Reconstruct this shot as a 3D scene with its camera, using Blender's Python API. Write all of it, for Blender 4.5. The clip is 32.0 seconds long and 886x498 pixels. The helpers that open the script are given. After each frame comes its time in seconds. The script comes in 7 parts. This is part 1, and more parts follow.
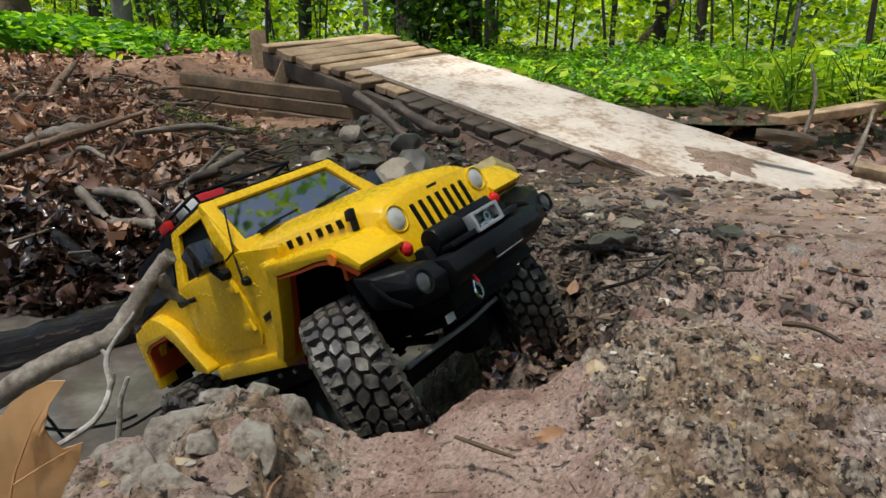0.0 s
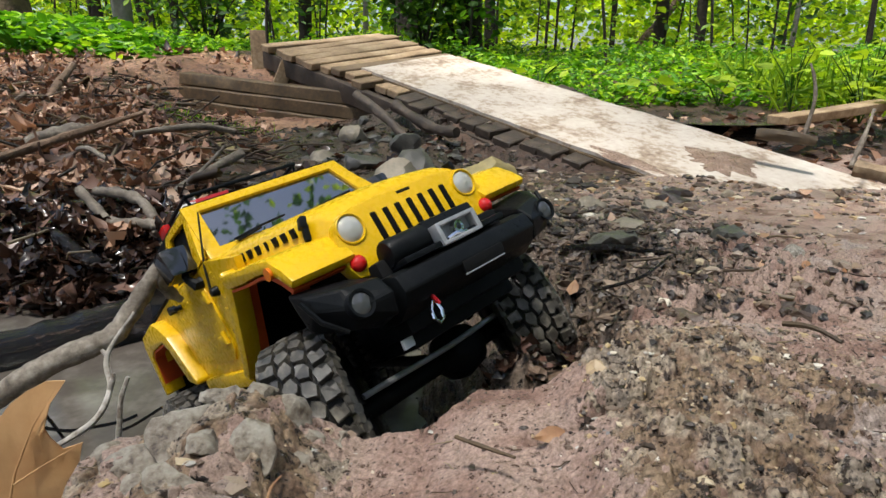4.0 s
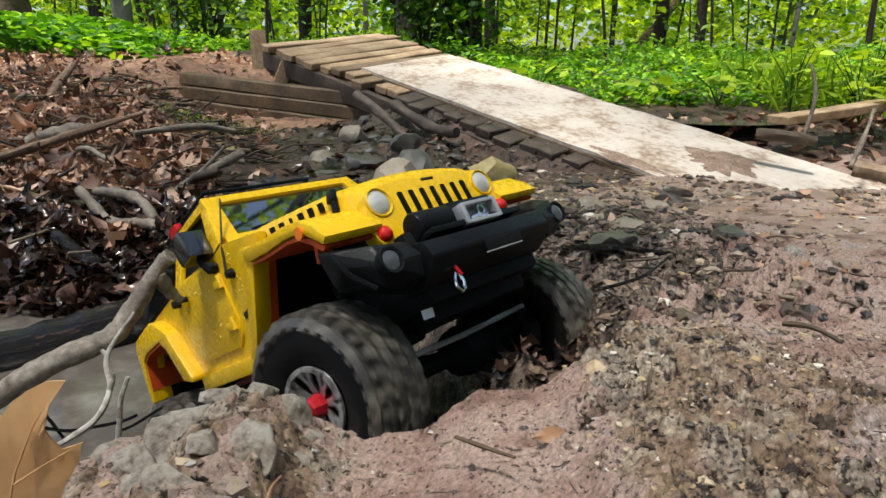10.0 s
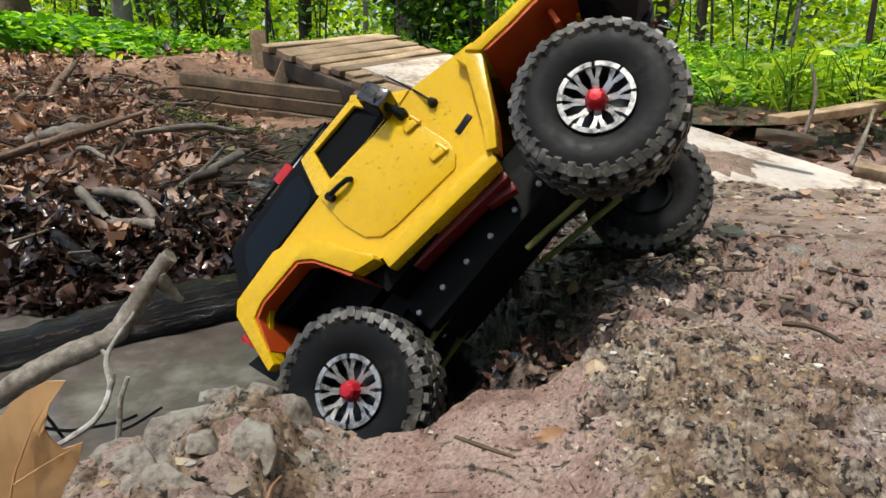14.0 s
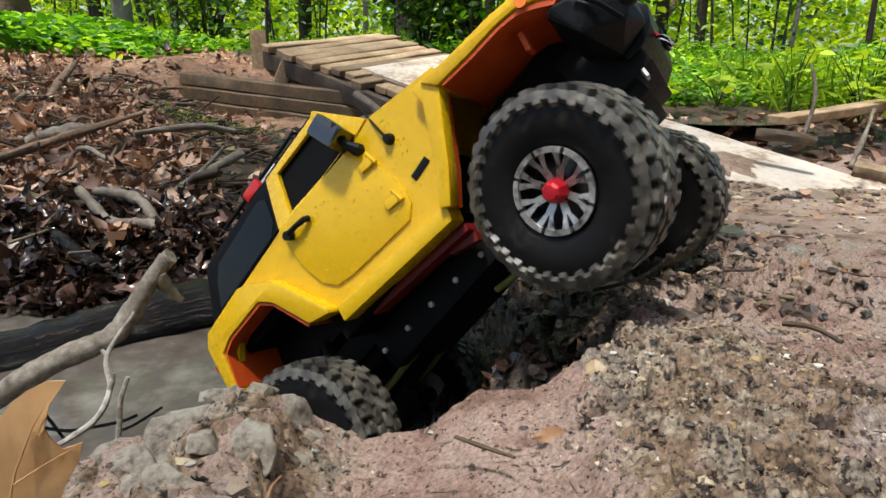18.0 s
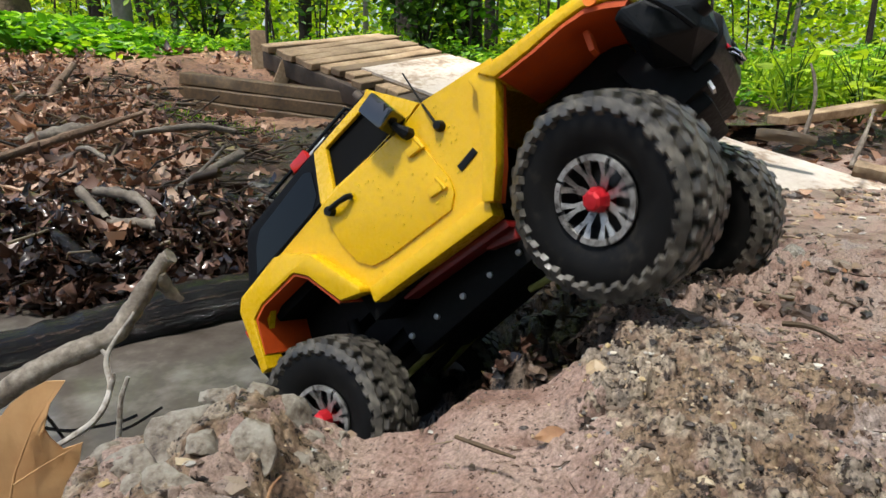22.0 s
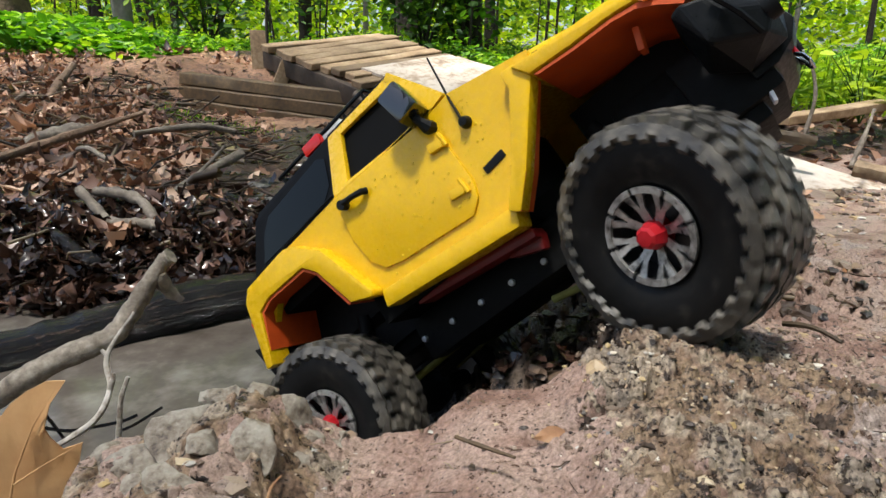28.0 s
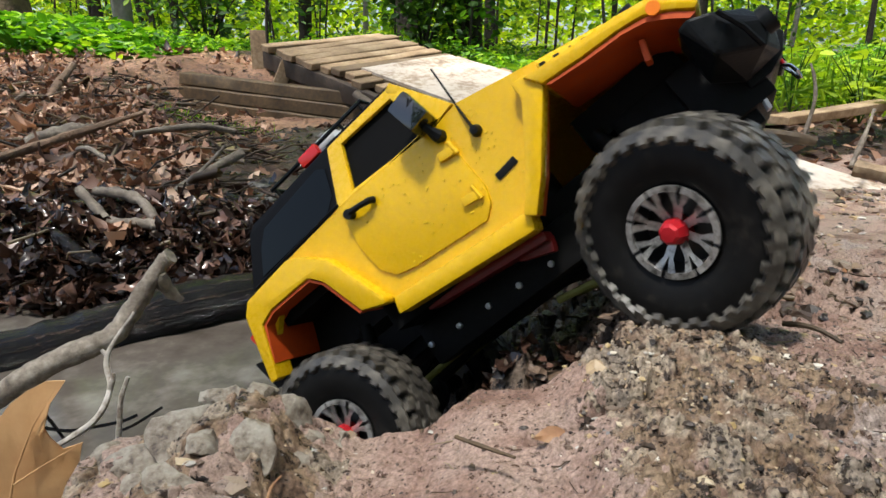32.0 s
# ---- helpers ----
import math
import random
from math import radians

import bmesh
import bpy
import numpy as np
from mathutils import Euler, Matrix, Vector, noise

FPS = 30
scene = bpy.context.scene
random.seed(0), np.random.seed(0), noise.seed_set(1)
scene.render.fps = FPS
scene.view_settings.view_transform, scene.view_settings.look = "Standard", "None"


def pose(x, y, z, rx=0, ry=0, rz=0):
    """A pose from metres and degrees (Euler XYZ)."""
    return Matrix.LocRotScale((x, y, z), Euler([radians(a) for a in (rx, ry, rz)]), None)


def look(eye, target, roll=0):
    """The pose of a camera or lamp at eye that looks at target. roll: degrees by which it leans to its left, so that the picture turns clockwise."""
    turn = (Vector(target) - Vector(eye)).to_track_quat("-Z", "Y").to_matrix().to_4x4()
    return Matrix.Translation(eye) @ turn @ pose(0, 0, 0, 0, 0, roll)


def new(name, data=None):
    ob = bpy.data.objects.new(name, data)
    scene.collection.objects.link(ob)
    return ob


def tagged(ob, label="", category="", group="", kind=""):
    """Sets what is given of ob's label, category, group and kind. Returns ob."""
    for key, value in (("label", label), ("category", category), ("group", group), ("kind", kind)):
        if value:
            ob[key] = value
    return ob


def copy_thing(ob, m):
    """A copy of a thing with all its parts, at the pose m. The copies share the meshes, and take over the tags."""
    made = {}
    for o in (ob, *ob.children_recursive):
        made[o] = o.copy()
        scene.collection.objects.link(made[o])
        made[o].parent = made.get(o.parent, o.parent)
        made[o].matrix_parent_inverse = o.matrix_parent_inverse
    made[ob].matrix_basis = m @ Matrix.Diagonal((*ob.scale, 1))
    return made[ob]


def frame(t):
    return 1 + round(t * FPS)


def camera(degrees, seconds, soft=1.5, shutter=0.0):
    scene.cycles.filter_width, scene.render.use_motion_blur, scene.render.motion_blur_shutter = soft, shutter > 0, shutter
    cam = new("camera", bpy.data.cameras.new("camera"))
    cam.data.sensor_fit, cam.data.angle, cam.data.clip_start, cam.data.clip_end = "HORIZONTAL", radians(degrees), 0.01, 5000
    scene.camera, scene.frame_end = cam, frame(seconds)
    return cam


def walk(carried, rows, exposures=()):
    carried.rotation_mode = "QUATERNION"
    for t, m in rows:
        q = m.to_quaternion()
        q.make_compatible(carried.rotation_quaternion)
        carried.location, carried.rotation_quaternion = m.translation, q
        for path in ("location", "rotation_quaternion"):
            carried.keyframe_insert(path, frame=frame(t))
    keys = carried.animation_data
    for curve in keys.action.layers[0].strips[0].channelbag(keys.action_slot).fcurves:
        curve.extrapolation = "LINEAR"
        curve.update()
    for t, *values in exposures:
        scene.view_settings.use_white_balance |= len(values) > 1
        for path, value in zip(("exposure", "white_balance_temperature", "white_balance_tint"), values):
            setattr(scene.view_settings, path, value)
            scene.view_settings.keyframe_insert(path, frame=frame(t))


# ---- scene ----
cam = camera(70.27, 32.0, 1.5, 0.5)
EYE = pose(0, 0, 0.2, 74, 0, 0)
walk(cam, [(0, EYE), (32, EYE)], exposures=[(0, 0.6, 6200, 9), (2.5, 0.79, 6200, 9), (9, 0.83, 6200, 9), (20, 0.98, 6200, 9), (32, 0.98, 6200, 9)])

# ---- light: a shaded wood under a bright sky ----
world = bpy.data.worlds.new("world")
scene.world = world
world.use_nodes = True
wn = world.node_tree.nodes
sky = wn.new("ShaderNodeTexSky")
sky.sky_type, sky.sun_disc = "NISHITA", False
sky.sun_elevation, sky.sun_rotation = radians(74), radians(223)
sky.air_density, sky.dust_density, sky.ozone_density = 1.0, 3.0, 1.0
world.node_tree.links.new(sky.outputs[0], wn["Background"].inputs[0])
wn["Background"].inputs[1].default_value = 0.125
sun = new("sun", bpy.data.lights.new("sun", "SUN"))
sun.data.energy, sun.data.angle, sun.data.color = 4.7, radians(6), (1.0, 0.95, 0.86)
sun.matrix_basis = look((-0.7, -0.75, 3.6), (0, 0, 0))

# ---- materials ----
def material(name, colour=(0.5, 0.5, 0.5), rough=0.6, metal=0.0, spec=0.5):
    m = bpy.data.materials.new(name)
    m.use_nodes = True
    b = m.node_tree.nodes["Principled BSDF"]
    b.inputs["Base Color"].default_value = (*colour, 1)
    b.inputs["Roughness"].default_value = rough
    b.inputs["Metallic"].default_value = metal
    b.inputs["Specular IOR Level"].default_value = spec
    return m


def node(m, kind, **values):
    n = m.node_tree.nodes.new(kind)
    for key, value in values.items():
        n.inputs[key.replace("_", " ")].default_value = value
    return n


def link(m, a, b):
    m.node_tree.links.new(a, b)


def bsdf(m):
    return m.node_tree.nodes["Principled BSDF"]


def ramp(m, source, stops):
    r = m.node_tree.nodes.new("ShaderNodeValToRGB")
    while len(r.color_ramp.elements) < len(stops):
        r.color_ramp.elements.new(0.5)
    for e, (at, colour) in zip(r.color_ramp.elements, stops):
        e.position, e.color = at, (*colour, 1)
    link(m, source, r.inputs[0])
    return r.outputs[0]


def noise_of(m, scale, detail=4.0, rough=0.55, coords="Object"):
    tc = m.node_tree.nodes.new("ShaderNodeTexCoord")
    n = node(m, "ShaderNodeTexNoise", Scale=scale, Detail=detail, Roughness=rough)
    link(m, tc.outputs[coords], n.inputs["Vector"])
    return n.outputs["Fac"]


def mix(m, fac, a, b, mode="MIX"):
    n = m.node_tree.nodes.new("ShaderNodeMix")
    n.data_type, n.blend_type = "RGBA", mode
    for sock, v in ((n.inputs[0], fac), (n.inputs[6], a), (n.inputs[7], b)):
        if isinstance(v, (int, float)):
            sock.default_value = v
        elif isinstance(v, tuple):
            sock.default_value = (*v, 1)
        else:
            link(m, v, sock)
    return n.outputs[2]


def bump(m, source, strength=0.4, distance=0.004):
    n = node(m, "ShaderNodeBump", Strength=strength, Distance=distance)
    link(m, source, n.inputs["Height"])
    link(m, n.outputs[0], bsdf(m).inputs["Normal"])


def mottled(name, stops, scale, rough=(0.5, 0.8), fine=60.0, relief=0.4, depth=0.004, metal=0.0, spec=0.5, coords="Object"):
    """Two scales of noise colour a surface and roughen it."""
    m = material(name, metal=metal, spec=spec)
    big, small = noise_of(m, scale, 5, coords=coords), noise_of(m, fine, 6, 0.65, coords=coords)
    both = mix(m, 0.45, big, small)
    link(m, ramp(m, both, stops), bsdf(m).inputs["Base Color"])
    r = m.node_tree.nodes.new("ShaderNodeMapRange")
    link(m, small, r.inputs[0])
    r.inputs[1].default_value, r.inputs[2].default_value = 0.3, 0.7
    r.inputs[3].default_value, r.inputs[4].default_value = rough
    link(m, r.outputs[0], bsdf(m).inputs["Roughness"])
    if relief:
        bump(m, small, relief, depth)
    return m


def speckle(m, scale, lo, hi):
    """Small round flecks: 1 inside a fleck, 0 outside."""
    tc = m.node_tree.nodes.new("ShaderNodeTexCoord")
    v = node(m, "ShaderNodeTexVoronoi", Scale=scale)
    link(m, tc.outputs["Object"], v.inputs["Vector"])
    r = m.node_tree.nodes.new("ShaderNodeMapRange")
    link(m, v.outputs["Distance"], r.inputs[0])
    r.inputs[1].default_value, r.inputs[2].default_value = hi, lo
    return r.outputs[0], v.outputs["Distance"]


def spread_of(m, source, lo, hi, out=(0.0, 1.0)):
    r = m.node_tree.nodes.new("ShaderNodeMapRange")
    link(m, source, r.inputs[0])
    r.inputs[1].default_value, r.inputs[2].default_value = lo, hi
    r.inputs[3].default_value, r.inputs[4].default_value = out
    return r.outputs[0]


def earth(name, hues, damp, scale, grain, dampness=0.5, patch=6, harsh=0.34):
    """Soil: hues in broad patches, small shadows painted into the grain, damp dark blotches, dark and pale crumbs, wet
    gloss in the damp.
    """
    m = material(name)
    big, mid, fine = noise_of(m, scale, 4), noise_of(m, scale * patch, 6, 0.7), noise_of(m, grain, 6, 0.7)
    base = ramp(m, big, [(0.36 + 0.28 * k / (len(hues) - 1), h) for k, h in enumerate(hues)])
    # lows of the grain darkened, highs lightened: small shadows put into the colour
    base = mix(m, spread_of(m, fine, 0.32, 0.68), mix(m, 1.0, base, (harsh, harsh * 0.92, harsh * 0.84), "MULTIPLY"), mix(m, 1.0, base, (1.4, 1.4, 1.4), "MULTIPLY"))
    wet = spread_of(m, mid, dampness, dampness - 0.07)
    base = mix(m, wet, base, damp)
    dark, cells = speckle(m, grain * 0.8, 0.16, 0.3)
    some = spread_of(m, noise_of(m, grain * 0.16, 3), 0.52, 0.56)
    both = m.node_tree.nodes.new("ShaderNodeMath")
    both.operation = "MULTIPLY"
    link(m, dark, both.inputs[0]), link(m, some, both.inputs[1])
    base = mix(m, both.outputs[0], base, (0.03, 0.02, 0.014))
    link(m, base, bsdf(m).inputs["Base Color"])
    link(m, spread_of(m, wet, 0.0, 1.0, (0.64, 0.2)), bsdf(m).inputs["Roughness"])
    up = mix(m, 0.35, fine, cells)
    bump(m, mix(m, 0.45, up, mid), 1.0, 0.9 / grain)
    return m


mud = earth("mud", [(0.145, 0.083, 0.061), (0.235, 0.15, 0.117), (0.3, 0.211, 0.171), (0.275, 0.197, 0.156), (0.29, 0.232, 0.2)], (0.075, 0.043, 0.03), 14, 520, 0.45, 14, 0.48)
crumbly = earth("crumbly_clay", [(0.14, 0.087, 0.054), (0.26, 0.185, 0.114), (0.2, 0.13, 0.085), (0.34, 0.275, 0.2), (0.23, 0.185, 0.14)], (0.03, 0.02, 0.014), 34, 420, 0.48, 4)
wet_mud = earth("churned_wet_mud", [(0.042, 0.028, 0.02), (0.118, 0.079, 0.054), (0.2, 0.15, 0.11)], (0.013, 0.009, 0.007), 22, 260, 0.49, 6)
# creek soil, its colour darkened for the shade of bridge and bank
shaded_creek_mud = earth("shaded_creek_mud", [(0.03, 0.019, 0.012), (0.06, 0.037, 0.023), (0.1, 0.066, 0.044)], (0.012, 0.008, 0.006), 6, 90, 0.5)
patch_mud = earth("spread_mud", [(0.17, 0.105, 0.07), (0.25, 0.165, 0.115), (0.31, 0.22, 0.16)], (0.12, 0.075, 0.05), 14, 200, 0.46)
for soft in (mud, crumbly):
    bsdf(soft).inputs["Specular IOR Level"].default_value = 0.4
forest_floor = earth("forest_floor", [(0.03, 0.016, 0.009), (0.06, 0.03, 0.017), (0.1, 0.055, 0.034)], (0.014, 0.008, 0.005), 3, 60, 0.49)
bank_earth = earth("bank_earth", [(0.12, 0.058, 0.031), (0.22, 0.113, 0.063), (0.31, 0.18, 0.108)], (0.05, 0.025, 0.014), 4, 70, 0.45)
clay = earth("grey_clay", [(0.2, 0.165, 0.125), (0.34, 0.31, 0.255), (0.43, 0.405, 0.35)], (0.075, 0.06, 0.05), 30, 420, 0.42, 5)
slab_clay = mottled("slab_clay", [(0.36, (0.07, 0.05, 0.036)), (0.45, (0.19, 0.155, 0.115)), (0.56, (0.285, 0.255, 0.205)), (0.75, (0.36, 0.335, 0.28))], 75, (0.5, 0.8), 320, 0.8, 0.0016)
murky_water = mottled("murky_water", [(0.3, (0.045, 0.036, 0.028)), (0.52, (0.09, 0.076, 0.063)), (0.72, (0.2, 0.18, 0.155))], 7, (0.08, 0.16), 14, 0.05, 0.002, spec=0.22)
yellow = mottled("yellow_paint", [(0.3, (0.71, 0.425, 0.002)), (0.6, (0.74, 0.455, 0.003)), (0.8, (0.75, 0.47, 0.006))], 20, (0.2, 0.36), 240, 0.06, 0.0008, spec=0.35)
inner_shell = mottled("shell_inside", [(0.3, (0.42, 0.045, 0.002)), (0.7, (0.62, 0.09, 0.003))], 30, (0.5, 0.7), 120, 0.1, 0.001)
black = mottled("black_plastic", [(0.3, (0.004, 0.0045, 0.005)), (0.7, (0.011, 0.012, 0.013))], 40, (0.25, 0.5), 300, 0.25, 0.0006, spec=0.12)
soft_black = mottled("soft_top_cloth", [(0.3, (0.003, 0.0035, 0.0045)), (0.7, (0.008, 0.008, 0.009))], 40, (0.45, 0.7), 500, 0.3, 0.0005, spec=0.06)
dark = material("inside_shade", (0.004, 0.004, 0.004), 0.8, 0.0, 0.1)
rubber_dark = mottled("wet_rubber", [(0.35, (0.004, 0.004, 0.004)), (0.55, (0.008, 0.0075, 0.007)), (0.74, (0.045, 0.039, 0.03))], 40, (0.4, 0.7), 130, 0.4, 0.0008, spec=0.15)
rubber = mottled("muddy_rubber", [(0.34, (0.01, 0.0095, 0.009)), (0.5, (0.06, 0.053, 0.043)), (0.7, (0.25, 0.222, 0.175))], 40, (0.25, 0.65), 130, 0.5, 0.001)
steel = mottled("worn_steel", [(0.3, (0.3, 0.3, 0.31)), (0.7, (0.55, 0.55, 0.55))], 60, (0.3, 0.5), 200, 0.1, 0.0004, metal=0.5)
rim_silver = mottled("machined_aluminium", [(0.36, (0.03, 0.027, 0.024)), (0.5, (0.3, 0.29, 0.27)), (0.7, (0.6, 0.59, 0.56))], 90, (0.25, 0.5), 240, 0.1, 0.0004, metal=0.55)
rim_black = material("black_rim", (0.012, 0.012, 0.013), 0.35)
red = material("red_anodised", (0.5, 0.012, 0.02), 0.35, 0.3)
red_paint = material("red_plastic", (0.5, 0.01, 0.014), 0.4)
red_lens = material("red_lens", (0.55, 0.012, 0.008), 0.12)
orange_lens = material("orange_lens", (0.8, 0.2, 0.01), 0.2)
clear_lens = material("clear_lens", (0.55, 0.53, 0.47), 0.08, 0.25)
white_plastic = material("white_plastic", (0.7, 0.7, 0.7), 0.5)
dull_glass = material("smoked_window", (0.004, 0.005, 0.005), 0.08, 0.0, 0.12)
glass = material("dark_glass", (0.008, 0.011, 0.012), 0.03, 0.0, 1.0)
bsdf(glass).inputs["IOR"].default_value = 1.9
bsdf(glass).inputs["Coat Weight"].default_value = 1.0
plank_wood = mottled("weathered_plank", [(0.3, (0.1, 0.06, 0.03)), (0.5, (0.29, 0.2, 0.115)), (0.72, (0.5, 0.4, 0.275))], 6, (0.6, 0.85), 50, 0.4, 0.003)
dark_wood = mottled("damp_timber", [(0.3, (0.018, 0.011, 0.005)), (0.55, (0.07, 0.045, 0.02)), (0.75, (0.15, 0.1, 0.048))], 8, (0.6, 0.85), 60, 0.5, 0.003)
ply = mottled("dirty_plywood", [(0.34, (0.13, 0.085, 0.055)), (0.43, (0.3, 0.225, 0.16)), (0.5, (0.47, 0.4, 0.33)), (0.7, (0.6, 0.55, 0.48))], 5, (0.6, 0.85), 34, 0.15, 0.002)
for wood in (plank_wood, dark_wood):
    seen = wood.node_tree.nodes.new("ShaderNodeObjectInfo").outputs["Random"]
    src = bsdf(wood).inputs["Base Color"].links[0].from_socket
    link(wood, mix(wood, 1.0, src, ramp(wood, seen, [(0.0, (0.5, 0.47, 0.44)), (0.5, (0.95, 0.93, 0.9)), (1.0, (1.3, 1.25, 1.18))]), "MULTIPLY"), bsdf(wood).inputs["Base Color"])
bark = mottled("bark", [(0.34, (0.04, 0.025, 0.015)), (0.52, (0.2, 0.125, 0.078)), (0.75, (0.36, 0.25, 0.165))], 8, (0.8, 0.95), 30, 0.8, 0.02)
# a darkened copy of bark, with the wood's shade in the colour
shaded_bark = mottled("shaded_bark", [(0.3, (0.012, 0.009, 0.006)), (0.6, (0.045, 0.033, 0.022)), (0.8, (0.1, 0.075, 0.05))], 8, (0.8, 0.95), 30, 0.8, 0.02)
pale_bark = mottled("pale_bark", [(0.3, (0.15, 0.13, 0.11)), (0.6, (0.3, 0.27, 0.23)), (0.8, (0.42, 0.39, 0.34))], 6, (0.8, 0.95), 24, 0.5, 0.01)
wet_log = material("wet_log", (0.01, 0.008, 0.006), 0.2, 0.0, 0.28)
along_log = wet_log.node_tree.nodes.new("ShaderNodeMapping")
along_log.vector_type = "TEXTURE"
along_log.inputs["Rotation"].default_value = (0, 0, radians(35))
along_log.inputs["Scale"].default_value = (0.07, 0.005, 0.005)
link(wet_log, wet_log.node_tree.nodes.new("ShaderNodeTexCoord").outputs["Object"], along_log.inputs[0])
grain_of_log = node(wet_log, "ShaderNodeTexNoise", Scale=1.0, Detail=6.0, Roughness=0.65)
link(wet_log, along_log.outputs[0], grain_of_log.inputs["Vector"])
link(wet_log, ramp(wet_log, grain_of_log.outputs["Fac"], [(0.38, (0.002, 0.0015, 0.0012)), (0.55, (0.01, 0.0065, 0.0045)), (0.72, (0.07, 0.043, 0.028))]), bsdf(wet_log).inputs["Base Color"])
link(wet_log, spread_of(wet_log, grain_of_log.outputs["Fac"], 0.35, 0.65, (0.03, 0.28)), bsdf(wet_log).inputs["Roughness"])
bump(wet_log, grain_of_log.outputs["Fac"], 1.0, 0.009)
grey_stick = mottled("grey_stick", [(0.32, (0.04, 0.03, 0.022)), (0.5, (0.15, 0.12, 0.09)), (0.7, (0.32, 0.275, 0.22))], 26, (0.6, 0.9), 120, 0.9, 0.003)
stick_bark = mottled("dead_branch", [(0.32, (0.08, 0.06, 0.042)), (0.5, (0.24, 0.2, 0.155)), (0.7, (0.46, 0.41, 0.34))], 40, (0.7, 0.9), 160, 0.9, 0.0015)
pale_twig = mottled("pale_twig", [(0.34, (0.16, 0.12, 0.09)), (0.5, (0.42, 0.37, 0.31)), (0.7, (0.62, 0.58, 0.52))], 60, (0.6, 0.85), 240, 0.6, 0.0006)
stone = mottled("muddy_stone", [(0.3, (0.1, 0.08, 0.055)), (0.55, (0.24, 0.2, 0.145)), (0.75, (0.37, 0.33, 0.26))], 12, (0.45, 0.8), 90, 0.6, 0.003)
dry_leaf = mottled("dry_leaf", [(0.3, (0.13, 0.05, 0.02)), (0.5, (0.3, 0.16, 0.08)), (0.7, (0.5, 0.34, 0.2))], 5, (0.3, 0.6), 40, 0.3, 0.002)
tan_leaf = mottled("tan_leaf", [(0.3, (0.46, 0.24, 0.085)), (0.6, (0.6, 0.36, 0.16)), (0.8, (0.66, 0.45, 0.24))], 14, (0.5, 0.7), 120, 0.3, 0.001)


def leafy(name, low, high, mid=None, glow=(1.0, 1.0, 0.45), thin=0.5):
    m = material(name, high, 0.55)
    g = m.node_tree.nodes.new("ShaderNodeNewGeometry")
    c = ramp(m, g.outputs["Random Per Island"], [(0.0, low), (1.0, high)] if mid is None else [(0.0, low), (0.45, mid[0]), (0.8, mid[1]), (1.0, high)])
    link(m, c, bsdf(m).inputs["Base Color"])
    t = m.node_tree.nodes.new("ShaderNodeBsdfTranslucent")
    link(m, mix(m, 1.0, c, glow, "MULTIPLY"), t.inputs[0])
    s = m.node_tree.nodes.new("ShaderNodeMixShader")
    s.inputs[0].default_value = thin
    out = m.node_tree.nodes["Material Output"]
    link(m, bsdf(m).outputs[0], s.inputs[1])
    link(m, t.outputs[0], s.inputs[2])
    link(m, s.outputs[0], out.inputs[0])
    return m


leaf_light = leafy("leaf_light", (0.08, 0.2, 0.005), (0.45, 0.6, 0.028))
leaf_mid = leafy("leaf_mid", (0.03, 0.11, 0.006), (0.48, 0.68, 0.03), ((0.1, 0.28, 0.008), (0.26, 0.5, 0.016)))
leaf_dark = leafy("leaf_dark", (0.02, 0.06, 0.008), (0.08, 0.19, 0.015))
litter = leafy("leaf_litter", (0.012, 0.006, 0.004), (0.66, 0.46, 0.33), ((0.18, 0.088, 0.053), (0.46, 0.265, 0.165)), (1.0, 0.85, 0.7), 0.2)
# paler, yellower leaf green: the far wood's sunlight is painted into its colour
leaf_far_sunlit = leafy("leaf_far_sunlit", (0.22, 0.42, 0.01), (0.8, 0.9, 0.05), None, (1.0, 1.0, 0.4), 0.6)
litter_wet = leafy("wet_litter", (0.008, 0.005, 0.004), (0.2, 0.11, 0.08), ((0.02, 0.011, 0.008), (0.07, 0.037, 0.026)), (1.0, 0.85, 0.7), 0.15)
bsdf(litter_wet).inputs["Roughness"].default_value = 0.25


# ---- mesh helpers ----
def mesh_from(name, verts, faces, mat, smooth=True):
    me = bpy.data.meshes.new(name)
    me.from_pydata([tuple(v) for v in verts], [], [tuple(f) for f in faces])
    me.materials.append(mat)
    if smooth:
        me.polygons.foreach_set("use_smooth", [True] * len(me.polygons))
    me.update()
    return me


def finish(bm, name, mat, smooth=False):
    bmesh.ops.recalc_face_normals(bm, faces=bm.faces)
    me = bpy.data.meshes.new(name)
    bm.to_mesh(me)
    bm.free()
    me.materials.append(mat)
    if smooth:
        me.polygons.foreach_set("use_smooth", [True] * len(me.polygons))
        me.set_sharp_from_angle(angle=radians(38))
    return me


def part(name, bm, mat, parent, label="", smooth=True):
    ob = new(name, finish(bm, name, mat, smooth))
    ob.parent = parent
    if label:
        tagged(ob, label)
    return ob


def box(bm, centre, size, bevel=0.0, turn=(0, 0, 0), taper=1.0):
    r = bmesh.ops.create_cube(bm, size=1.0)
    vs = r["verts"]
    m = pose(*centre, *turn)
    for v in vs:
        k = taper if v.co.z > 0 else 1.0
        v.co = m @ Vector((v.co.x * size[0] * k, v.co.y * size[1] * k, v.co.z * size[2]))
    if bevel:
        es = list({e for v in vs for e in v.link_edges})
        bmesh.ops.bevel(bm, geom=es, offset=bevel, segments=2, affect="EDGES", profile=0.6)
    return bm


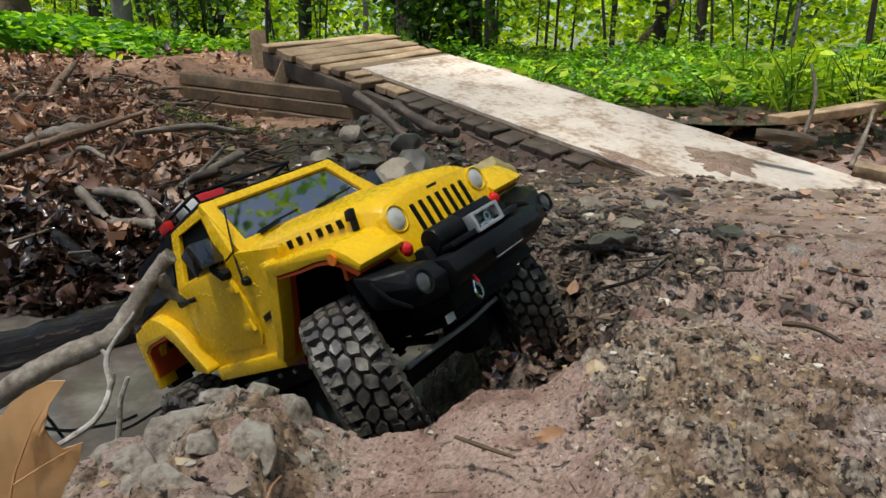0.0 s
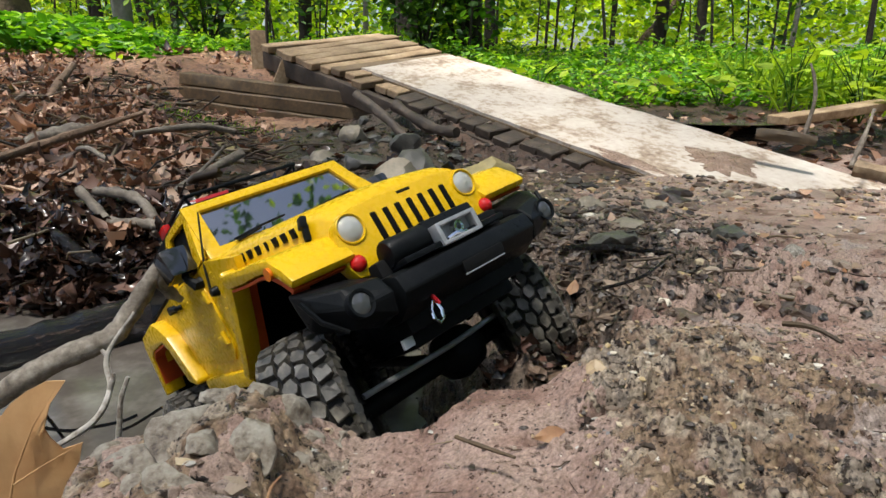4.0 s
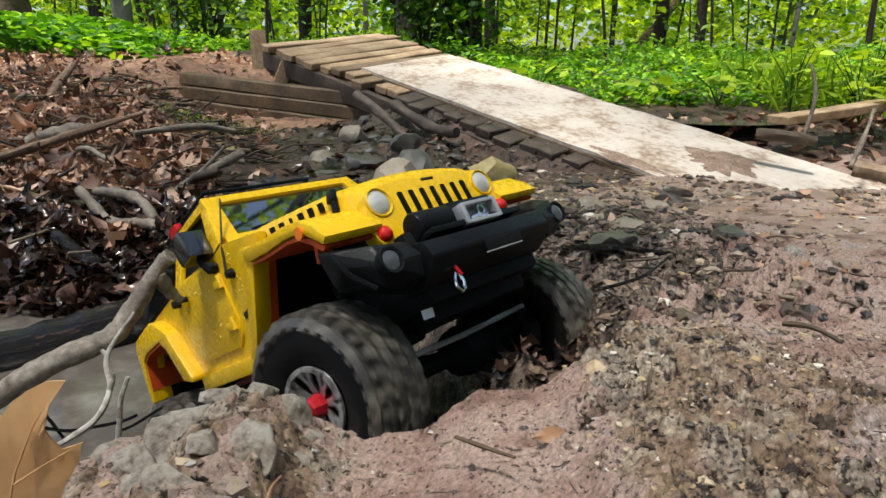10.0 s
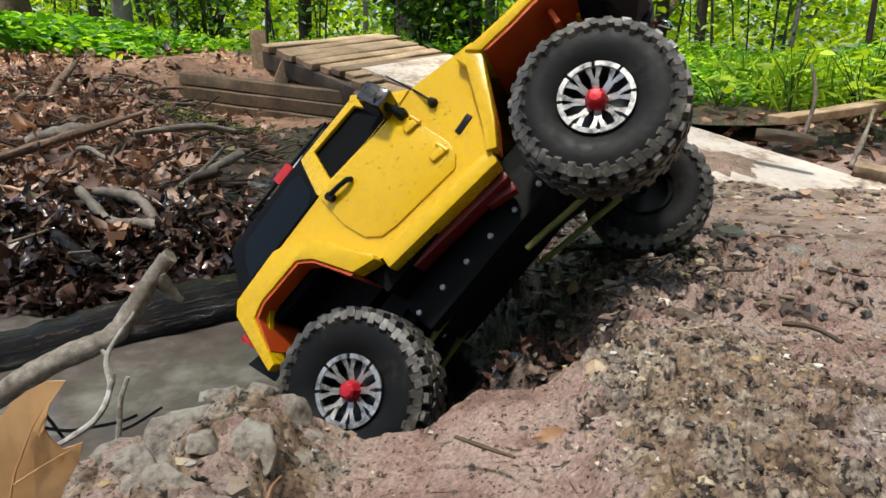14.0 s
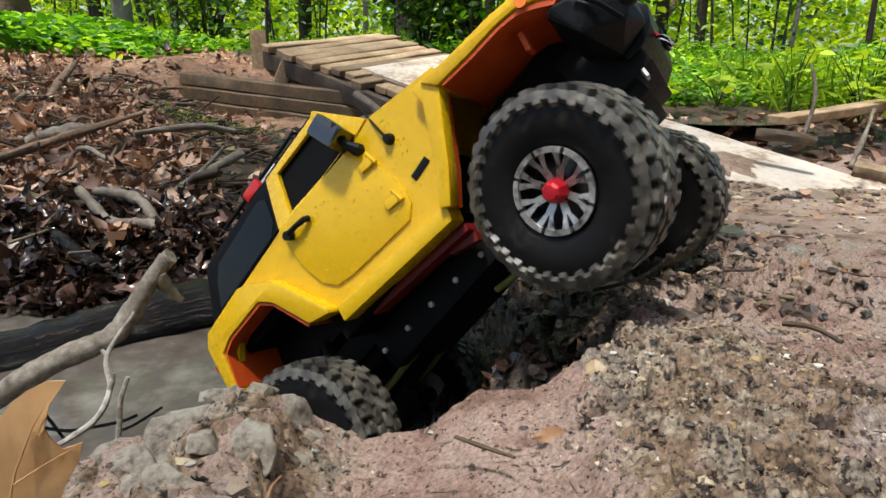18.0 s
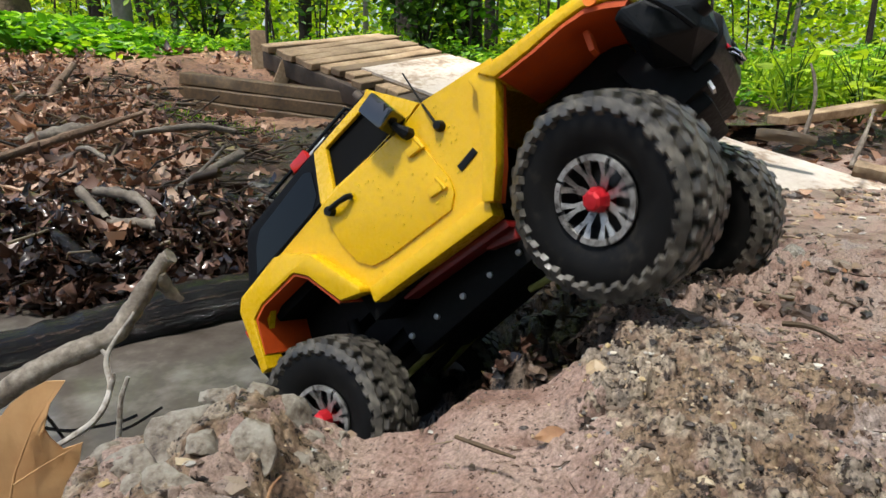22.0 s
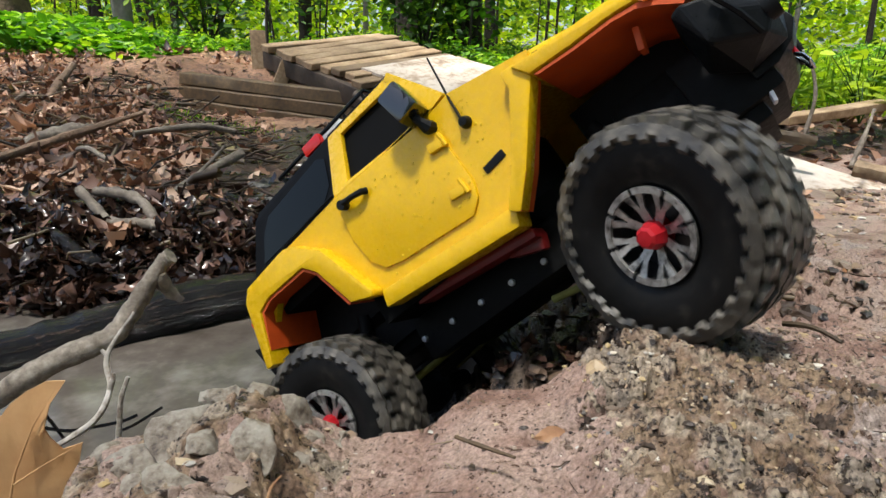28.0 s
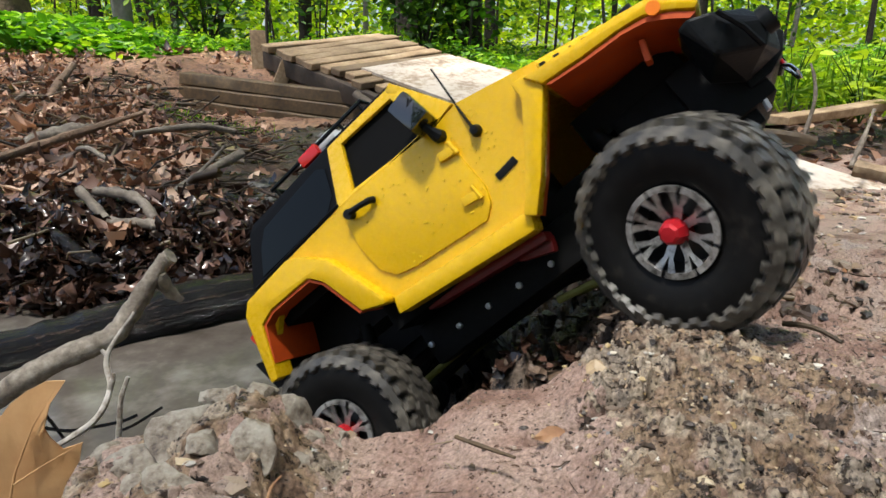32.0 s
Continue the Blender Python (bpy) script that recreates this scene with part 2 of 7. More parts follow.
def prism(bm, profile, y0, y1, bevel=0.0, axis="y"):
    """Extrudes an outline of (x, z) from y0 to y1."""
    a = [bm.verts.new((x, y0, z)) for x, z in profile]
    b = [bm.verts.new((x, y1, z)) for x, z in profile]
    n = len(profile)
    fs = [bm.faces.new(a), bm.faces.new(b[::-1])]
    for i in range(n):
        fs.append(bm.faces.new((a[i], b[i], b[(i + 1) % n], a[(i + 1) % n])))
    bmesh.ops.recalc_face_normals(bm, faces=fs)
    if bevel:
        es = list({e for f in fs for e in f.edges})
        bmesh.ops.bevel(bm, geom=es, offset=bevel, segments=2, affect="EDGES", profile=0.6)
    return bm


def tube(bm, points, radius, seg=8, caps=True):
    """A round bar along points; radius may be one number or one a point."""
    pts = [Vector(p) for p in points]
    rings = []
    for i, p in enumerate(pts):
        d = (pts[min(i + 1, len(pts) - 1)] - pts[max(i - 1, 0)]).normalized()
        side = d.orthogonal().normalized() if i == 0 else (side - d * side.dot(d)).normalized()
        up = d.cross(side)
        r = radius[i] if isinstance(radius, (list, tuple)) else radius
        rings.append([bm.verts.new(p + (side * math.cos(a) + up * math.sin(a)) * r) for a in (2 * math.pi * k / seg for k in range(seg))])
    for a, b in zip(rings, rings[1:]):
        for k in range(seg):
            bm.faces.new((a[k], a[(k + 1) % seg], b[(k + 1) % seg], b[k]))
    if caps:
        bm.faces.new(rings[0][::-1])
        bm.faces.new(rings[-1])
    return bm


def lathe(bm, profile, seg=32, axis="y", closed=False):
    """Turns an outline of (radius, along) round the axis."""
    rings = []
    for k in range(seg):
        a = 2 * math.pi * k / seg
        rings.append([bm.verts.new((r * math.cos(a), t, r * math.sin(a)) if axis == "y" else (t, r * math.cos(a), r * math.sin(a)) if axis == "x" else (r * math.cos(a), r * math.sin(a), t)) for r, t in profile])
    n = len(profile)
    for k in range(seg):
        a, b = rings[k], rings[(k + 1) % seg]
        for i in range(n if closed else n - 1):
            j = (i + 1) % n
            bm.faces.new((a[i], a[j], b[j], b[i]))
    return bm


B = bmesh.new


def soften(bm, offset, seg=2):
    bmesh.ops.recalc_face_normals(bm, faces=bm.faces)
    es = [e for e in bm.edges if len(e.link_faces) == 2 and e.calc_face_angle(0) > 0.5]
    bmesh.ops.bevel(bm, geom=es, offset=offset, segments=seg, affect="EDGES", profile=0.6, clamp_overlap=True)
    return bm


def hull(bm, points):
    vs = [bm.verts.new(p) for p in points]
    bmesh.ops.convex_hull(bm, input=vs)
    return bm


def lathe_at(bm, place, axis, profile, seg):
    got = B()
    lathe(got, profile, seg, axis)
    base = {}
    for v in got.verts:
        base[v] = bm.verts.new(v.co + Vector(place))
    for f in got.faces:
        bm.faces.new([base[v] for v in f.verts])
    got.free()


# ---- ground ----
class Field:
    """Smooth value noise on a lattice, for whole arrays at once."""

    def __init__(self, seed):
        self.t = np.random.default_rng(seed).random((256, 256))

    def at(self, x, y):
        xi, yi = np.floor(x).astype(int), np.floor(y).astype(int)
        u, v = x - xi, y - yi
        u, v = u * u * (3 - 2 * u), v * v * (3 - 2 * v)
        g = lambda a, b: self.t[(xi + a) % 256, (yi + b) % 256]
        return (g(0, 0) * (1 - u) + g(1, 0) * u) * (1 - v) + (g(0, 1) * (1 - u) + g(1, 1) * u) * v - 0.5

    def fbm(self, x, y, octaves=4, gain=0.5):
        s, a = 0, 1.0
        for k in range(octaves):
            s = s + a * self.at(x * 2 ** k + 17 * k, y * 2 ** k + 31 * k)
            a *= gain
        return s


PITS = ((-0.092, 0.202, 0.012, 0.006, 0.012), (0.05, 0.2345, 0.011, 0.0035, 0.011), (0.066, 0.236, 0.011, 0.0035, 0.011), (0.078, 0.233, 0.008, 0.004, 0.01), (0.152, 0.222, 0.006, 0.012, 0.012), (0.126, 0.235, 0.007, 0.005, 0.008))


def pit_depth(x, y):
    """How deep the small wet hollows of the near mud go, and how far one is inside them."""
    deep, inside = 0, 0
    for px, py, rx, ry, d in PITS:
        q = ((x - px) / rx) ** 2 + ((y - py) / ry) ** 2 + 0.8 * LUMPS.fbm(x * 90, y * 90, 3)
        deep, inside = deep + d * np.exp(-np.clip(q, 0, 9) * 0.9), np.maximum(inside, np.exp(-np.clip(q, 0, 9)))
    return deep, inside


FIELD, LUMPS = Field(3), Field(8)
CELL_X, CELL_Y, CELL_H = (np.random.default_rng(k).random((256, 256)) for k in (21, 22, 23))


def cells(x, y):
    """Scattered cells: the distance to the nearest core, the gap to the next, and the cell's own number."""
    xi, yi = np.floor(x).astype(int), np.floor(y).astype(int)
    first, second, own = np.full(x.shape, 9.0), np.full(x.shape, 9.0), np.zeros(x.shape)
    for a in (-1, 0, 1):
        for c in (-1, 0, 1):
            i, j = (xi + a) % 256, (yi + c) % 256
            d = np.hypot(xi + a + CELL_X[i, j] - x, yi + c + CELL_Y[i, j] - y)
            near = d < first
            second = np.where(near, first, np.minimum(second, d))
            own = np.where(near, CELL_H[i, j], own)
            first = np.where(near, d, first)
    return first, second - first, own


def crumble(x, y, scale):
    """Rounded crumbs of uneven height, from 0 to about 1."""
    wx, wy = x * scale + 0.4 * FIELD.at(x * scale * 2, y * scale * 2), y * scale + 0.4 * LUMPS.at(x * scale * 2, y * scale * 2)
    d, gap, own = cells(wx, wy)
    return np.clip(1 - d * 1.15, 0, 1) ** 0.6 * (0.35 + 0.65 * own)


def step(a, b, x):
    t = np.clip((x - a) / (b - a), 0, 1)
    return t * t * (3 - 2 * t)


def height(x, y, rough=True):
    """The ground's height: a muddy plateau, a flooded hole with a near rim, a creek bed and a leafy bank."""
    x, y = np.asarray(x, float), np.asarray(y, float)
    plateau = np.interp(y, [0.0, 0.25, 0.52, 0.9, 1.75, 2.3, 3.0, 4.0, 6.0, 12, 60], [0.08, 0.062, 0.02, -0.03, -0.115, -0.155, -0.06, 0.09, 0.25, 0.5, 0.9])
    plateau = plateau - 0.06 * step(0.75, 1.15, x) * step(1.5, 1.9, y) * step(2.9, 2.4, y)
    rim = np.interp(x, [-0.42, -0.25, -0.17, -0.156, -0.129, -0.115, -0.1, -0.0855, -0.074, -0.064, -0.049, -0.038, -0.025, -0.009, 0.004, 0.0174, 0.03, 0.043, 0.052, 0.06, 0.068, 0.081, 0.1, 0.13, 0.2, 0.35], [-0.2, -0.02, 0.024, 0.03, 0.034, 0.045, 0.056, 0.057, 0.05, 0.039, 0.029, 0.025, 0.027, 0.032, 0.04, 0.0455, 0.047, 0.05, 0.054, 0.061, 0.066, 0.069, 0.07, 0.067, 0.058, 0.05])
    near = 1 - step(0.262, 0.37, y)
    ground = plateau * (1 - near) + rim * near
    bed = np.interp(y, [0.2, 0.75, 1.05, 1.6, 2.4, 3.3, 3.48, 3.7, 5, 12, 60], [-0.23, -0.22, -0.14, -0.08, -0.05, -0.04, 0.1, 0.2, 0.3, 0.5, 0.9])
    shelf = np.interp(y, [0.36, 0.42, 0.5, 0.6, 0.75, 1.0], [-0.2, -0.13, -0.1, -0.085, -0.06, -0.05])
    bed = bed + np.maximum(shelf - bed, 0) * step(-0.1, 0.06, x) * step(1.3, 1.0, y) + 0.115 * np.exp(-((x + 0.06) / 0.05) ** 2 - ((y - 0.385) / 0.045) ** 2)
    bed = bed + 0.09 * np.exp(-((x - 0.055) / 0.034) ** 2 - ((y - 0.405) / 0.028) ** 2) + 0.075 * step(-0.02, 0.03, x) * step(0.33, 0.38, y) * step(0.46, 0.38, y)
    bank = np.interp(y, [0.5, 0.84, 0.93, 1.05, 1.7, 2.4, 3.6, 4.4, 6, 12, 60], [-0.24, -0.19, -0.15, -0.1, -0.045, 0.05, 0.25, 0.3, 0.34, 0.5, 0.9])
    left_edge = np.interp(y, [0.7, 1.2, 1.8, 2.6, 3.2, 3.6, 5], [-0.2, -0.45, -0.6, -1.0, -1.45, -1.3, -1.2])
    low = bed + (bank - bed) * step(0.15, -0.2, x - left_edge)
    edge = np.interp(y, [0.2, 0.27, 0.285, 0.3, 0.33, 0.36, 0.42, 0.5, 0.62, 0.9, 1.2, 1.5, 2.2, 3.0, 5.0], [0.0, 0.05, 0.072, 0.08, 0.088, 0.094, 0.106, 0.116, 0.1, 0.06, 0.02, -0.1, 0.0, 0.2, 0.3])
    wide = np.interp(y, [0.25, 0.33, 0.42, 0.55, 0.7, 1.5, 3], [0.02, 0.035, 0.13, 0.19, 0.2, 0.25, 0.8])
    hole = step(wide * 0.5, -wide * 0.5, x - edge + 0.04 * step(0.3, 0.5, y) * FIELD.fbm(x * 9, y * 9, 3) + 0.012 * FIELD.fbm(x * 40, y * 40, 3))
    lip = 0.268 + 0.014 * step(-0.01, 0.02, x) + 0.012 * FIELD.fbm(x * 18 + 5, y * 3, 3)
    hole = hole * step(lip - 0.004, lip + 0.036, y)
    z = ground * (1 - hole) + low * hole
    # soil heaped against the plywood's edge, and none above it
    along, across = (-0.682 * (x + 0.401) + 0.70 * (y - 3.226)) / 0.955, (0.70 * (x + 0.401) + 0.682 * (y - 3.226)) / 0.955
    board = 0.204 + 0.213 * along + 0.125 * across
    beside = step(-0.5, -0.06, across) * step(0.03, -0.02, across) * step(-0.15, -0.5, along) * step(-2.3, -1.8, along)
    heap = board - 0.02 + 0.22 * np.minimum(across, 0)
    z = z + np.maximum(heap - z, 0) * beside
    under = step(-0.03, 0.02, across) * step(0.64, 0.6, across) * step(-2.35, -2.2, along) * step(0.1, 0.0, along)
    z = z - np.maximum(z - board + 0.035, 0) * under
    if rough:
        far = np.clip(y / 1.2, 0.3, 2.5)
        near_rim = step(0.38, 0.28, y)
        wet = step(0.42, 0.1, np.abs(x - 0.2)) * step(0.3, 0.42, y) * step(1.3, 0.8, y)
        clods = step(-0.035, -0.06, x) * near_rim
        wander = 0.05 * FIELD.fbm(x * 22 + 7, y * 22, 4, 0.6)
        mound = step(0.035, 0.085, x + wander) * near_rim * (0.4 + 0.6 * step(0.21, 0.13, x + 1.6 * wander)) * step(0.32, 0.22, x)
        plain = near_rim * (1 - clods) * (1 - mound)
        open_ = 1 - near_rim
        close = y < 2.2
        z = z + 0.010 * far * FIELD.fbm(x * 11, y * 11, 3) * (1 - 0.6 * near_rim)
        c40, c110 = crumble(x, y, 42), crumble(x + 3, y, 115)
        c260 = np.where(close, crumble(x, y + 3, 270), 0)
        d, gap, own = cells(x * 46 + 0.5 * FIELD.at(x * 90, y * 90), y * 46 + 0.5 * LUMPS.at(x * 90, y * 90))
        plates = 0.011 * (own - 0.45) * step(0.0, 0.16, gap) - 0.005 * step(0.14, 0.0, gap)
        z = z + clods * (0.6 * plates - 0.002 + 0.0012 * c110 + 0.001 * c260 + 0.0025 * FIELD.fbm(x * 160, y * 160, 3))
        chunk = lambda s, q: (lambda g: (g[2] - 0.4) * step(0.0, 0.22, g[1]) - 0.45 * step(0.16, 0.0, g[1]))(cells(x * s + q + 0.6 * FIELD.at(x * s * 2.2, y * s * 2.2), y * s + 0.6 * LUMPS.at(x * s * 2.2, y * s * 2.2)))
        k70, k150, k300 = chunk(70, 5), chunk(150, 9), np.where(close, chunk(310, 2), 0)
        z = z + (mound + 0.15 * clods) * (0.0045 * k70 + 0.0036 * k150 + 0.0016 * k300)
        z = z + plain * (0.0028 * k150 * step(-0.02, 0.08, FIELD.at(x * 22, y * 22)) + 0.0008 * k300)
        z = z + open_ * (0.6 * far * 0.0045 + 0.012 * wet) * (0.7 * k70 + 0.5 * k150)
        z = z - pit_depth(x, y)[0]
        z = z + mound * (0.006 * (c40 - 0.3) + 0.0055 * (c110 - 0.2) + 0.0028 * c260 + 0.006 * FIELD.fbm(x * 34, y * 34, 5, 0.6) + 0.0016 * FIELD.fbm(x * 420, y * 420, 2))
        crack = np.abs(y - 0.232 - 0.45 * (x - 0.06) - 0.012 * FIELD.fbm(x * 60, 3 + y * 0, 3))
        z = z - 0.012 * step(0.006, 0.0, crack) * step(0.05, 0.062, x) * step(0.125, 0.09, x)
        z = z + plain * (0.004 * FIELD.fbm(x * 40, y * 40, 4) + 0.0016 * c110 * (LUMPS.at(x * 30, y * 30) > 0.0) + 0.0009 * c260)
        z = z + open_ * (far * 0.0045 + 0.014 * wet) * (0.7 * FIELD.fbm(x * 30, y * 30, 4, 0.6) + 0.8 * c40 * (0.3 + wet) + 0.5 * c110 + 0.22 * c260)
    return z


def spread(lo, hi, fine, outs, grow):
    """Even steps from lo to hi, growing outwards to the reaches in outs."""
    mid = list(np.arange(lo, hi, fine))
    up, s = hi, fine
    while up < outs[1]:
        mid.append(up)
        s *= grow[1]
        up += s
    down, s, low = lo - fine, fine, []
    while down > outs[0]:
        low.append(down)
        s *= grow[0]
        down -= s
    return np.array(low[::-1] + mid)


def make_ground():
    xs, ys = spread(-0.17, 0.21, 0.0008, (-60, 60), (1.03, 1.026)), spread(0.165, 0.31, 0.0008, (-30, 90), (1.06, 1.021))
    X, Y = np.meshgrid(xs, ys)
    Z = height(X, Y)
    v = np.stack([X.ravel(), Y.ravel(), Z.ravel()], 1)
    nx, ny = len(xs), len(ys)
    i = (np.arange(ny - 1)[:, None] * nx + np.arange(nx - 1)[None]).ravel()
    quads = np.stack([i, i + 1, i + nx + 1, i + nx], 1)
    me = bpy.data.meshes.new("ground")
    me.vertices.add(len(v))
    me.vertices.foreach_set("co", v.ravel())
    me.loops.add(quads.size)
    me.loops.foreach_set("vertex_index", quads.ravel())
    me.polygons.add(len(quads))
    me.polygons.foreach_set("loop_start", np.arange(0, quads.size, 4))
    me.polygons.foreach_set("use_smooth", np.ones(len(quads), bool))
    me.update(calc_edges=True)
    me.materials.append(mud)
    me.materials.append(forest_floor)
    cx, cy = X[:-1, :-1].ravel(), Y[:-1, :-1].ravel()
    soil = (cy + 0.25 * FIELD.fbm(cx * 4, cy * 4, 3) > np.interp(cx, [-0.5, -0.2, 0.1, 0.8, 2.0], [0.82, 0.9, 1.25, 2.2, 2.6]))
    me.materials.append(wet_mud), me.materials.append(crumbly), me.materials.append(shaded_creek_mud), me.materials.append(bank_earth)
    blur = 0.05 * FIELD.fbm(cx * 16, cy * 16, 4)
    edge = np.interp(cy, [0.3, 0.4, 0.55, 0.8, 1.1, 1.5], [0.06, 0.17, 0.23, 0.3, 0.34, 0.28])
    churned = (cx + blur * (1 + cy) < edge) & (cy > 0.3) & (cy < 1.45 + blur)
    wander = 0.05 * FIELD.fbm(cx * 22 + 7, cy * 22, 4, 0.6) + 0.012 * LUMPS.fbm(cx * 160, cy * 160, 3)
    mound = (cx + wander > 0.058) & (cx + 1.6 * wander < 0.165) & (cy + 0.5 * blur < 0.34)
    kind = np.where(soil, 1, np.where(churned, 2, np.where(mound, 3, 0)))
    creek = soil & (cx + 2 * blur > np.interp(cy, [0.9, 1.2, 1.8, 2.6, 3.2, 3.6], [-0.1, -0.35, -0.45, -0.8, -1.2, -1.2])) & (cx + 2 * blur < np.interp(cy, [1.2, 2.0, 2.5, 3.0], [0.05, 0.1, 0.05, -0.1])) & (cy < 3.4)
    kind = np.where(creek, 4, kind)
    outer = (np.hypot(cx - 0.5, cy - 0.9) + 2 * blur > 2.1) | (cx < -0.95 + blur)
    kind = np.where(outer, 1, kind)
    bare = (cx < -0.5) & (cx > -3.2) & (cy + 3 * blur > 2.0 - 0.25 * (cx + 0.75)) & (cy < 4.4) & (kind == 1)
    kind = np.where(bare, 5, kind)
    grey = (cx + 0.3 * blur < -0.05) & (cx > -0.24) & (cy < 0.3) & (cy > 0.05) & (FIELD.fbm(cx * 45 + 2, cy * 45, 3) > -0.02)
    kind = np.where(grey & (kind == 0), 3, kind)
    kind = np.where(pit_depth(cx, cy)[1] > 0.42, 2, kind)
    me.polygons.foreach_set("material_index", kind.astype(np.int32))
    tagged(new("ground", me), "brown wet mud with clods, a flooded hole and a leafy creek bank", "ground", kind="structure")


make_ground()


def make_water():
    bm = B()
    n, m = 60, 50
    vs = [[bm.verts.new((-1.1 + 1.35 * i / n, 0.26 + 0.75 * j / m, -0.15 + 0.0006 * math.sin(i * 0.9 + j * 0.5))) for i in range(n + 1)] for j in range(m + 1)]
    for j in range(m):
        for i in range(n):
            bm.faces.new((vs[j][i], vs[j][i + 1], vs[j + 1][i + 1], vs[j + 1][i]))
    ob = new("water", finish(bm, "water", murky_water, True))
    tagged(ob, "murky grey-brown puddle water in the hole", "water", kind="structure")


make_water()


def ground_at(x, y):
    return float(height(x, y))


def noisy_tube(bm, points, radius, seg=9, per=6, rough=0.12, seed=0):
    """A crooked round limb along points: smoothed, with knots and flutes."""
    rng = random.Random(seed)
    pts = [Vector(p) for p in points]
    rad = radius if isinstance(radius, (list, tuple)) else [radius] * len(pts)
    fine, rr = [], []
    for i in range(len(pts) - 1):
        a, b, c, d = pts[max(i - 1, 0)], pts[i], pts[i + 1], pts[min(i + 2, len(pts) - 1)]
        for k in range(per):
            t = k / per
            fine.append(0.5 * ((2 * b) + (c - a) * t + (2 * a - 5 * b + 4 * c - d) * t * t + (3 * b - a - 3 * c + d) * t ** 3))
            rr.append((rad[i] * (1 - t) + rad[i + 1] * t) * (1 + rng.uniform(-rough, rough)))
    fine.append(pts[-1]), rr.append(rad[-1])
    start = len(bm.verts)
    tube(bm, fine, rr, seg)
    bm.verts.ensure_lookup_table()
    for v in bm.verts[start:]:
        n = noise.noise(v.co * (1.2 / max(rad)) + Vector((seed, 0, 0)))
        v.co += Vector((n, noise.noise(v.co * 30), n * 0.6)) * max(rad) * rough
    return bm


def limb(name, points, radius, mat, label, category, seed=0, group="", seg=9, rough=0.12):
    bm = B()
    noisy_tube(bm, points, radius, seg, 6, rough, seed)
    return tagged(new(name, finish(bm, name, mat, True)), label, category, group)


def quick_mesh(name, v, quads, mat, smooth=False):
    me = bpy.data.meshes.new(name)
    me.vertices.add(len(v))
    me.vertices.foreach_set("co", np.asarray(v, np.float32).ravel())
    k = quads.shape[1]
    me.loops.add(quads.size)
    me.loops.foreach_set("vertex_index", quads.ravel())
    me.polygons.add(len(quads))
    me.polygons.foreach_set("loop_start", np.arange(0, quads.size, k))
    me.polygons.foreach_set("use_smooth", np.full(len(quads), smooth))
    me.update(calc_edges=True)
    me.materials.append(mat)
    return me


def leaf_mesh(name, centres, sizes, mat, seed=1, tilt=0.7, fold=0.1, curl=0.0, slim=1.0):
    """Many small folded leaves: each lies at its centre, tilted at random from level."""
    rng = np.random.default_rng(seed)
    n = len(centres)
    base = np.array([[-0.5, 0, 0], [-0.24, 0.22, fold], [0.12, 0.3, fold], [0.5, 0, 0], [0.12, -0.3, fold], [-0.24, -0.22, fold]])
    base[:, 1] *= slim
    loc = np.repeat(base[None], n, 0) * np.asarray(sizes)[:, None, None]
    bend = rng.normal(0, 1, n)[:, None] * curl
    loc[:, :, 2] += bend * loc[:, :, 0] ** 2 / np.asarray(sizes)[:, None] * 4
    loc[:, :, 1] *= rng.uniform(0.7, 1.25, n)[:, None]
    yaw, pitch, roll = rng.uniform(0, 2 * np.pi, n), rng.normal(0, tilt, n), rng.normal(0, tilt, n)
    cy, sy, cp, sp, cr, sr = np.cos(yaw), np.sin(yaw), np.cos(pitch), np.sin(pitch), np.cos(roll), np.sin(roll)
    one, nil = np.ones(n), np.zeros(n)
    mat3 = lambda rows: np.array(rows).transpose(2, 0, 1)
    m = mat3([[cy, -sy, nil], [sy, cy, nil], [nil, nil, one]]) @ mat3([[cp, nil, sp], [nil, one, nil], [-sp, nil, cp]]) @ mat3([[one, nil, nil], [nil, cr, -sr], [nil, sr, cr]])
    v = np.einsum("nij,nkj->nki", m, loc) + np.asarray(centres)[:, None, :]
    q = (np.arange(n)[:, None, None] * 6 + np.array([[0, 1, 2, 3], [0, 3, 4, 5]])[None]).reshape(-1, 4)
    return quick_mesh(name, v.reshape(-1, 3), q, mat)


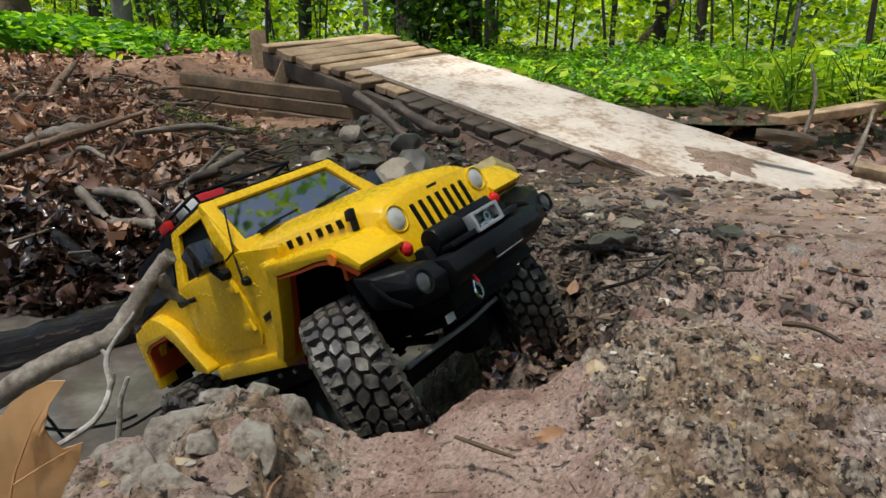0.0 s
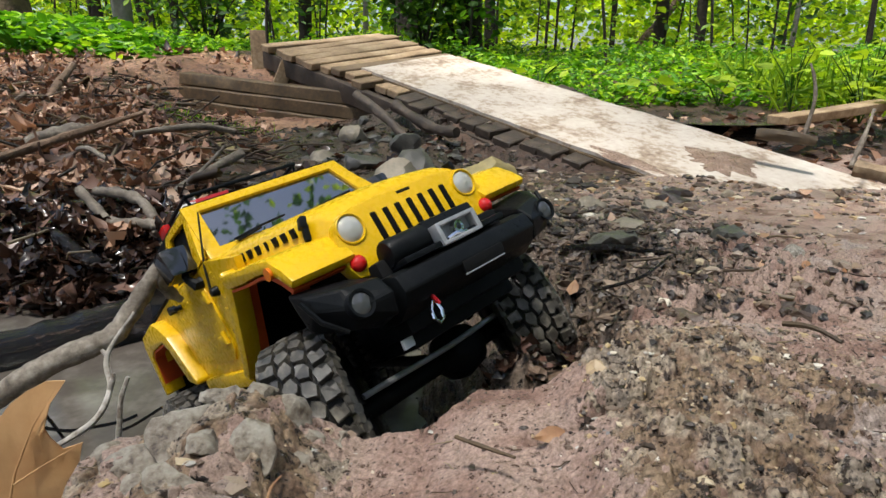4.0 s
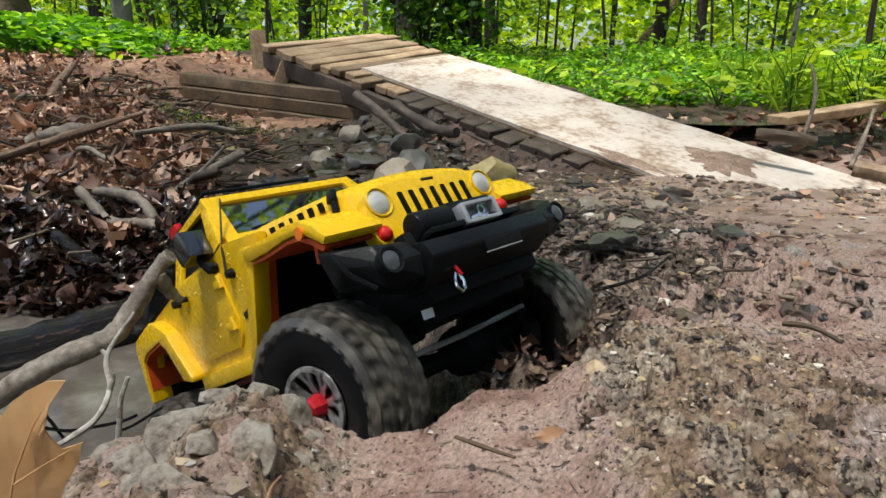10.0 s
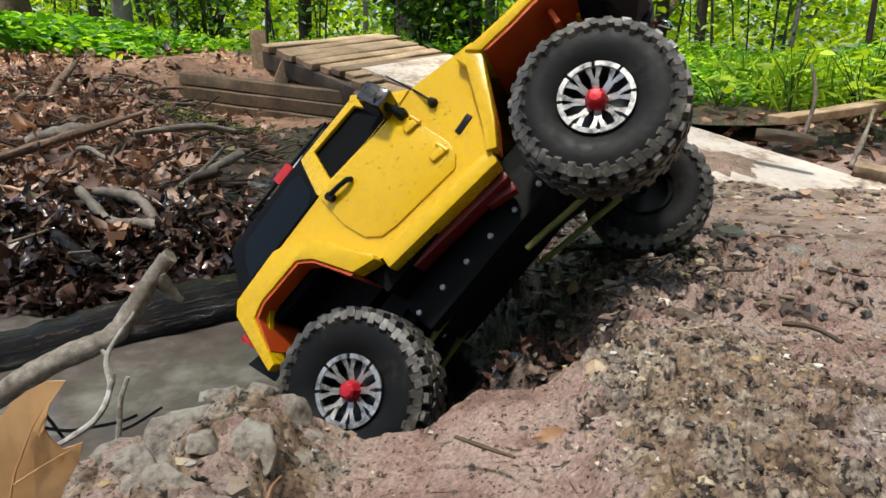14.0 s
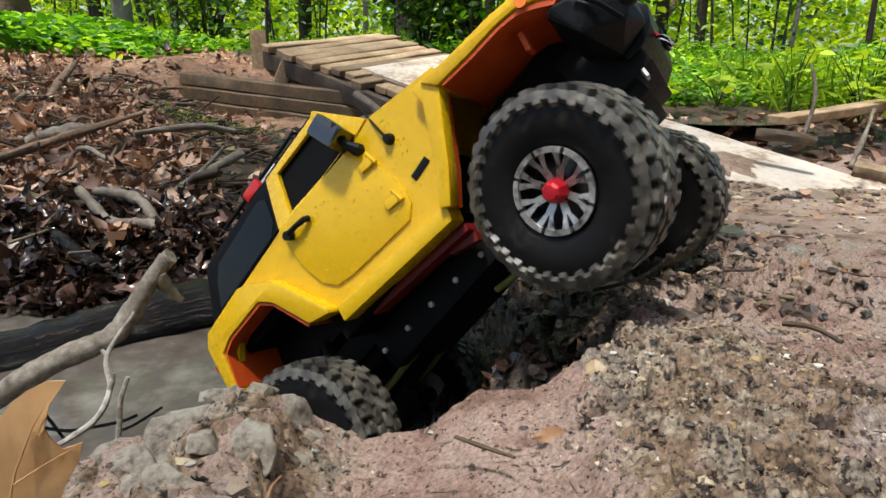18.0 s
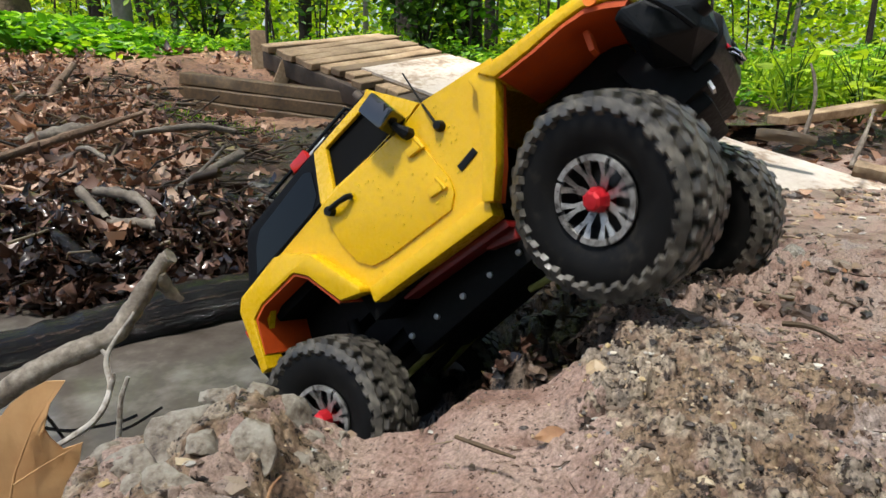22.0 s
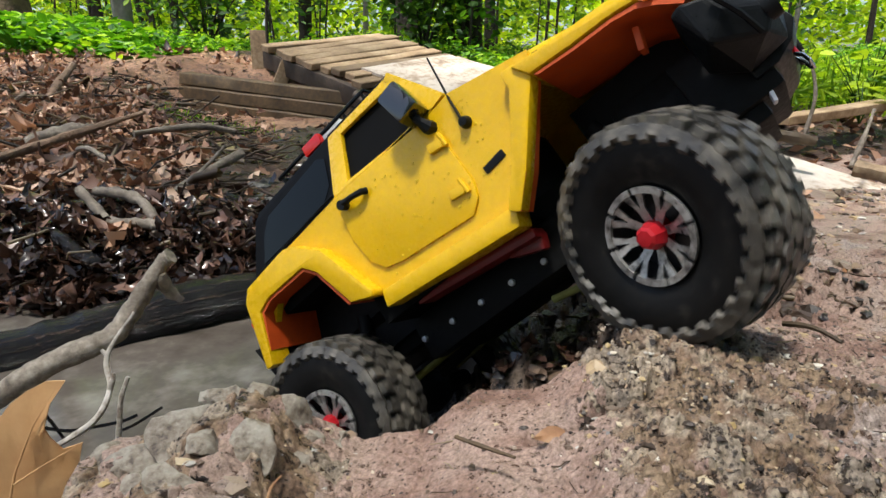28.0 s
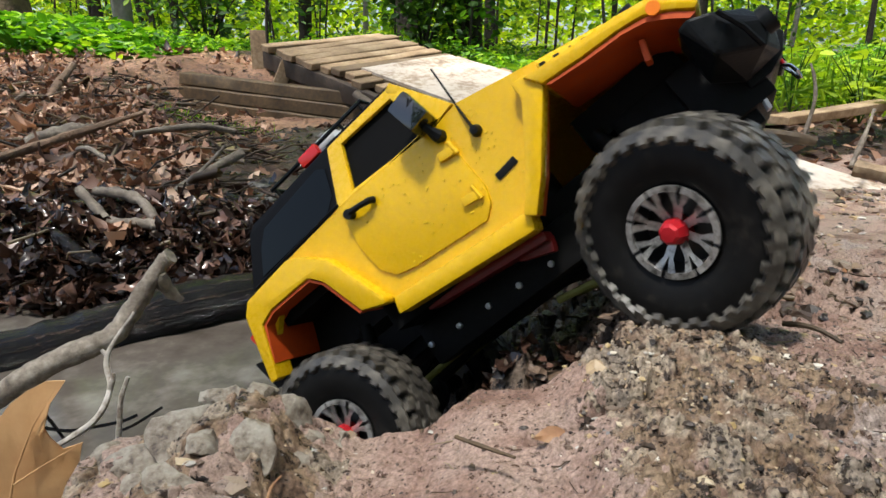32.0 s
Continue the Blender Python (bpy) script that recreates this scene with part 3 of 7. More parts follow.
def lobed_mesh(name, centres, sizes, mat, seed=1, tilt=0.4, curl=0.5):
    """Many dead leaves with wavy lobes, each curled along and across its rib."""
    rng = np.random.default_rng(seed)
    n = len(centres)
    xs = np.array([-0.5, -0.3, -0.08, 0.14, 0.34, 0.5])
    wide = np.array([0.02, 0.19, 0.14, 0.26, 0.13, 0.02])
    w = wide[None] * rng.uniform(0.6, 1.35, (n, 6))
    w2 = wide[None] * rng.uniform(0.6, 1.35, (n, 6))
    across, along = rng.normal(0.25, 0.6, (n, 1)) * curl * 3, rng.normal(0, 0.7, (n, 1)) * curl
    twist = rng.normal(0, 0.4, (n, 1)) * curl
    x = np.repeat(xs[None], n, 0) + rng.normal(0, 0.03, (n, 6))
    rows = []
    for y in (w, 0 * w, -w2):
        rows.append(np.stack([x, y, along * x * x + across * y * y * 1.5 + twist * x * y * 2 + 0.02 * rng.normal(0, 1, (n, 6))], 2))
    loc = np.stack(rows, 1).reshape(n, 18, 3) * np.asarray(sizes)[:, None, None] * 1.25
    yaw, pitch, roll = rng.uniform(0, 2 * np.pi, n), rng.normal(0, tilt, n), rng.normal(0, tilt, n)
    cy, sy, cp, sp, cr, sr = np.cos(yaw), np.sin(yaw), np.cos(pitch), np.sin(pitch), np.cos(roll), np.sin(roll)
    one, nil = np.ones(n), np.zeros(n)
    mat3 = lambda rows: np.array(rows).transpose(2, 0, 1)
    m = mat3([[cy, -sy, nil], [sy, cy, nil], [nil, nil, one]]) @ mat3([[cp, nil, sp], [nil, one, nil], [-sp, nil, cp]]) @ mat3([[one, nil, nil], [nil, cr, -sr], [nil, sr, cr]])
    v = np.einsum("nij,nkj->nki", m, loc) + np.asarray(centres)[:, None, :]
    q = np.array([[6 * r + k, 6 * r + k + 1, 6 * r + k + 7, 6 * r + k + 6] for r in range(2) for k in range(5)])
    f = (np.arange(n)[:, None, None] * 18 + q[None]).reshape(-1, 4)
    return quick_mesh(name, v.reshape(-1, 3), f, mat, True)


def ball(level=2):
    bm = B()
    bmesh.ops.create_icosphere(bm, subdivisions=level, radius=1.0)
    v = np.array([p.co[:] for p in bm.verts])
    f = np.array([[p.index for p in t.verts] for t in bm.faces])
    bm.free()
    return v, f


BALL_ROUGH, BALL, BALL_FINE = ball(1), ball(2), ball(3)


def lump_mesh(name, centres, sizes, mat, seed=2, flat=0.6, jag=0.3, fine=False):
    """Many rough lumps in one mesh."""
    rng = np.random.default_rng(seed)
    bv, bf = BALL_FINE if fine is True else BALL_ROUGH if fine == "rough" else BALL
    n = len(centres)
    d = rng.normal(0, 1, (n, 10, 3))
    d /= np.linalg.norm(d, axis=2, keepdims=True)
    cut = rng.uniform(0.45, 0.95, (n, 10))
    dots = np.einsum("vk,njk->nvj", bv, d)
    scale = np.minimum(1.0, np.min(np.where(dots > 0.15, cut[:, None, :] / np.maximum(dots, 0.15), 9), axis=2))
    scale = scale * (1 + jag * 0.35 * rng.normal(0, 1, scale.shape) * (0.5 if fine is True else 1))
    v = bv[None] * scale[:, :, None]
    v = v * np.asarray(sizes)[:, None, None] * np.stack([rng.uniform(0.8, 1.3, n), rng.uniform(0.7, 1.1, n), rng.uniform(0.8, 1.2, n) * flat], 1)[:, None, :]
    a = rng.uniform(0, 2 * np.pi, n)
    x, y = v[:, :, 0].copy(), v[:, :, 1].copy()
    v[:, :, 0], v[:, :, 1] = x * np.cos(a)[:, None] - y * np.sin(a)[:, None], x * np.sin(a)[:, None] + y * np.cos(a)[:, None]
    v = v + np.asarray(centres)[:, None, :]
    f = (np.arange(n)[:, None, None] * len(bv) + bf[None]).reshape(-1, 3)
    return quick_mesh(name, v.reshape(-1, 3), f, mat, False)


def twig_mesh(name, centres, lengths, radii, mat, seed=3, tilt=0.2):
    """Many thin crooked twigs, four-sided, each lying at its centre."""
    rng = np.random.default_rng(seed)
    n = len(centres)
    yaw, pitch = rng.uniform(0, 2 * np.pi, n), rng.normal(0, tilt, n)
    d = np.stack([np.cos(yaw) * np.cos(pitch), np.sin(yaw) * np.cos(pitch), np.sin(pitch)], 1)
    side = np.stack([-np.sin(yaw), np.cos(yaw), np.zeros(n)], 1)
    up = np.cross(d, side)
    rings = []
    for k, f in enumerate((-0.5, -0.17, 0.17, 0.5)):
        off = rng.normal(0, 0.05, (n, 1)) * lengths[:, None] * side + rng.normal(0, 0.03, (n, 1)) * lengths[:, None] * up
        mid = centres + d * (lengths * f)[:, None] + off
        r = (radii * (1.0, 0.95, 0.8, 0.4)[k])[:, None]
        rings.append(np.stack([mid + side * r, mid + up * r, mid - side * r, mid - up * r], 1))
    v = np.stack(rings, 1)
    q = np.array([[4 * k + i, 4 * k + (i + 1) % 4, 4 * k + 4 + (i + 1) % 4, 4 * k + 4 + i] for k in range(3) for i in range(4)])
    f = (np.arange(n)[:, None, None] * 16 + q[None]).reshape(-1, 4)
    return quick_mesh(name, v.reshape(-1, 3), f, mat, True)


def strew(n, x0, x1, y0, y1, seed, lift=0.0, keep=None):
    """Places on the ground inside a stretch of the plan."""
    rng = np.random.default_rng(seed)
    x, y = rng.uniform(x0, x1, n), rng.uniform(y0, y1, n)
    if keep is not None:
        ok = keep(x, y, rng.random(n))
        x, y = x[ok], y[ok]
    return np.stack([x, y, height(x, y) + lift], 1)


# ---- bridge over the creek ----
RAMP_D, RAMP_T = Vector((-0.682, 0.70, 0.213)).normalized(), Vector((0.70, 0.682, 0.125)).normalized()
RAMP_N = RAMP_T.cross(RAMP_D).normalized()
RAMP_T = RAMP_D.cross(RAMP_N).normalized()
RAMP_A = Vector((-0.401, 3.226, 0.204))


def ramp_pose(along, across, up, twist=0.0, roll=0.0):
    m = Matrix((RAMP_D, -RAMP_T, RAMP_N)).transposed().to_4x4()
    return Matrix.Translation(RAMP_A + RAMP_D * along + RAMP_T * across + RAMP_N * up) @ m @ pose(0, 0, 0, roll, 0, twist)


# timber brown with the shade at the bridge worked into it
shaded_wood = mottled("brown_timber", [(0.3, (0.018, 0.011, 0.005)), (0.5, (0.075, 0.047, 0.02)), (0.72, (0.19, 0.125, 0.058))], 7, (0.6, 0.85), 46, 0.5, 0.003)
# muddy wood made darker still, to carry the shade under the deck
shaded_mud_wood = mottled("muddy_shaded_slat", [(0.3, (0.012, 0.008, 0.005)), (0.5, (0.045, 0.03, 0.019)), (0.72, (0.15, 0.11, 0.075))], 7, (0.5, 0.85), 46, 0.5, 0.003)


def rough_board(size, seed, bevel=0.004, cuts=8):
    """A sawn board along y with worn edges and a slight warp."""
    bm = B()
    box(bm, (0, 0, 0), size)
    es = [e for e in bm.edges if abs((e.verts[0].co - e.verts[1].co).y) > size[1] * 0.5]
    bmesh.ops.subdivide_edges(bm, edges=es, cuts=cuts, use_grid_fill=True)
    soften(bm, bevel, 1)
    for v in bm.verts:
        n = noise.noise(Vector((v.co.x * 20 + seed * 7, v.co.y * 6, v.co.z * 20)))
        m = noise.noise(Vector((seed * 3.1, v.co.y * 2.5, 0)))
        v.co += Vector((n * 0.004, 0, n * 0.0025 + m * 0.004))
    return bm


def make_bridge():
    bridge = tagged(new("footbridge"), "small weathered wooden footbridge of uneven slats sloping to the mud", "bridge")
    bridge.matrix_basis = Matrix.Translation(RAMP_A)
    inv = bridge.matrix_basis.inverted()
    rng = random.Random(11)
    for k in range(-14, 7):
        wide = rng.uniform(0.078, 0.094)
        long = rng.uniform(0.74, 0.8)
        ob = part("slat", rough_board((wide, long, 0.034), k, 0.004), plank_wood if k > -5 else shaded_mud_wood, bridge)
        ob.matrix_basis = inv @ ramp_pose(k * 0.1 + 0.05, (0.25 if k > -2 else 0.275) + rng.uniform(-0.025, 0.025), (-0.028 if k > -2 else -0.034) + rng.uniform(-0.004, 0.004), rng.uniform(-2.5, 2.5), rng.uniform(-0.8, 0.8))
    for across in (-0.12, 0.2, 0.52):
        bm = B()
        box(bm, (0, 0, 0), (1.75, 0.04, 0.09), 0.004)
        part("stringer", bm, shaded_mud_wood, bridge).matrix_basis = inv @ ramp_pose(-0.15, across, -0.095)
    bm = B()
    box(bm, (0, 0, 0), (0.07, 0.045, 0.24), 0.004)
    part("brace", bm, plank_wood, bridge).matrix_basis = inv @ pose(-0.865, 3.52, 0.16, 0, 24, 20)
    # plywood laid on the slats, its foot in the mud
    sheet_ = tagged(new("plywood_sheet"), "long dirty plywood sheet laid as a ramp on the slats", "plywood")
    sheet_.matrix_basis = ramp_pose(0, 0, 0)
    bm = B()
    grid = []
    for i in range(61):
        x = -2.35 * i / 60
        row = []
        for j in range(13):
            y = -0.6 * j / 12
            w = 0.006 * noise.noise(Vector((x * 1.7, y * 2, 4))) + (0.003 * noise.noise(Vector((x * 9, y * 9, 1))) if j in (0, 12) else 0)
            e = 0.006 * noise.noise(Vector((x * 14, j, 2))) if j in (0, 12) else 0
            row.append(bm.verts.new((x + (0.008 * noise.noise(Vector((3, y * 20, 0))) if i == 0 else 0), y + e, w)))
        grid.append(row)
    top = [bm.faces.new((grid[i][j], grid[i + 1][j], grid[i + 1][j + 1], grid[i][j + 1])) for i in range(60) for j in range(12)]
    r = bmesh.ops.extrude_face_region(bm, geom=top)
    for v in r["geom"]:
        if isinstance(v, bmesh.types.BMVert):
            v.co.z -= 0.013
    part("board", bm, ply, sheet_)
    bm = B()
    box(bm, (-0.84, -0.008, -0.03), (1.62, 0.032, 0.034), 0.003)
    part("batten", bm, shaded_wood, sheet_, "brown batten under the edge")
    post = tagged(new("post"), "short square wooden post at the bridge head", "post")
    post.matrix_basis = pose(-1.04, 3.73, 0.245, 0, 0, 14)
    bm = B()
    box(bm, (0, 0, 0), (0.085, 0.085, 0.32), 0.005)
    part("timber", bm, plank_wood, post)
    wall = tagged(new("timber_wall"), "stack of old grey-brown retaining timbers in the bank", "retaining wall")
    a, b = Vector((-1.372, 3.40, -0.005)), Vector((-0.3, 3.1, -0.12))
    wall.matrix_basis = Matrix.Translation((a + b) / 2)
    turn = math.degrees(math.atan2(b.y - a.y, b.x - a.x))
    for k in range(3):
        ob = part("timber", rough_board((0.09, (b - a).length, 0.064), 40 + k, 0.006), shaded_wood, wall)
        ob.matrix_basis = pose(0.008 * k, 0.014 * k, 0.028 + 0.0655 * k, -5.6, 0, turn - 90 + 0.4 * k)


make_bridge()


def make_boards():
    ob = tagged(new("loose_board", finish(rough_board((0.11, 1.0, 0.036), 71, 0.004, 12), "loose_board", plank_wood, True)), "loose tan board lying on the far mud", "board")
    ob.matrix_basis = pose(1.83, 2.78, 0.04, 5, 0, -70)
    limb("rotten_log", [(1.10, 2.24, -0.02), (1.18, 2.2, -0.025), (1.27, 2.16, -0.04)], [0.018, 0.022, 0.016], dark_wood, "short rotten log beside the plywood ramp", "log", 5)
    limb("rotten_log", [(1.12, 1.71, -0.06), (1.2, 1.65, -0.075), (1.32, 1.55, -0.09)], [0.022, 0.026, 0.024], plank_wood, "pale broken log lying by the ramp foot", "log", 6)


make_boards()


# ---- log, branches and twigs round the hole ----
def make_sticks():
    limb("wet_log", [(-0.66, 0.65, -0.15), (-0.52, 0.731, -0.146), (-0.446, 0.784, -0.140), (-0.367, 0.839, -0.130), (-0.293, 0.891, -0.130), (-0.173, 0.994, -0.136), (-0.08, 1.09, -0.16)], [0.036, 0.036, 0.037, 0.038, 0.037, 0.034, 0.03], wet_log, "dark wet log lying across the edge of the water", "log", 3, seg=20, rough=0.07)
    branch = tagged(new("dead_branch"), "crooked grey dead branch reaching over the water", "branch")
    branch.matrix_basis = Matrix.Translation((-0.293, 0.428, -0.012))
    sh = Vector((0.293, -0.428, 0.012))
    bm = B()
    noisy_tube(bm, [Vector(p) + sh for p in ((-0.40, 0.39, -0.07), (-0.332, 0.411, -0.034), (-0.293, 0.428, -0.012), (-0.256, 0.443, 0.002), (-0.245, 0.457, 0.015), (-0.224, 0.477, 0.05), (-0.216, 0.479, 0.057))], [0.010, 0.0092, 0.0092, 0.0082, 0.008, 0.006, 0.0063], 16, 8, 0.1, 9)
    part("limb", bm, stick_bark, branch)
    bm = B()
    noisy_tube(bm, [Vector(p) + sh for p in ((-0.345, 0.402, -0.03), (-0.338, 0.40, -0.015), (-0.331, 0.40, -0.006))], [0.004, 0.003, 0.0015], 7, 4, 0.1, 4)
    part("stub", bm, stick_bark, branch)
    bm = B()
    noisy_tube(bm, [Vector(p) + sh for p in ((-0.226, 0.474, 0.045), (-0.221, 0.478, 0.028), (-0.213, 0.482, 0.018))], [0.005, 0.006, 0.002], 8, 5, 0.25, 14)
    part("bark_flap", bm, stick_bark, branch)
    twig = tagged(new("twig"), "thin pale forked twig standing in the water's edge", "twig")
    twig.matrix_basis = Matrix.Translation((-0.206, 0.328, 0.0))
    sh = Vector((0.206, -0.328, 0.0))
    bm = B()
    noisy_tube(bm, [Vector(p) + sh for p in ((-0.229, 0.314, -0.012), (-0.206, 0.328, 0.0), (-0.201, 0.342, 0.014), (-0.205, 0.352, 0.032), (-0.191, 0.364, 0.055))], [0.0018, 0.002, 0.0019, 0.0017, 0.001], 8, 6, 0.1, 2)
    noisy_tube(bm, [Vector(p) + sh for p in ((-0.201, 0.342, 0.014), (-0.1985, 0.342, 0.02), (-0.198, 0.343, 0.024))], [0.002, 0.0018, 0.001], 7, 4, 0.1, 3)
    noisy_tube(bm, [Vector(p) + sh for p in ((-0.205, 0.352, 0.031), (-0.2085, 0.352, 0.035))], [0.0018, 0.001], 7, 3, 0.1, 3)
    part("stem", bm, pale_twig, twig)
    limb("twig", [(-0.197, 0.334, -0.02), (-0.195, 0.336, -0.005), (-0.194, 0.34, 0.009), (-0.19, 0.344, 0.021)], [0.0018, 0.0018, 0.0016, 0.0012], pale_twig, "short upright pale twig at the rim of the hole", "twig", 7)
    for k, pts in enumerate((((-0.237, 0.330, -0.005), (-0.225, 0.333, -0.009), (-0.212, 0.337, -0.009), (-0.197, 0.342, -0.008), (-0.189, 0.346, -0.006)), ((-0.235, 0.330, 0.004), (-0.233, 0.332, -0.003), (-0.229, 0.334, -0.015)), ((-0.196, 0.338, -0.012), (-0.189, 0.342, -0.010), (-0.175, 0.350, -0.003)))):
        limb("twig", pts, [0.001] * len(pts), wet_log, "thin dark wet twig over the puddle", "twig", 20 + k, seg=6)
    pale = "pale broken branch lying on the leaf litter"
    for k, (pts, r, m) in enumerate((
            ([(-1.056, 1.493, -0.034), (-0.954, 1.609, 0.006), (-0.8, 1.728, 0.06)], [0.012, 0.01, 0.006], bark),
            ([(-0.66, 1.128, -0.039), (-0.61, 1.09, -0.07), (-0.572, 1.06, -0.085), (-0.53, 1.05, -0.082), (-0.484, 1.04, -0.085)], [0.009, 0.0085, 0.0095, 0.008, 0.0095], grey_stick),
            ([(-0.656, 1.176, -0.052), (-0.6, 1.15, -0.05), (-0.546, 1.121, -0.061), (-0.505, 1.075, -0.085), (-0.485, 1.035, -0.1)], [0.008, 0.0105, 0.009, 0.0105, 0.009], grey_stick),
            ([(-0.64, 1.008, -0.093), (-0.59, 0.97, -0.11), (-0.542, 0.947, -0.13)], [0.011, 0.013, 0.012], wet_log),
            ([(-0.543, 1.216, -0.095), (-0.55, 1.328, -0.066), (-0.477, 1.497, -0.021)], [0.007, 0.008, 0.011], grey_stick),
            ([(-0.545, 1.3, -0.07), (-0.505, 1.38, -0.02), (-0.48, 1.4, 0.01)], [0.004, 0.004, 0.003], grey_stick),
            ([(-1.4, 2.23, -0.006), (-1.546, 2.577, 0.117), (-1.585, 2.813, 0.215)], [0.018, 0.016, 0.014], bark),
            ([(-1.12, 1.705, -0.021), (-1.035, 1.765, 0.006), (-0.98, 1.79, 0.01)], [0.018, 0.02, 0.016], grey_stick),
            ([(-0.9, 1.56, -0.02), (-0.84, 1.5, -0.01), (-0.78, 1.46, -0.03)], [0.006, 0.006, 0.005], grey_stick),
            ([(-0.85, 1.75, 0.0), (-0.72, 1.86, 0.01), (-0.62, 1.9, 0.02)], [0.009, 0.009, 0.007], grey_stick),
            ([(-0.52, 1.1, -0.1), (-0.46, 1.13, -0.09), (-0.41, 1.2, -0.09)], [0.004, 0.004, 0.003], dark_wood),
            ([(1.3, 2.0, -0.1), (1.36, 2.05, 0.0), (1.42, 2.12, 0.07)], [0.008, 0.007, 0.005], grey_stick),
            ([(1.42, 2.5, -0.05), (1.45, 2.52, 0.1), (1.43, 2.55, 0.22)], [0.008, 0.007, 0.004], grey_stick),
            # the last two lie below the deck, its shade in their colour
            ([(-0.35, 2.6, 0.1), (-0.22, 2.45, 0.02), (-0.14, 2.35, -0.05)], [0.02, 0.02, 0.015], shaded_mud_wood),
            ([(-0.2, 2.7, 0.05), (-0.05, 2.5, -0.02), (0.05, 2.38, -0.03)], [0.025, 0.022, 0.02], shaded_mud_wood))):
        pts = [(x, y, max(z, ground_at(x, y) + r[0] * 0.7) + (0.028 if y < 1.9 and x < 0 else 0)) for x, y, z in pts]
        limb("branch", pts, r, m, pale if m is grey_stick else "dark branch lying on the bank", "branch", 60 + k, "fallen branches", 10, 0.22)
    limb("straw", [(-0.0655, 0.2195, ground_at(-0.0655, 0.2195) + 0.004), (-0.0665, 0.208, ground_at(-0.0665, 0.208) + 0.003), (-0.0655, 0.195, ground_at(-0.0655, 0.195) + 0.002)], [0.00045, 0.0006, 0.0005], dry_leaf, "dry tan straw lying on the mud", "straw", 33, seg=6)
    for k, (pts, r) in enumerate((
            ([(0.10, 0.395, 0.058), (0.135, 0.41, 0.062), (0.165, 0.44, 0.068)], 0.0013),
            ([(0.005, 0.222, 0.058), (0.016, 0.214, 0.0585), (0.027, 0.205, 0.06)], 0.0009),
            
            ([(0.125, 0.63, 0.02), (0.17, 0.6, 0.03), (0.22, 0.57, 0.03)], 0.0035),
            ([(0.03, 0.45, -0.06), (0.06, 0.46, -0.05), (0.1, 0.47, -0.04)], 0.003),
            ([(0.0, 0.3, -0.02), (0.012, 0.31, -0.01), (0.03, 0.32, -0.005)], 0.0012),
            ([(0.18, 0.31, 0.07), (0.19, 0.3, 0.072), (0.197, 0.286, 0.07)], 0.0016))):
        pts = [(x, y, max(z, ground_at(x, y) + r * 0.6)) for x, y, z in pts]
        limb("twig", pts, [r, r, r * 0.7], wet_log if k % 2 == 0 else dark_wood, "small dark twig lying on the mud", "twig", 90 + k, "twigs on the mud", 6)


make_sticks()


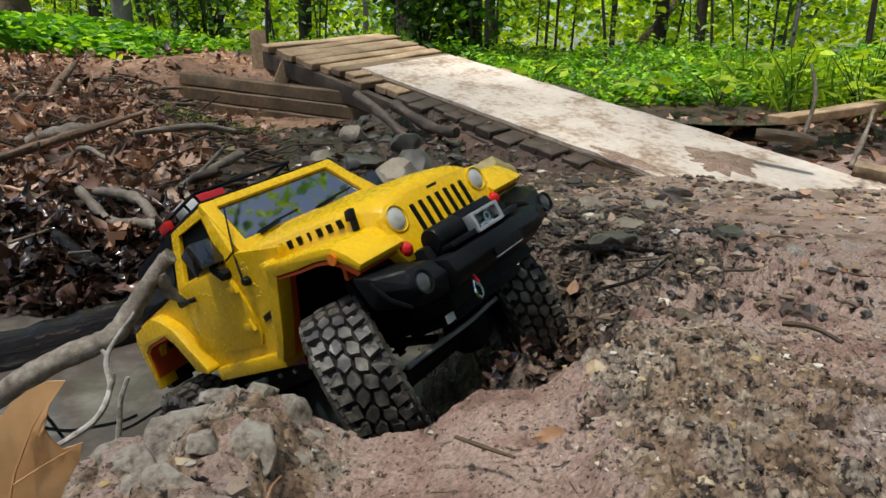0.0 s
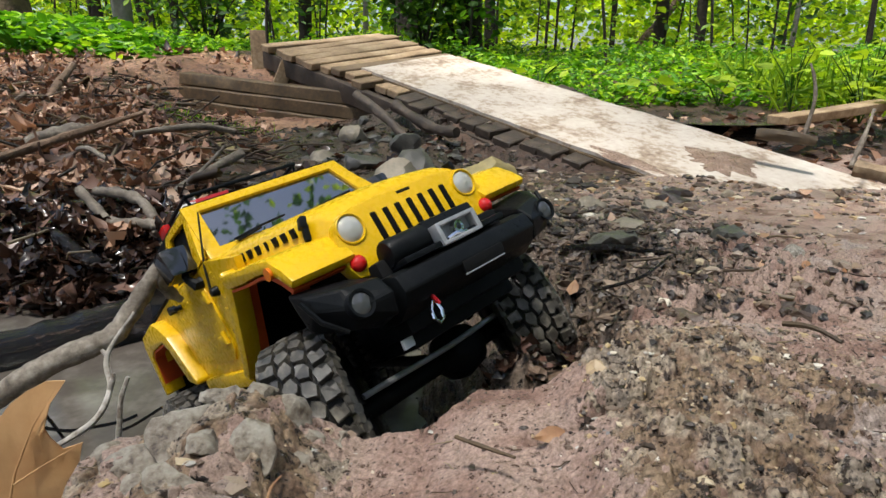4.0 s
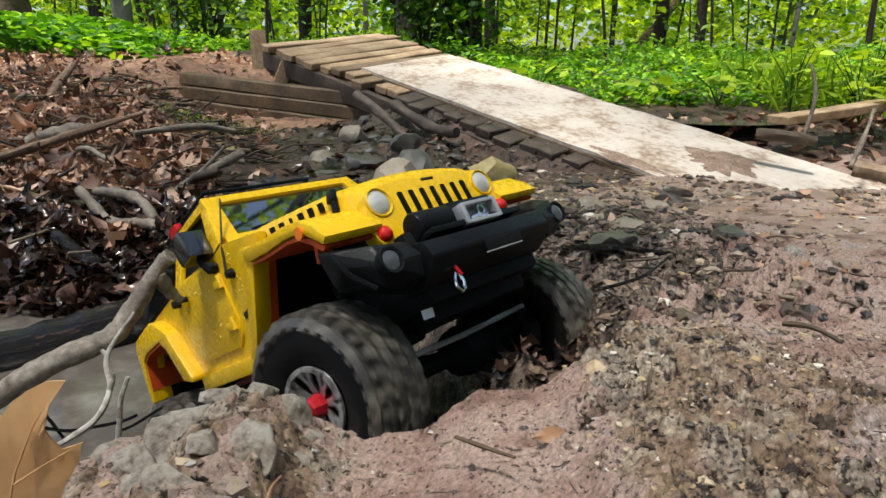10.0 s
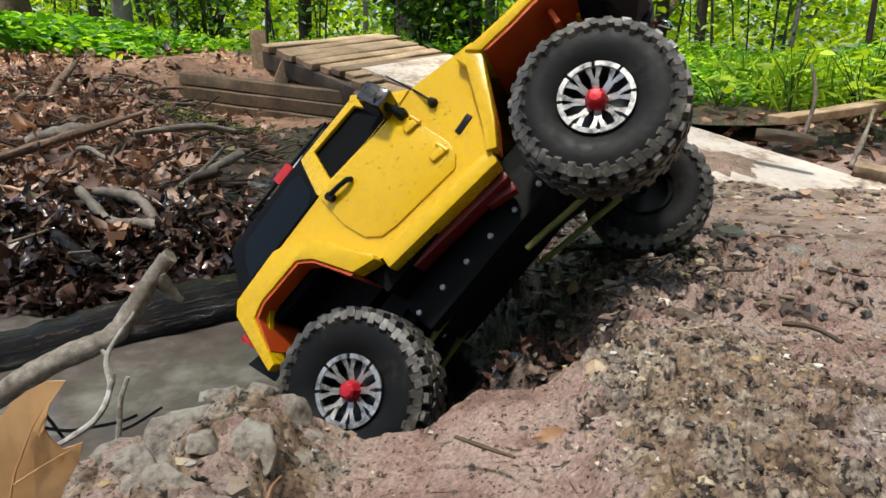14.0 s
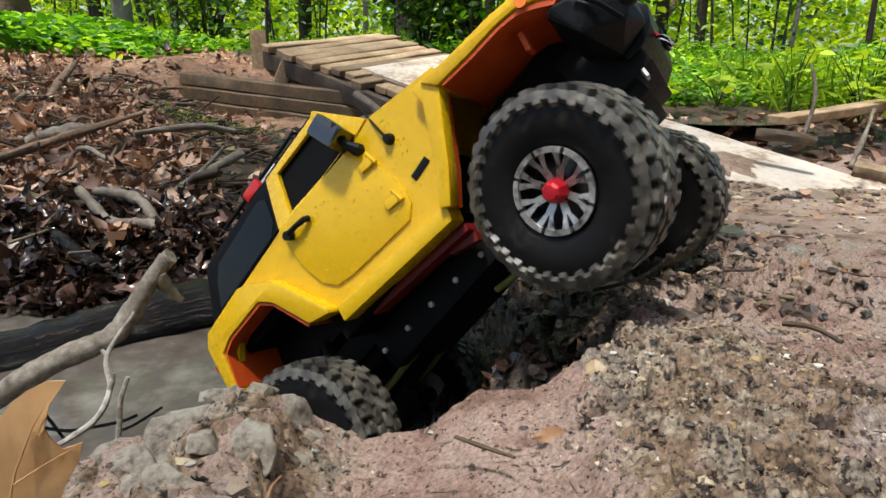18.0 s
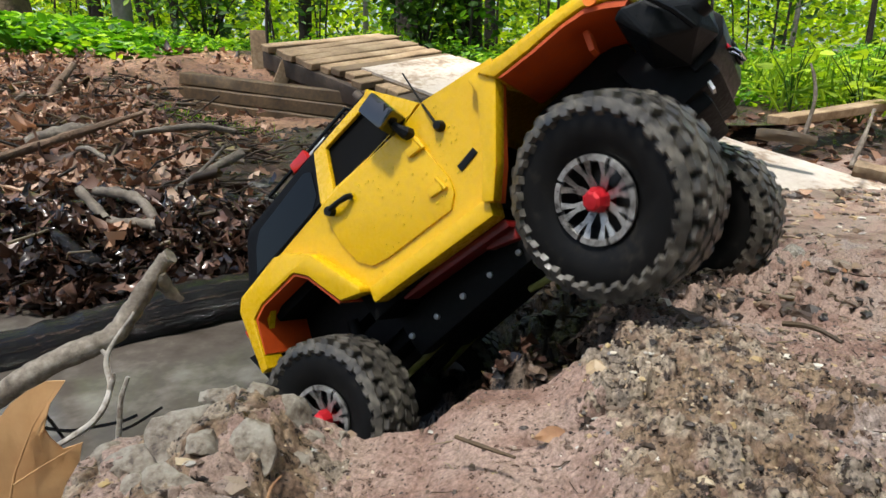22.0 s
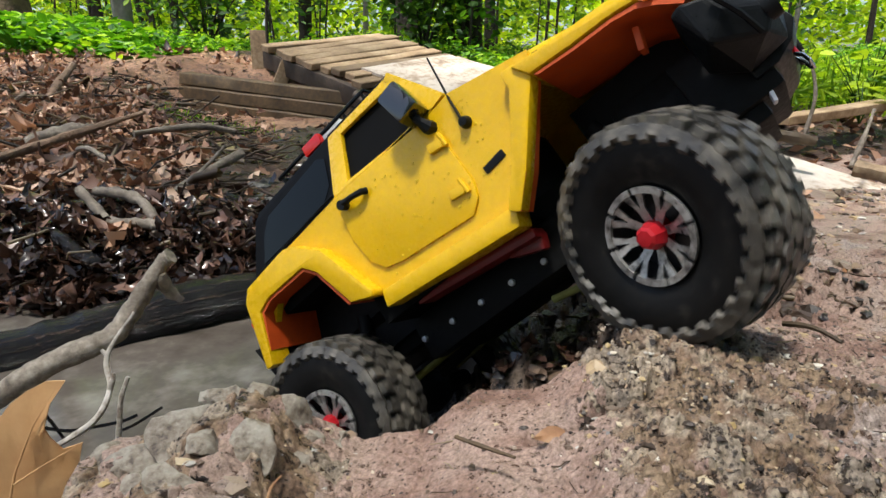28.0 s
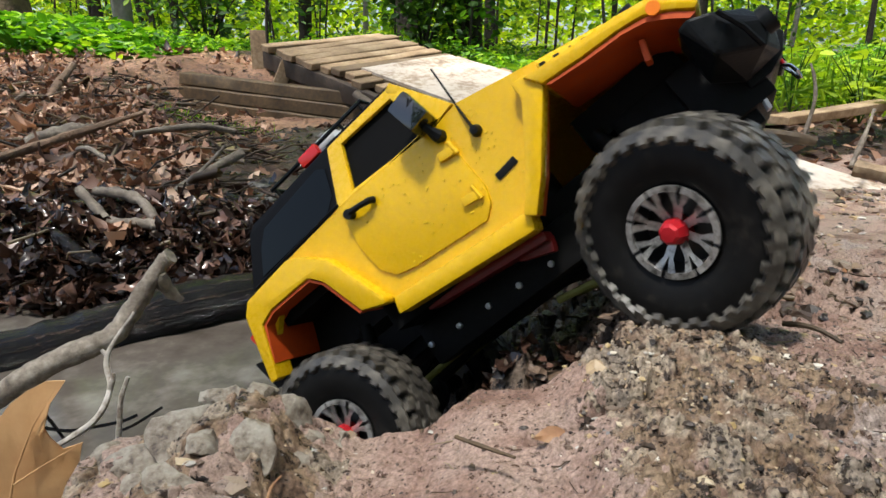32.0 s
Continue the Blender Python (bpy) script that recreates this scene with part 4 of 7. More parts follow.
# ---- stones ----
def make_stones():
    mossy = mottled("mossy_stone", [(0.3, (0.1, 0.08, 0.03)), (0.55, (0.3, 0.24, 0.1)), (0.75, (0.42, 0.36, 0.2))], 9, (0.6, 0.85), 60, 0.6, 0.004)
    dark_stone = mottled("dark_stone", [(0.3, (0.03, 0.028, 0.024)), (0.6, (0.08, 0.072, 0.06)), (0.8, (0.16, 0.14, 0.11))], 20, (0.3, 0.6), 90, 0.6, 0.003)
    for k, (x, y, z, s, flat, m, label) in enumerate((
            (0.092, 1.36, 0.0, 0.075, 0.62, mossy, "yellowish mossy stone beside the creek bed"),
            (-0.106, 1.50, -0.045, 0.07, 0.6, stone, "rounded brown stone in the creek bed"),
            (-0.66, 1.92, -0.06, 0.042, 0.62, mossy, "small squarish yellow stone on the bank"),
            (-0.233, 1.793, -0.077, 0.065, 0.7, dark_stone, "dark wet stone under the bridge"),
            (-0.356, 1.897, -0.07, 0.055, 0.55, stone, "rounded brown stone in the creek bed"),
            (-0.063, 1.6, -0.01, 0.06, 0.9, dark_stone, "dark wet stone under the bridge"),
            (-0.318, 2.317, -0.05, 0.07, 0.6, stone, "rounded brown stone in the creek bed"),
            (-0.12, 2.15, -0.05, 0.06, 0.7, dark_stone, "dark wet stone under the bridge"),
            (0.354, 0.611, 0.012, 0.021, 0.55, clay, "pale grey mud-caked stone on the plateau"),
            (0.326, 0.692, 0.0, 0.026, 0.6, dark_stone, "dark mud-caked stone beside the wheel track"),
            (0.175, 0.63, 0.006, 0.03, 0.6, dark_stone, "dark wet stone at the edge of the hole"),
            (0.25, 0.83, -0.02, 0.028, 0.5, stone, "rounded brown stone on the mud"),
            (0.4, 1.15, -0.055, 0.04, 0.4, stone, "flat brown stone by the plywood edge"),
            (0.27, 1.12, -0.05, 0.035, 0.5, stone, "rounded brown stone on the mud"),
            (0.62, 1.35, -0.08, 0.02, 0.6, stone, "small tan stone by the ramp foot"),
            (0.065, 0.475, -0.06, 0.02, 0.7, dark_stone, "dark wet stone at the edge of the hole"))):
        me = lump_mesh("stone", [(0, 0, 0)], [s], m, 100 + k, flat, 0.08, True)
        me.polygons.foreach_set("use_smooth", [True] * len(me.polygons))
        me.set_sharp_from_angle(angle=radians(30))
        ob = tagged(new("stone", me), label, "stone", "stones by the creek")
        ob.location = (x, y, max(min(z, ground_at(x, y) + s * flat * 0.8), ground_at(x, y) + s * flat * 0.25))
    # slabs and clods of grey clay heaped on the near rim
    for k, (x, y, s, flat, lift, rx, ry, rz) in enumerate(((-0.112, 0.243, 0.019, 0.5, 0.001, 42, -12, 10), (-0.078, 0.222, 0.019, 0.45, 0.0, 46, 10, -8), (-0.139, 0.24, 0.015, 0.4, 0.0, 40, -28, 20), (-0.1, 0.196, 0.014, 0.4, 0.0, 30, 0, 0), (-0.1, 0.262, 0.013, 0.6, 0.002, 25, -8, 30), (-0.087, 0.264, 0.012, 0.65, 0.002, 30, 14, 5), (-0.071, 0.262, 0.012, 0.5, 0.001, 50, 24, 10), (-0.058, 0.255, 0.009, 0.6, 0.0, 40, 20, 40), (-0.05, 0.265, 0.008, 0.7, 0.001, 20, 0, 0), (-0.122, 0.258, 0.009, 0.6, 0.001, 30, -20, 0), (-0.153, 0.25, 0.009, 0.5, 0.001, 30, -20, 60), (-0.125, 0.222, 0.008, 0.6, 0.001, 20, 10, 0), (-0.062, 0.236, 0.008, 0.6, 0.0, 45, 15, 0), (-0.095, 0.222, 0.0085, 0.7, 0.0, 35, 0, 70))):
        me = lump_mesh("clay_clod", [(0, 0, 0)], [s * 0.9], slab_clay, 140 + k, flat * 0.85, 0.05, True)
        for v in me.vertices:
            v.co += v.co.normalized() * (0.11 * s * noise.noise(v.co * (1.6 / s) + Vector((k, 0, 0))) + 0.09 * s * noise.noise(v.co * (5 / s)) + 0.0005 * noise.noise(v.co * 900))
        me.polygons.foreach_set("use_smooth", [True] * len(me.polygons))
        me.set_sharp_from_angle(angle=radians(35))
        ob = tagged(new("clay_clod", me), "grey clod of cracked clay on the rim of the hole", "clod", "clay clods")
        ob.matrix_basis = pose(x, y, float(height(x, y, False)) + lift - 0.0035, rx, ry, rz)
    crumbs = material("crumb_mix", (0.3, 0.22, 0.15), 0.5)
    tint = crumbs.node_tree.nodes.new("ShaderNodeNewGeometry").outputs["Random Per Island"]
    link(crumbs, ramp(crumbs, tint, [(0.0, (0.012, 0.008, 0.006)), (0.3, (0.06, 0.036, 0.022)), (0.48, (0.23, 0.155, 0.095)), (0.62, (0.36, 0.26, 0.16)), (0.74, (0.36, 0.255, 0.1)), (0.85, (0.48, 0.4, 0.29)), (0.93, (0.62, 0.57, 0.48)), (1.0, (0.12, 0.115, 0.12))]), bsdf(crumbs).inputs["Base Color"])
    bump(crumbs, noise_of(crumbs, 700, 4), 0.5, 0.0006)
    bits = material("mud_bits", (0.1, 0.08, 0.06), 0.4)
    tone = bits.node_tree.nodes.new("ShaderNodeNewGeometry").outputs["Random Per Island"]
    link(bits, ramp(bits, tone, [(0.0, (0.012, 0.008, 0.006)), (0.45, (0.06, 0.04, 0.028)), (0.7, (0.13, 0.086, 0.058)), (0.9, (0.21, 0.148, 0.105)), (1.0, (0.3, 0.235, 0.175))]), bsdf(bits).inputs["Base Color"])
    bump(bits, noise_of(bits, 260, 5), 0.6, 0.0015)
    band = lambda x, y: np.exp(-((x - 0.16 - 0.14 * (y - 0.4)) / 0.12) ** 2)
    p = strew(8200, -0.02, 0.5, 0.34, 1.15, 31, 0.0, lambda x, y, r: (r < band(x, y)) & (y > 0.36 + 0.3 * np.maximum(0, 0.04 - x)))
    tagged(new("clods", lump_mesh("clods", p, (np.random.default_rng(5).gamma(1.6, 0.0017, len(p)) + 0.0014) * (0.55 + p[:, 1]), bits, 32, 0.55, 0.6)), "dark wet crumbs and bark bits of churned mud", "clods", kind="stuff")
    p = strew(13000, -0.19, 0.28, 0.14, 0.35, 33, -0.0004, lambda x, y, r: r < np.interp(x + 0.03 * FIELD.fbm(x * 30, y * 30, 3), [-0.2, -0.15, -0.055, -0.04, -0.02, 0.045, 0.065, 0.15, 0.28], [0.3, 0.14, 0.14, 0.2, 0.05, 0.07, 0.75, 0.6, 0.4]))
    tagged(new("rim_crumbs", lump_mesh("rim_crumbs", p, np.random.default_rng(6).gamma(1.2, 0.0006, len(p)) + 0.0004, crumbs, 34, 0.5, 0.6, "rough")), "crumbs of pale clay on the rim", "crumbs", kind="stuff")
    p = strew(2600, -0.18, 0.3, 0.12, 0.36, 133, 0.0, lambda x, y, r: r < np.interp(x, [-0.2, -0.04, 0.0, 0.05, 0.1, 0.26], [0.5, 0.5, 0.5, 0.6, 1.0, 0.9]))
    tagged(new("bark_bits", lump_mesh("bark_bits", p, np.random.default_rng(16).gamma(1.2, 0.0007, len(p)) + 0.0003, bits, 134, 0.4, 0.4, "rough")), "dark bits of bark and wet mud on the rim", "bark bits", kind="stuff")
    p = strew(3400, 0.0, 1.3, 0.34, 2.1, 35, 0.0, lambda x, y, r: (x > 0.08) & (r < 0.25 + 0.75 * (FIELD.fbm(x * 5, y * 5, 3) > -0.05)))
    tagged(new("grit", lump_mesh("grit", p, np.random.default_rng(7).gamma(1.4, 0.001, len(p)) * (0.6 + 1.2 * p[:, 1]) + 0.0006, bits, 36, 0.5, 0.4, "rough")), "dark grit and bits of bark on the mud", "grit", kind="stuff")
    p = strew(4500, 0.0, 1.3, 0.33, 2.1, 37, 0.0, lambda x, y, r: (x > 0.08) & (r < 1.3 - 0.5 * y))
    tagged(new("pebbles", lump_mesh("pebbles", p, np.random.default_rng(8).gamma(1.5, 0.0012, len(p)) * (0.6 + 1.3 * p[:, 1]) + 0.0008, crumbs, 38, 0.55, 0.3, "rough")), "small tan pebbles and crumbs on the mud", "pebbles", kind="stuff")
    p = strew(600, -0.25, 0.95, 1.1, 2.9, 138, 0.0, lambda x, y, r: (0.70 * (x + 0.401) + 0.682 * (y - 3.226) < -0.02) & (x > -0.25 + 0.12 * (y - 1.1)))
    tagged(new("slope_stones", lump_mesh("slope_stones", p, np.random.default_rng(18).gamma(1.5, 0.006, len(p)) + 0.004, bits, 139, 0.55, 0.45)), "stones and clods on the slope below the plywood", "stones", kind="stuff")
    # dark stone colour here stands in for the shade below the bridge
    p = strew(90, -0.5, 0.2, 1.3, 2.8, 39, -0.005)
    tagged(new("creek_stones", lump_mesh("creek_stones", p, np.random.default_rng(9).uniform(0.012, 0.045, len(p)), dark_stone, 40, 0.6, 0.2)), "creek bed stones darkened for the bridge's shade", "creek stones", kind="stuff")
    # the mud that has crept over the plywood's foot
    for k, (along, across, sx, sy) in enumerate(((-1.7, 0.3, 0.15, 0.13), (-2.05, 0.16, 0.24, 0.14), (-1.5, 0.04, 0.16, 0.04))):
        bm = B()
        rings = []
        for q in range(9):
            ring = []
            for i in range(72):
                a = 2 * math.pi * i / 72
                edge = 1 + 0.55 * noise.fractal(Vector((math.cos(a) * 1.3 + 7 * k, math.sin(a) * 1.3, 2)), 0.8, 2.1, 5)
                f = edge * q / 8
                x, y = sx * f * math.cos(a), sy * f * math.sin(a)
                ring.append(bm.verts.new((x, -y, 0.011 * (1 - (q / 8) ** 2) * (1 + 0.8 * noise.noise(Vector((x * 30, y * 30, k)))) - 0.004)))
            rings.append(ring)
        for a, b in zip(rings[1:], rings[2:]):
            for i in range(72):
                bm.faces.new((a[i], a[(i + 1) % 72], b[(i + 1) % 72], b[i]))
        bm.faces.new(rings[1])
        bmesh.ops.delete(bm, geom=rings[0], context="VERTS")
        ob = tagged(new("mud_patch", finish(bm, "mud_patch", patch_mud, True)), "brown mud spread over the foot of the plywood", "mud", "mud on the plywood")
        ob.matrix_basis = ramp_pose(along, across, 0.004)


make_stones()


# ---- leaves on the ground ----
def make_litter():
    rng = np.random.default_rng(90)
    tone = leafy("twig_bark", (0.02, 0.014, 0.01), (0.36, 0.29, 0.22), ((0.09, 0.06, 0.04), (0.2, 0.15, 0.11)))
    p = strew(1500, -2.0, -0.25, 0.92, 2.9, 91, 0.03, lambda x, y, r: x < np.interp(y, [0.9, 1.3, 1.8, 2.4, 3.2], [-0.28, -0.35, -0.45, -0.7, -1.4]))
    tagged(new("litter_twigs", twig_mesh("litter_twigs", p, rng.gamma(2.2, 0.045, len(p)) + 0.03, rng.gamma(2.0, 0.0011, len(p)) + 0.0008, tone, 92, 0.2)), "thin dry twigs among the leaf litter", "twigs", kind="stuff")
    p = strew(260, 0.02, 0.5, 0.36, 1.2, 93, 0.004, lambda x, y, r: r < np.exp(-((x - 0.16 - 0.14 * (y - 0.4)) / 0.14) ** 2))
    tagged(new("mud_twigs", twig_mesh("mud_twigs", p, rng.gamma(2.0, 0.012, len(p)) + 0.012, rng.uniform(0.0006, 0.0018, len(p)), tone, 94, 0.15)), "bits of twig and root in the churned mud", "twigs", kind="stuff")
    p = strew(110, -0.17, 0.28, 0.13, 0.34, 95, 0.0012)
    tagged(new("rim_twigs", twig_mesh("rim_twigs", p, rng.gamma(2.0, 0.0028, len(p)) + 0.004, rng.uniform(0.00018, 0.0005, len(p)), tone, 96, 0.12)), "splinters and rootlets on the near mud", "twigs", kind="stuff")
    bank = lambda x, y, r: (x < np.interp(y, [0.9, 1.3, 1.8, 2.4, 3.2, 4.2], [-0.28, -0.36, -0.45, -0.6, -0.95, -1.2])) & ((x < np.interp(y, [0.9, 1.3, 1.8, 2.4, 3.2, 4.2], [-0.34, -0.47, -0.7, -1.1, -1.8, -2.0]) + 0.12 * FIELD.fbm(x * 5, y * 5, 3)) | (r < 0.05)) & (r < np.interp(y, [1.0, 1.25, 2.0, 2.5, 3.2], [0.15, 0.9, 1, 0.5, 0.16]))
    p = strew(34000, -3.2, -0.25, 1.02, 4.1, 41, 0.004, bank)
    p[:, 2] += np.random.default_rng(1).uniform(0, 0.035, len(p))
    tagged(new("leaf_litter", lobed_mesh("leaf_litter", p, np.random.default_rng(2).gamma(4.0, 0.006, len(p)) + 0.008, litter, 42, 0.55, 1.2)), "dry brown fallen leaves covering the bank", "leaf litter", kind="stuff")
    p = strew(9000, -6.5, -0.6, -2.5, 4.6, 141, 0.012, lambda x, y, r: ((x < -3.0 + 0.5 * FIELD.fbm(x, y, 3)) | ((y < 1.05) & (x < -0.75 - 0.25 * r))) & (np.hypot(x + 1, y - 1.5) < 3.6 + 1.6 * FIELD.fbm(x * 1.5, y * 1.5, 3)))
    tagged(new("outer_litter", lobed_mesh("outer_litter", p, np.random.default_rng(22).uniform(0.03, 0.07, len(p)), litter, 142, 0.4, 0.6)), "scattered dry leaves on the outer bank", "leaf litter", kind="stuff")
    # wet leaves, their dark colour also giving the shade of the undercut bank
    p = strew(6500, -1.4, -0.26, 0.86, 1.34, 43, 0.006, lambda x, y, r: r < step(1.34, 1.08, y))
    p[:, 2] += np.random.default_rng(3).uniform(0, 0.045, len(p))
    tagged(new("wet_shaded_leaves", lobed_mesh("wet_shaded_leaves", p, np.random.default_rng(4).uniform(0.012, 0.042, len(p)), litter_wet, 44, 0.6, 1.0)), "wet leaves behind the log, darkened for the undercut bank's shade", "wet leaves", kind="stuff")
    p = strew(170, -0.75, 0.1, 1.3, 2.6, 45, 0.008)
    tagged(new("creek_leaves", lobed_mesh("creek_leaves", p, np.random.default_rng(5).uniform(0.03, 0.06, len(p)), litter_wet, 46, 0.35, 0.5)), "fallen leaves in the creek bed", "fallen leaves", kind="stuff")
    p = strew(300, -0.02, 0.1, 0.33, 0.46, 47, 0.002, lambda x, y, r: r < 1.3 - 8 * np.abs(x - 0.04))
    p[:, 2] += np.random.default_rng(61).uniform(0, 0.012, len(p))
    tagged(new("hole_leaves", lobed_mesh("hole_leaves", p, np.random.default_rng(6).uniform(0.006, 0.018, len(p)), litter_wet, 48, 0.5, 0.7)), "dark wet leaves at the edge of the hole", "wet leaves", kind="stuff")
    p = strew(700, 0.9, 2.6, 1.7, 3.2, 49, 0.006, lambda x, y, r: x > 1.05 + (2.6 - y) * 0.35 * (y < 2.6))
    tagged(new("far_litter", leaf_mesh("far_litter", p, np.random.default_rng(7).uniform(0.03, 0.08, len(p)), litter, 50, 0.4, 0.12, 0.2)), "dry leaves and bark beyond the ramp", "leaf litter", kind="stuff")
    p = strew(160, 0.1, 1.0, 0.45, 1.9, 51, 0.002)
    tagged(new("mud_leaves", leaf_mesh("mud_leaves", p, np.random.default_rng(8).uniform(0.008, 0.03, len(p)), dry_leaf, 52, 0.25, 0.06, 0.2)), "bits of dead leaf trodden into the mud", "leaf bits", kind="stuff")


make_litter()


def lobed_leaf(name, outline, mat, thick, cup):
    """A dead leaf from half an outline of (along, across): cupped, with a raised rib."""
    bm = B()
    n = len(outline)
    rows = []
    for a, w in outline:
        row = []
        for j in range(-4, 5):
            y = w * j / 4
            row.append(bm.verts.new((a, y, cup * y * y * 8 + 0.006 * cup * math.sin(a * 60) * abs(j) / 4 + (0.0006 if j == 0 else 0))))
        rows.append(row)
    fs = [bm.faces.new((rows[i][j], rows[i + 1][j], rows[i + 1][j + 1], rows[i][j + 1])) for i in range(n - 1) for j in range(8)]
    r = bmesh.ops.extrude_face_region(bm, geom=fs)
    for v in r["geom"]:
        if isinstance(v, bmesh.types.BMVert):
            v.co.z -= thick
    return finish(bm, name, mat, True)


def make_leaves():
    # the big tan leaf that stands before the lens
    bm = B()
    line = [(0.0265, 0.0399), (0.0209, 0.0322), (0.018, 0.0252), (0.0153, 0.0181), (0.0161, 0.0145), (0.0222, 0.0167), (0.0287, 0.0191), (0.0264, 0.0121), (0.0215, 0.0047), (0.0181, -0.0026), (0.0085, -0.014), (-0.012, -0.014), (-0.02, 0.004), (-0.014, 0.02), (-0.003, 0.0262), (0.0052, 0.0281), (0.0086, 0.0322), (0.0137, 0.036), (0.0204, 0.0394)]
    f = bm.faces.new([bm.verts.new((x, 0, z)) for x, z in line])
    bmesh.ops.triangulate(bm, faces=[f], ngon_method="EAR_CLIP")
    bmesh.ops.subdivide_edges(bm, edges=bm.edges[:], cuts=3, use_grid_fill=True)
    for v in bm.verts:
        v.co.y += 0.0016 * noise.noise(Vector((v.co.x * 70, v.co.z * 70, 3))) + 0.7 * (v.co.x - 0.008) ** 2 - 0.0014 * math.exp(-((v.co.z - 0.6 * v.co.x - 0.012) / 0.004) ** 2)
    r = bmesh.ops.extrude_face_region(bm, geom=bm.faces[:])
    for v in r["geom"]:
        if isinstance(v, bmesh.types.BMVert):
            v.co.y += 0.0005
    leaf = tagged(new("fallen_leaf"), "large dry tan leaf standing on the rim of the hole", "leaf")
    leaf.matrix_basis = pose(-0.14, 0.17, 0.07)
    part("blade", bm, tan_leaf, leaf)
    bm = B()
    tube(bm, [(0.0, -0.0016, -0.012), (0.008, -0.0026, 0.01), (0.016, -0.0022, 0.026), (0.0245, -0.0006, 0.0385)], [0.0005, 0.0004, 0.0003, 0.0001], 6)
    tube(bm, [(0.007, -0.0026, 0.006), (0.016, -0.0024, 0.012), (0.0265, -0.0002, 0.0178)], [0.0004, 0.0003, 0.0001], 6)
    part("rib", bm, tan_leaf, leaf)
    half = [(-0.5, 0.02), (-0.42, 0.12), (-0.3, 0.2), (-0.2, 0.13), (-0.08, 0.28), (0.03, 0.17), (0.15, 0.25), (0.26, 0.12), (0.38, 0.14), (0.5, 0.01)]
    torn = [(-0.5, 0.01), (-0.35, 0.1), (-0.15, 0.2), (0.05, 0.26), (0.25, 0.24), (0.4, 0.15), (0.5, 0.06)]
    me = lobed_leaf("fallen_leaf", [(a * 0.036, w * 0.036) for a, w in torn], dry_leaf, 0.0003, 0.4)
    for x, y, rz, s, label in ((0.044, 0.228, 24, 0.42, "small torn tan leaf lying on the mud"),):
        ob = tagged(new("fallen_leaf", me), label, "leaf", "fallen leaves by the rim")
        ob.matrix_basis = pose(x, y, ground_at(x, y) + 0.003, 30, 8, rz) @ Matrix.Scale(s, 4)
    me = lobed_leaf("fallen_leaf", [(a * 0.075, w * 0.07) for a, w in half], dry_leaf, 0.0006, 0.5)
    rng = random.Random(6)
    spots = [(-0.9, 1.5), (-1.15, 1.9), (-0.75, 1.62), (-1.3, 2.2), (-1.0, 2.05), (-0.7, 1.35), (-0.62, 1.25), (-0.82, 1.85), (-1.25, 1.7), (-0.95, 2.35), (-1.5, 2.5), (-0.9, 2.55), (-0.55, 1.12), (-0.5, 1.3), (-1.1, 2.75), (-1.7, 2.9)]
    for x, y in spots:
        ob = tagged(new("fallen_leaf", me), "curled dry brown leaf on the leaf litter", "leaf", "dry leaves on the bank")
        ob.matrix_basis = pose(x, y, ground_at(x, y) + 0.03, rng.uniform(-35, 35), rng.uniform(-35, 35), rng.uniform(0, 360)) @ Matrix.Scale(rng.uniform(0.8, 1.3), 4)


make_leaves()


# ---- the wood behind ----
def make_tree(px, width, depth, mat, label, seed, lean=0.0):
    """A tree whose foot lies on the ground; the crown starts above the view."""
    rng = random.Random(seed)
    x = (px - 784) / 1114 * depth * 0.98
    z = ground_at(x, depth) - 0.05
    tree_ = tagged(new("tree"), label, "tree", "trees of the wood")
    tree_.matrix_basis = pose(x, depth, z)
    r = width / 2228 * depth
    tall = rng.uniform(7, 10)
    bm = B()
    pts = [(0, 0, 0), (lean * 0.1, 0, 0.25), (lean * 0.5, 0, 1.2), (lean + rng.uniform(-0.1, 0.1), rng.uniform(-0.1, 0.1), 3.2), (lean * 1.5, 0.1, tall)]
    noisy_tube(bm, pts, [r * 1.35, r * 1.05, r, r * 0.8, r * 0.25], 14, 7, 0.08, seed)
    part("trunk", bm, mat, tree_)
    for k in range(5):
        a, h = rng.uniform(0, 6.28), rng.uniform(2.6, tall * 0.75)
        ln = rng.uniform(0.9, 1.9)
        bm = B()
        noisy_tube(bm, [(lean, 0, h), (lean + math.cos(a) * ln * 0.5, math.sin(a) * ln * 0.5, h + 0.35), (lean + math.cos(a) * ln, math.sin(a) * ln, h + 0.8)], [r * 0.35, r * 0.22, r * 0.08], 7, 4, 0.1, seed + k)
        part("limb", bm, mat, tree_)
    g = np.random.default_rng(seed)
    c = g.normal(0, 1, (420, 3)) * np.array([1.1, 1.1, 1.3]) + np.array([lean, 0, tall * 0.72])
    ob = new("crown", leaf_mesh("crown", c, g.uniform(0.1, 0.24, 420), leaf_light, seed, 0.6))
    ob.parent = tree_


